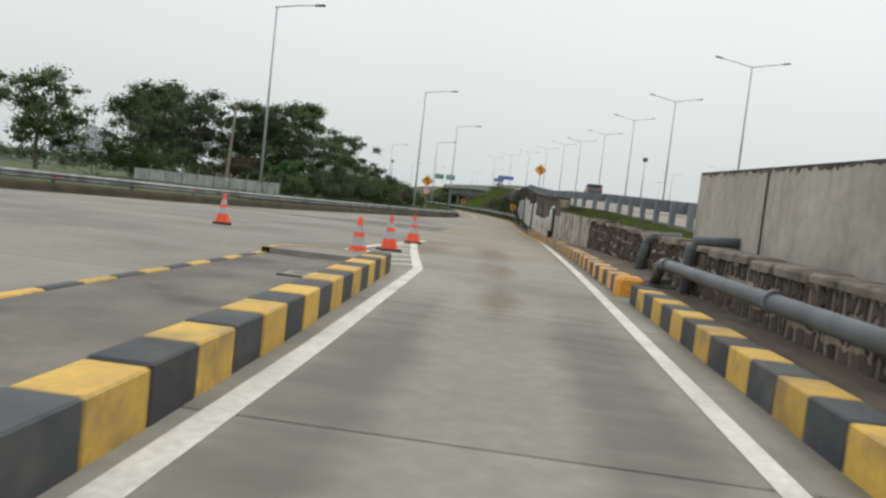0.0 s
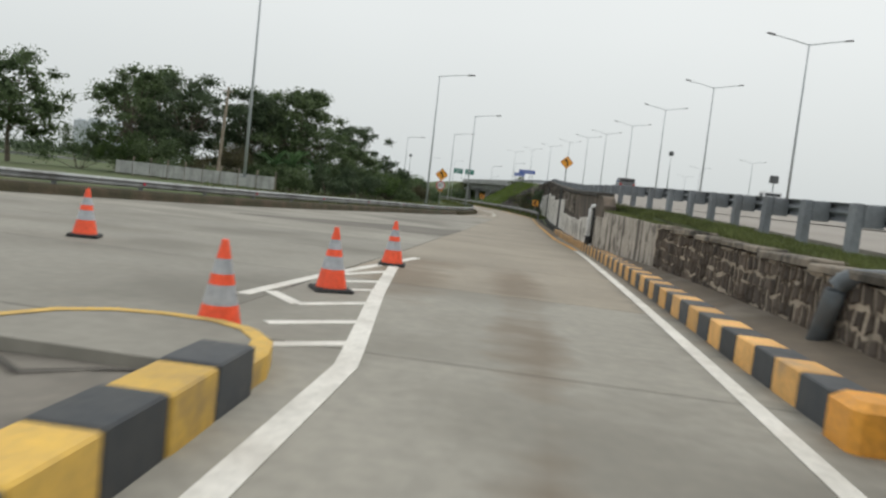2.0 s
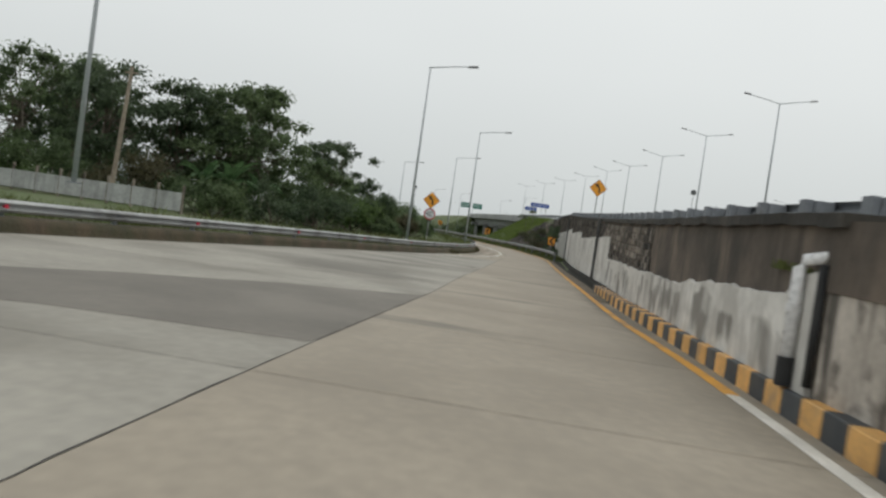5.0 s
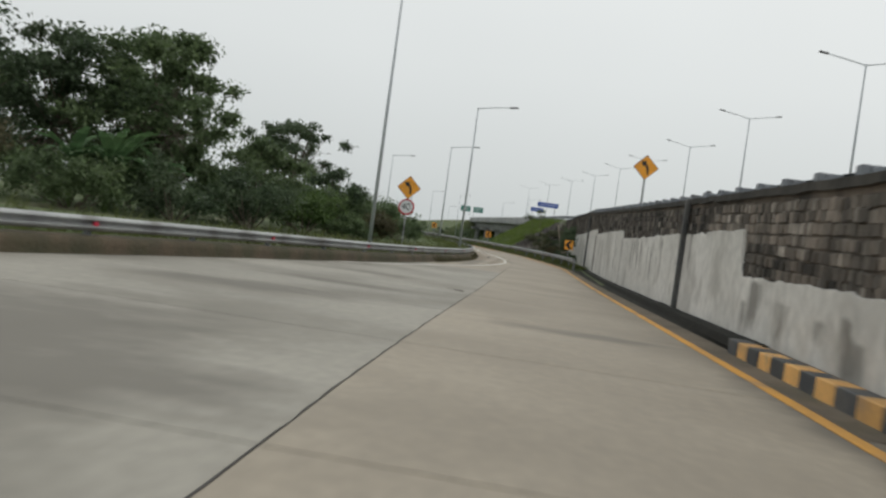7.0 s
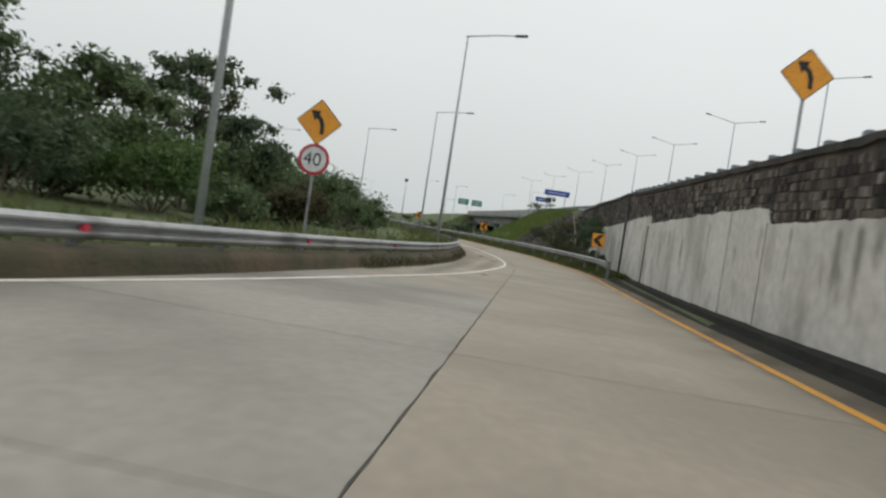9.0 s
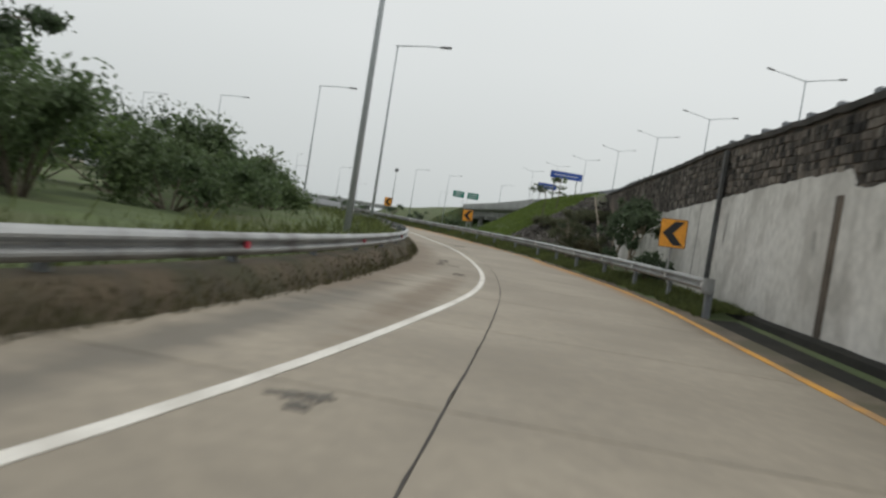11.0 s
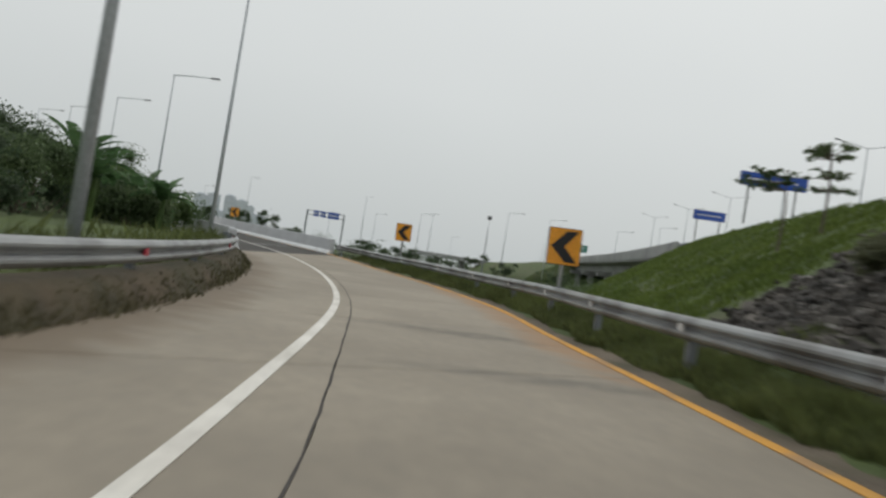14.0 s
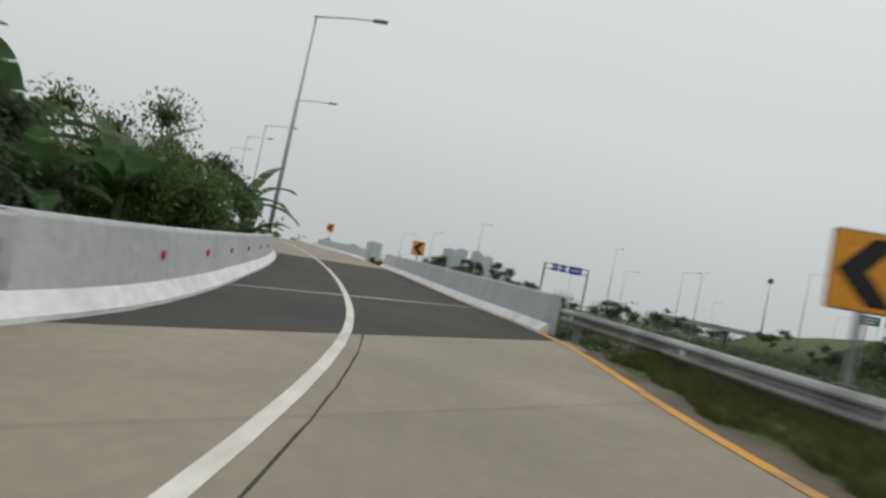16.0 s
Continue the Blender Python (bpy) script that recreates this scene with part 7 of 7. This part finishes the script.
def bond_stone(row, col):
    """One angular stone between six shared corners, its face towards the road."""
    r = random.Random(row * 131 + col)
    h0 = 2 * col + row % 2
    ring = [bond_corner(row, h0), bond_corner(row, h0 + 1), bond_corner(row, h0 + 2), bond_corner(row + 1, h0 + 2), bond_corner(row + 1, h0 + 1), bond_corner(row + 1, h0)]
    cy, cd = sum(p[0] for p in ring) / 6, sum(p[1] for p in ring) / 6
    k = r.uniform(0.6, 0.84)
    top = low_top(cy)
    m = Mesh()
    for sc, x in ((k, 0.05), (k * 0.97, -0.006), (k * 0.84, -0.016 - r.uniform(0, 0.012))):
        m.v += [(low_x(cy) + x + r.uniform(-0.003, 0.003), cy + (y - cy) * sc, top - cd - (d - cd) * sc) for y, d in ring]
    m.f = [(l * 6 + a, l * 6 + (a + 1) % 6, (l + 1) * 6 + (a + 1) % 6, (l + 1) * 6 + a) for l in range(2) for a in range(6)] + [tuple(range(12, 18))]
    return m, cy, top - cd


rest, made = Mesh(), 0
for row in range(5):
    for col in range(97):
        m, cy, z = bond_stone(row, col)
        if z < 0.2 or cy > 33.0:
            continue
        if made < 300 and cy > 18.5:
            part("stone", m, STONE_BROWN, wall_stone)
            made += 1
        else:
            rest.add(m.v, m.f)
part("stonework", rest, STONE_BROWN, wall_stone)["kind"] = "stuff"

rubble = empty("rubble_slope", "loose grey rubble pitching on the embankment", "embankment", kind="structure")
RUBBLE_BED = mat("rubble_bed", (0.115, 0.108, 0.088), (0.075, 0.077, 0.056), rough=0.95, scale=0.8, fine=5, bump=0.8, dist=0.05, stain=0.5, stain_col=(0.065, 0.08, 0.036), stain_f=0.5)


def slope_point(y, f):
    x0, x1 = rail_r(y) + 1.5, ridge_x(y) + 0.3
    x = x0 + (x1 - x0) * f
    return x, ground_z(x, y)


bed = Mesh()
nf, rows_ = 16, steps(145.5, 159, 0.6)
for y in rows_:
    for k in range(nf + 1):
        f = k / nf
        yy = min(y, 153 + 4.5 * f + 0.8 * noise.noise(Vector((f * 6, 0, 0))))
        x, z = slope_point(yy, f)
        bed.v.append((x, yy, z + 0.05))
bed.f = [(j * (nf + 1) + k, j * (nf + 1) + k + 1, (j + 1) * (nf + 1) + k + 1, (j + 1) * (nf + 1) + k) for j in range(len(rows_) - 1) for k in range(nf)]
part("bed", bed, RUBBLE_BED, rubble, "dark soil between the stones")
kinds = [rock_data("stone", a, b, c, 60 + i, STONE_LIGHT if i == 2 else STONE_GREY, 0.34) for i, (a, b, c) in enumerate([(0.27, 0.22, 0.14), (0.2, 0.17, 0.12), (0.2, 0.16, 0.09), (0.15, 0.13, 0.1), (0.24, 0.28, 0.13), (0.13, 0.12, 0.07)])]
spots = []
for _ in range(7200):
    y = rng.uniform(146, 160)
    f = rng.random()
    if y > 153 + 4.5 * f + rng.gauss(0, 0.7) - (3.0 if f > 0.86 else 0.0) or (y < 148.5 and rng.random() < 0.5):
        continue
    x, z = slope_point(y, f)
    k = rng.choice((0, 1, 1, 3, 3, 3, 4, 2, 5, 5, 5)) if rng.random() < 0.75 else rng.choice((0, 1, 3, 4))
    spots.append((pose(x, y, z + 0.06, rng.uniform(-40, 40), rng.uniform(-40, 40), rng.uniform(0, 360)), k, y))
scatter(rubble, spots, kinds, lambda y: 148 < y < 153, "rubble", STONE_GREY)
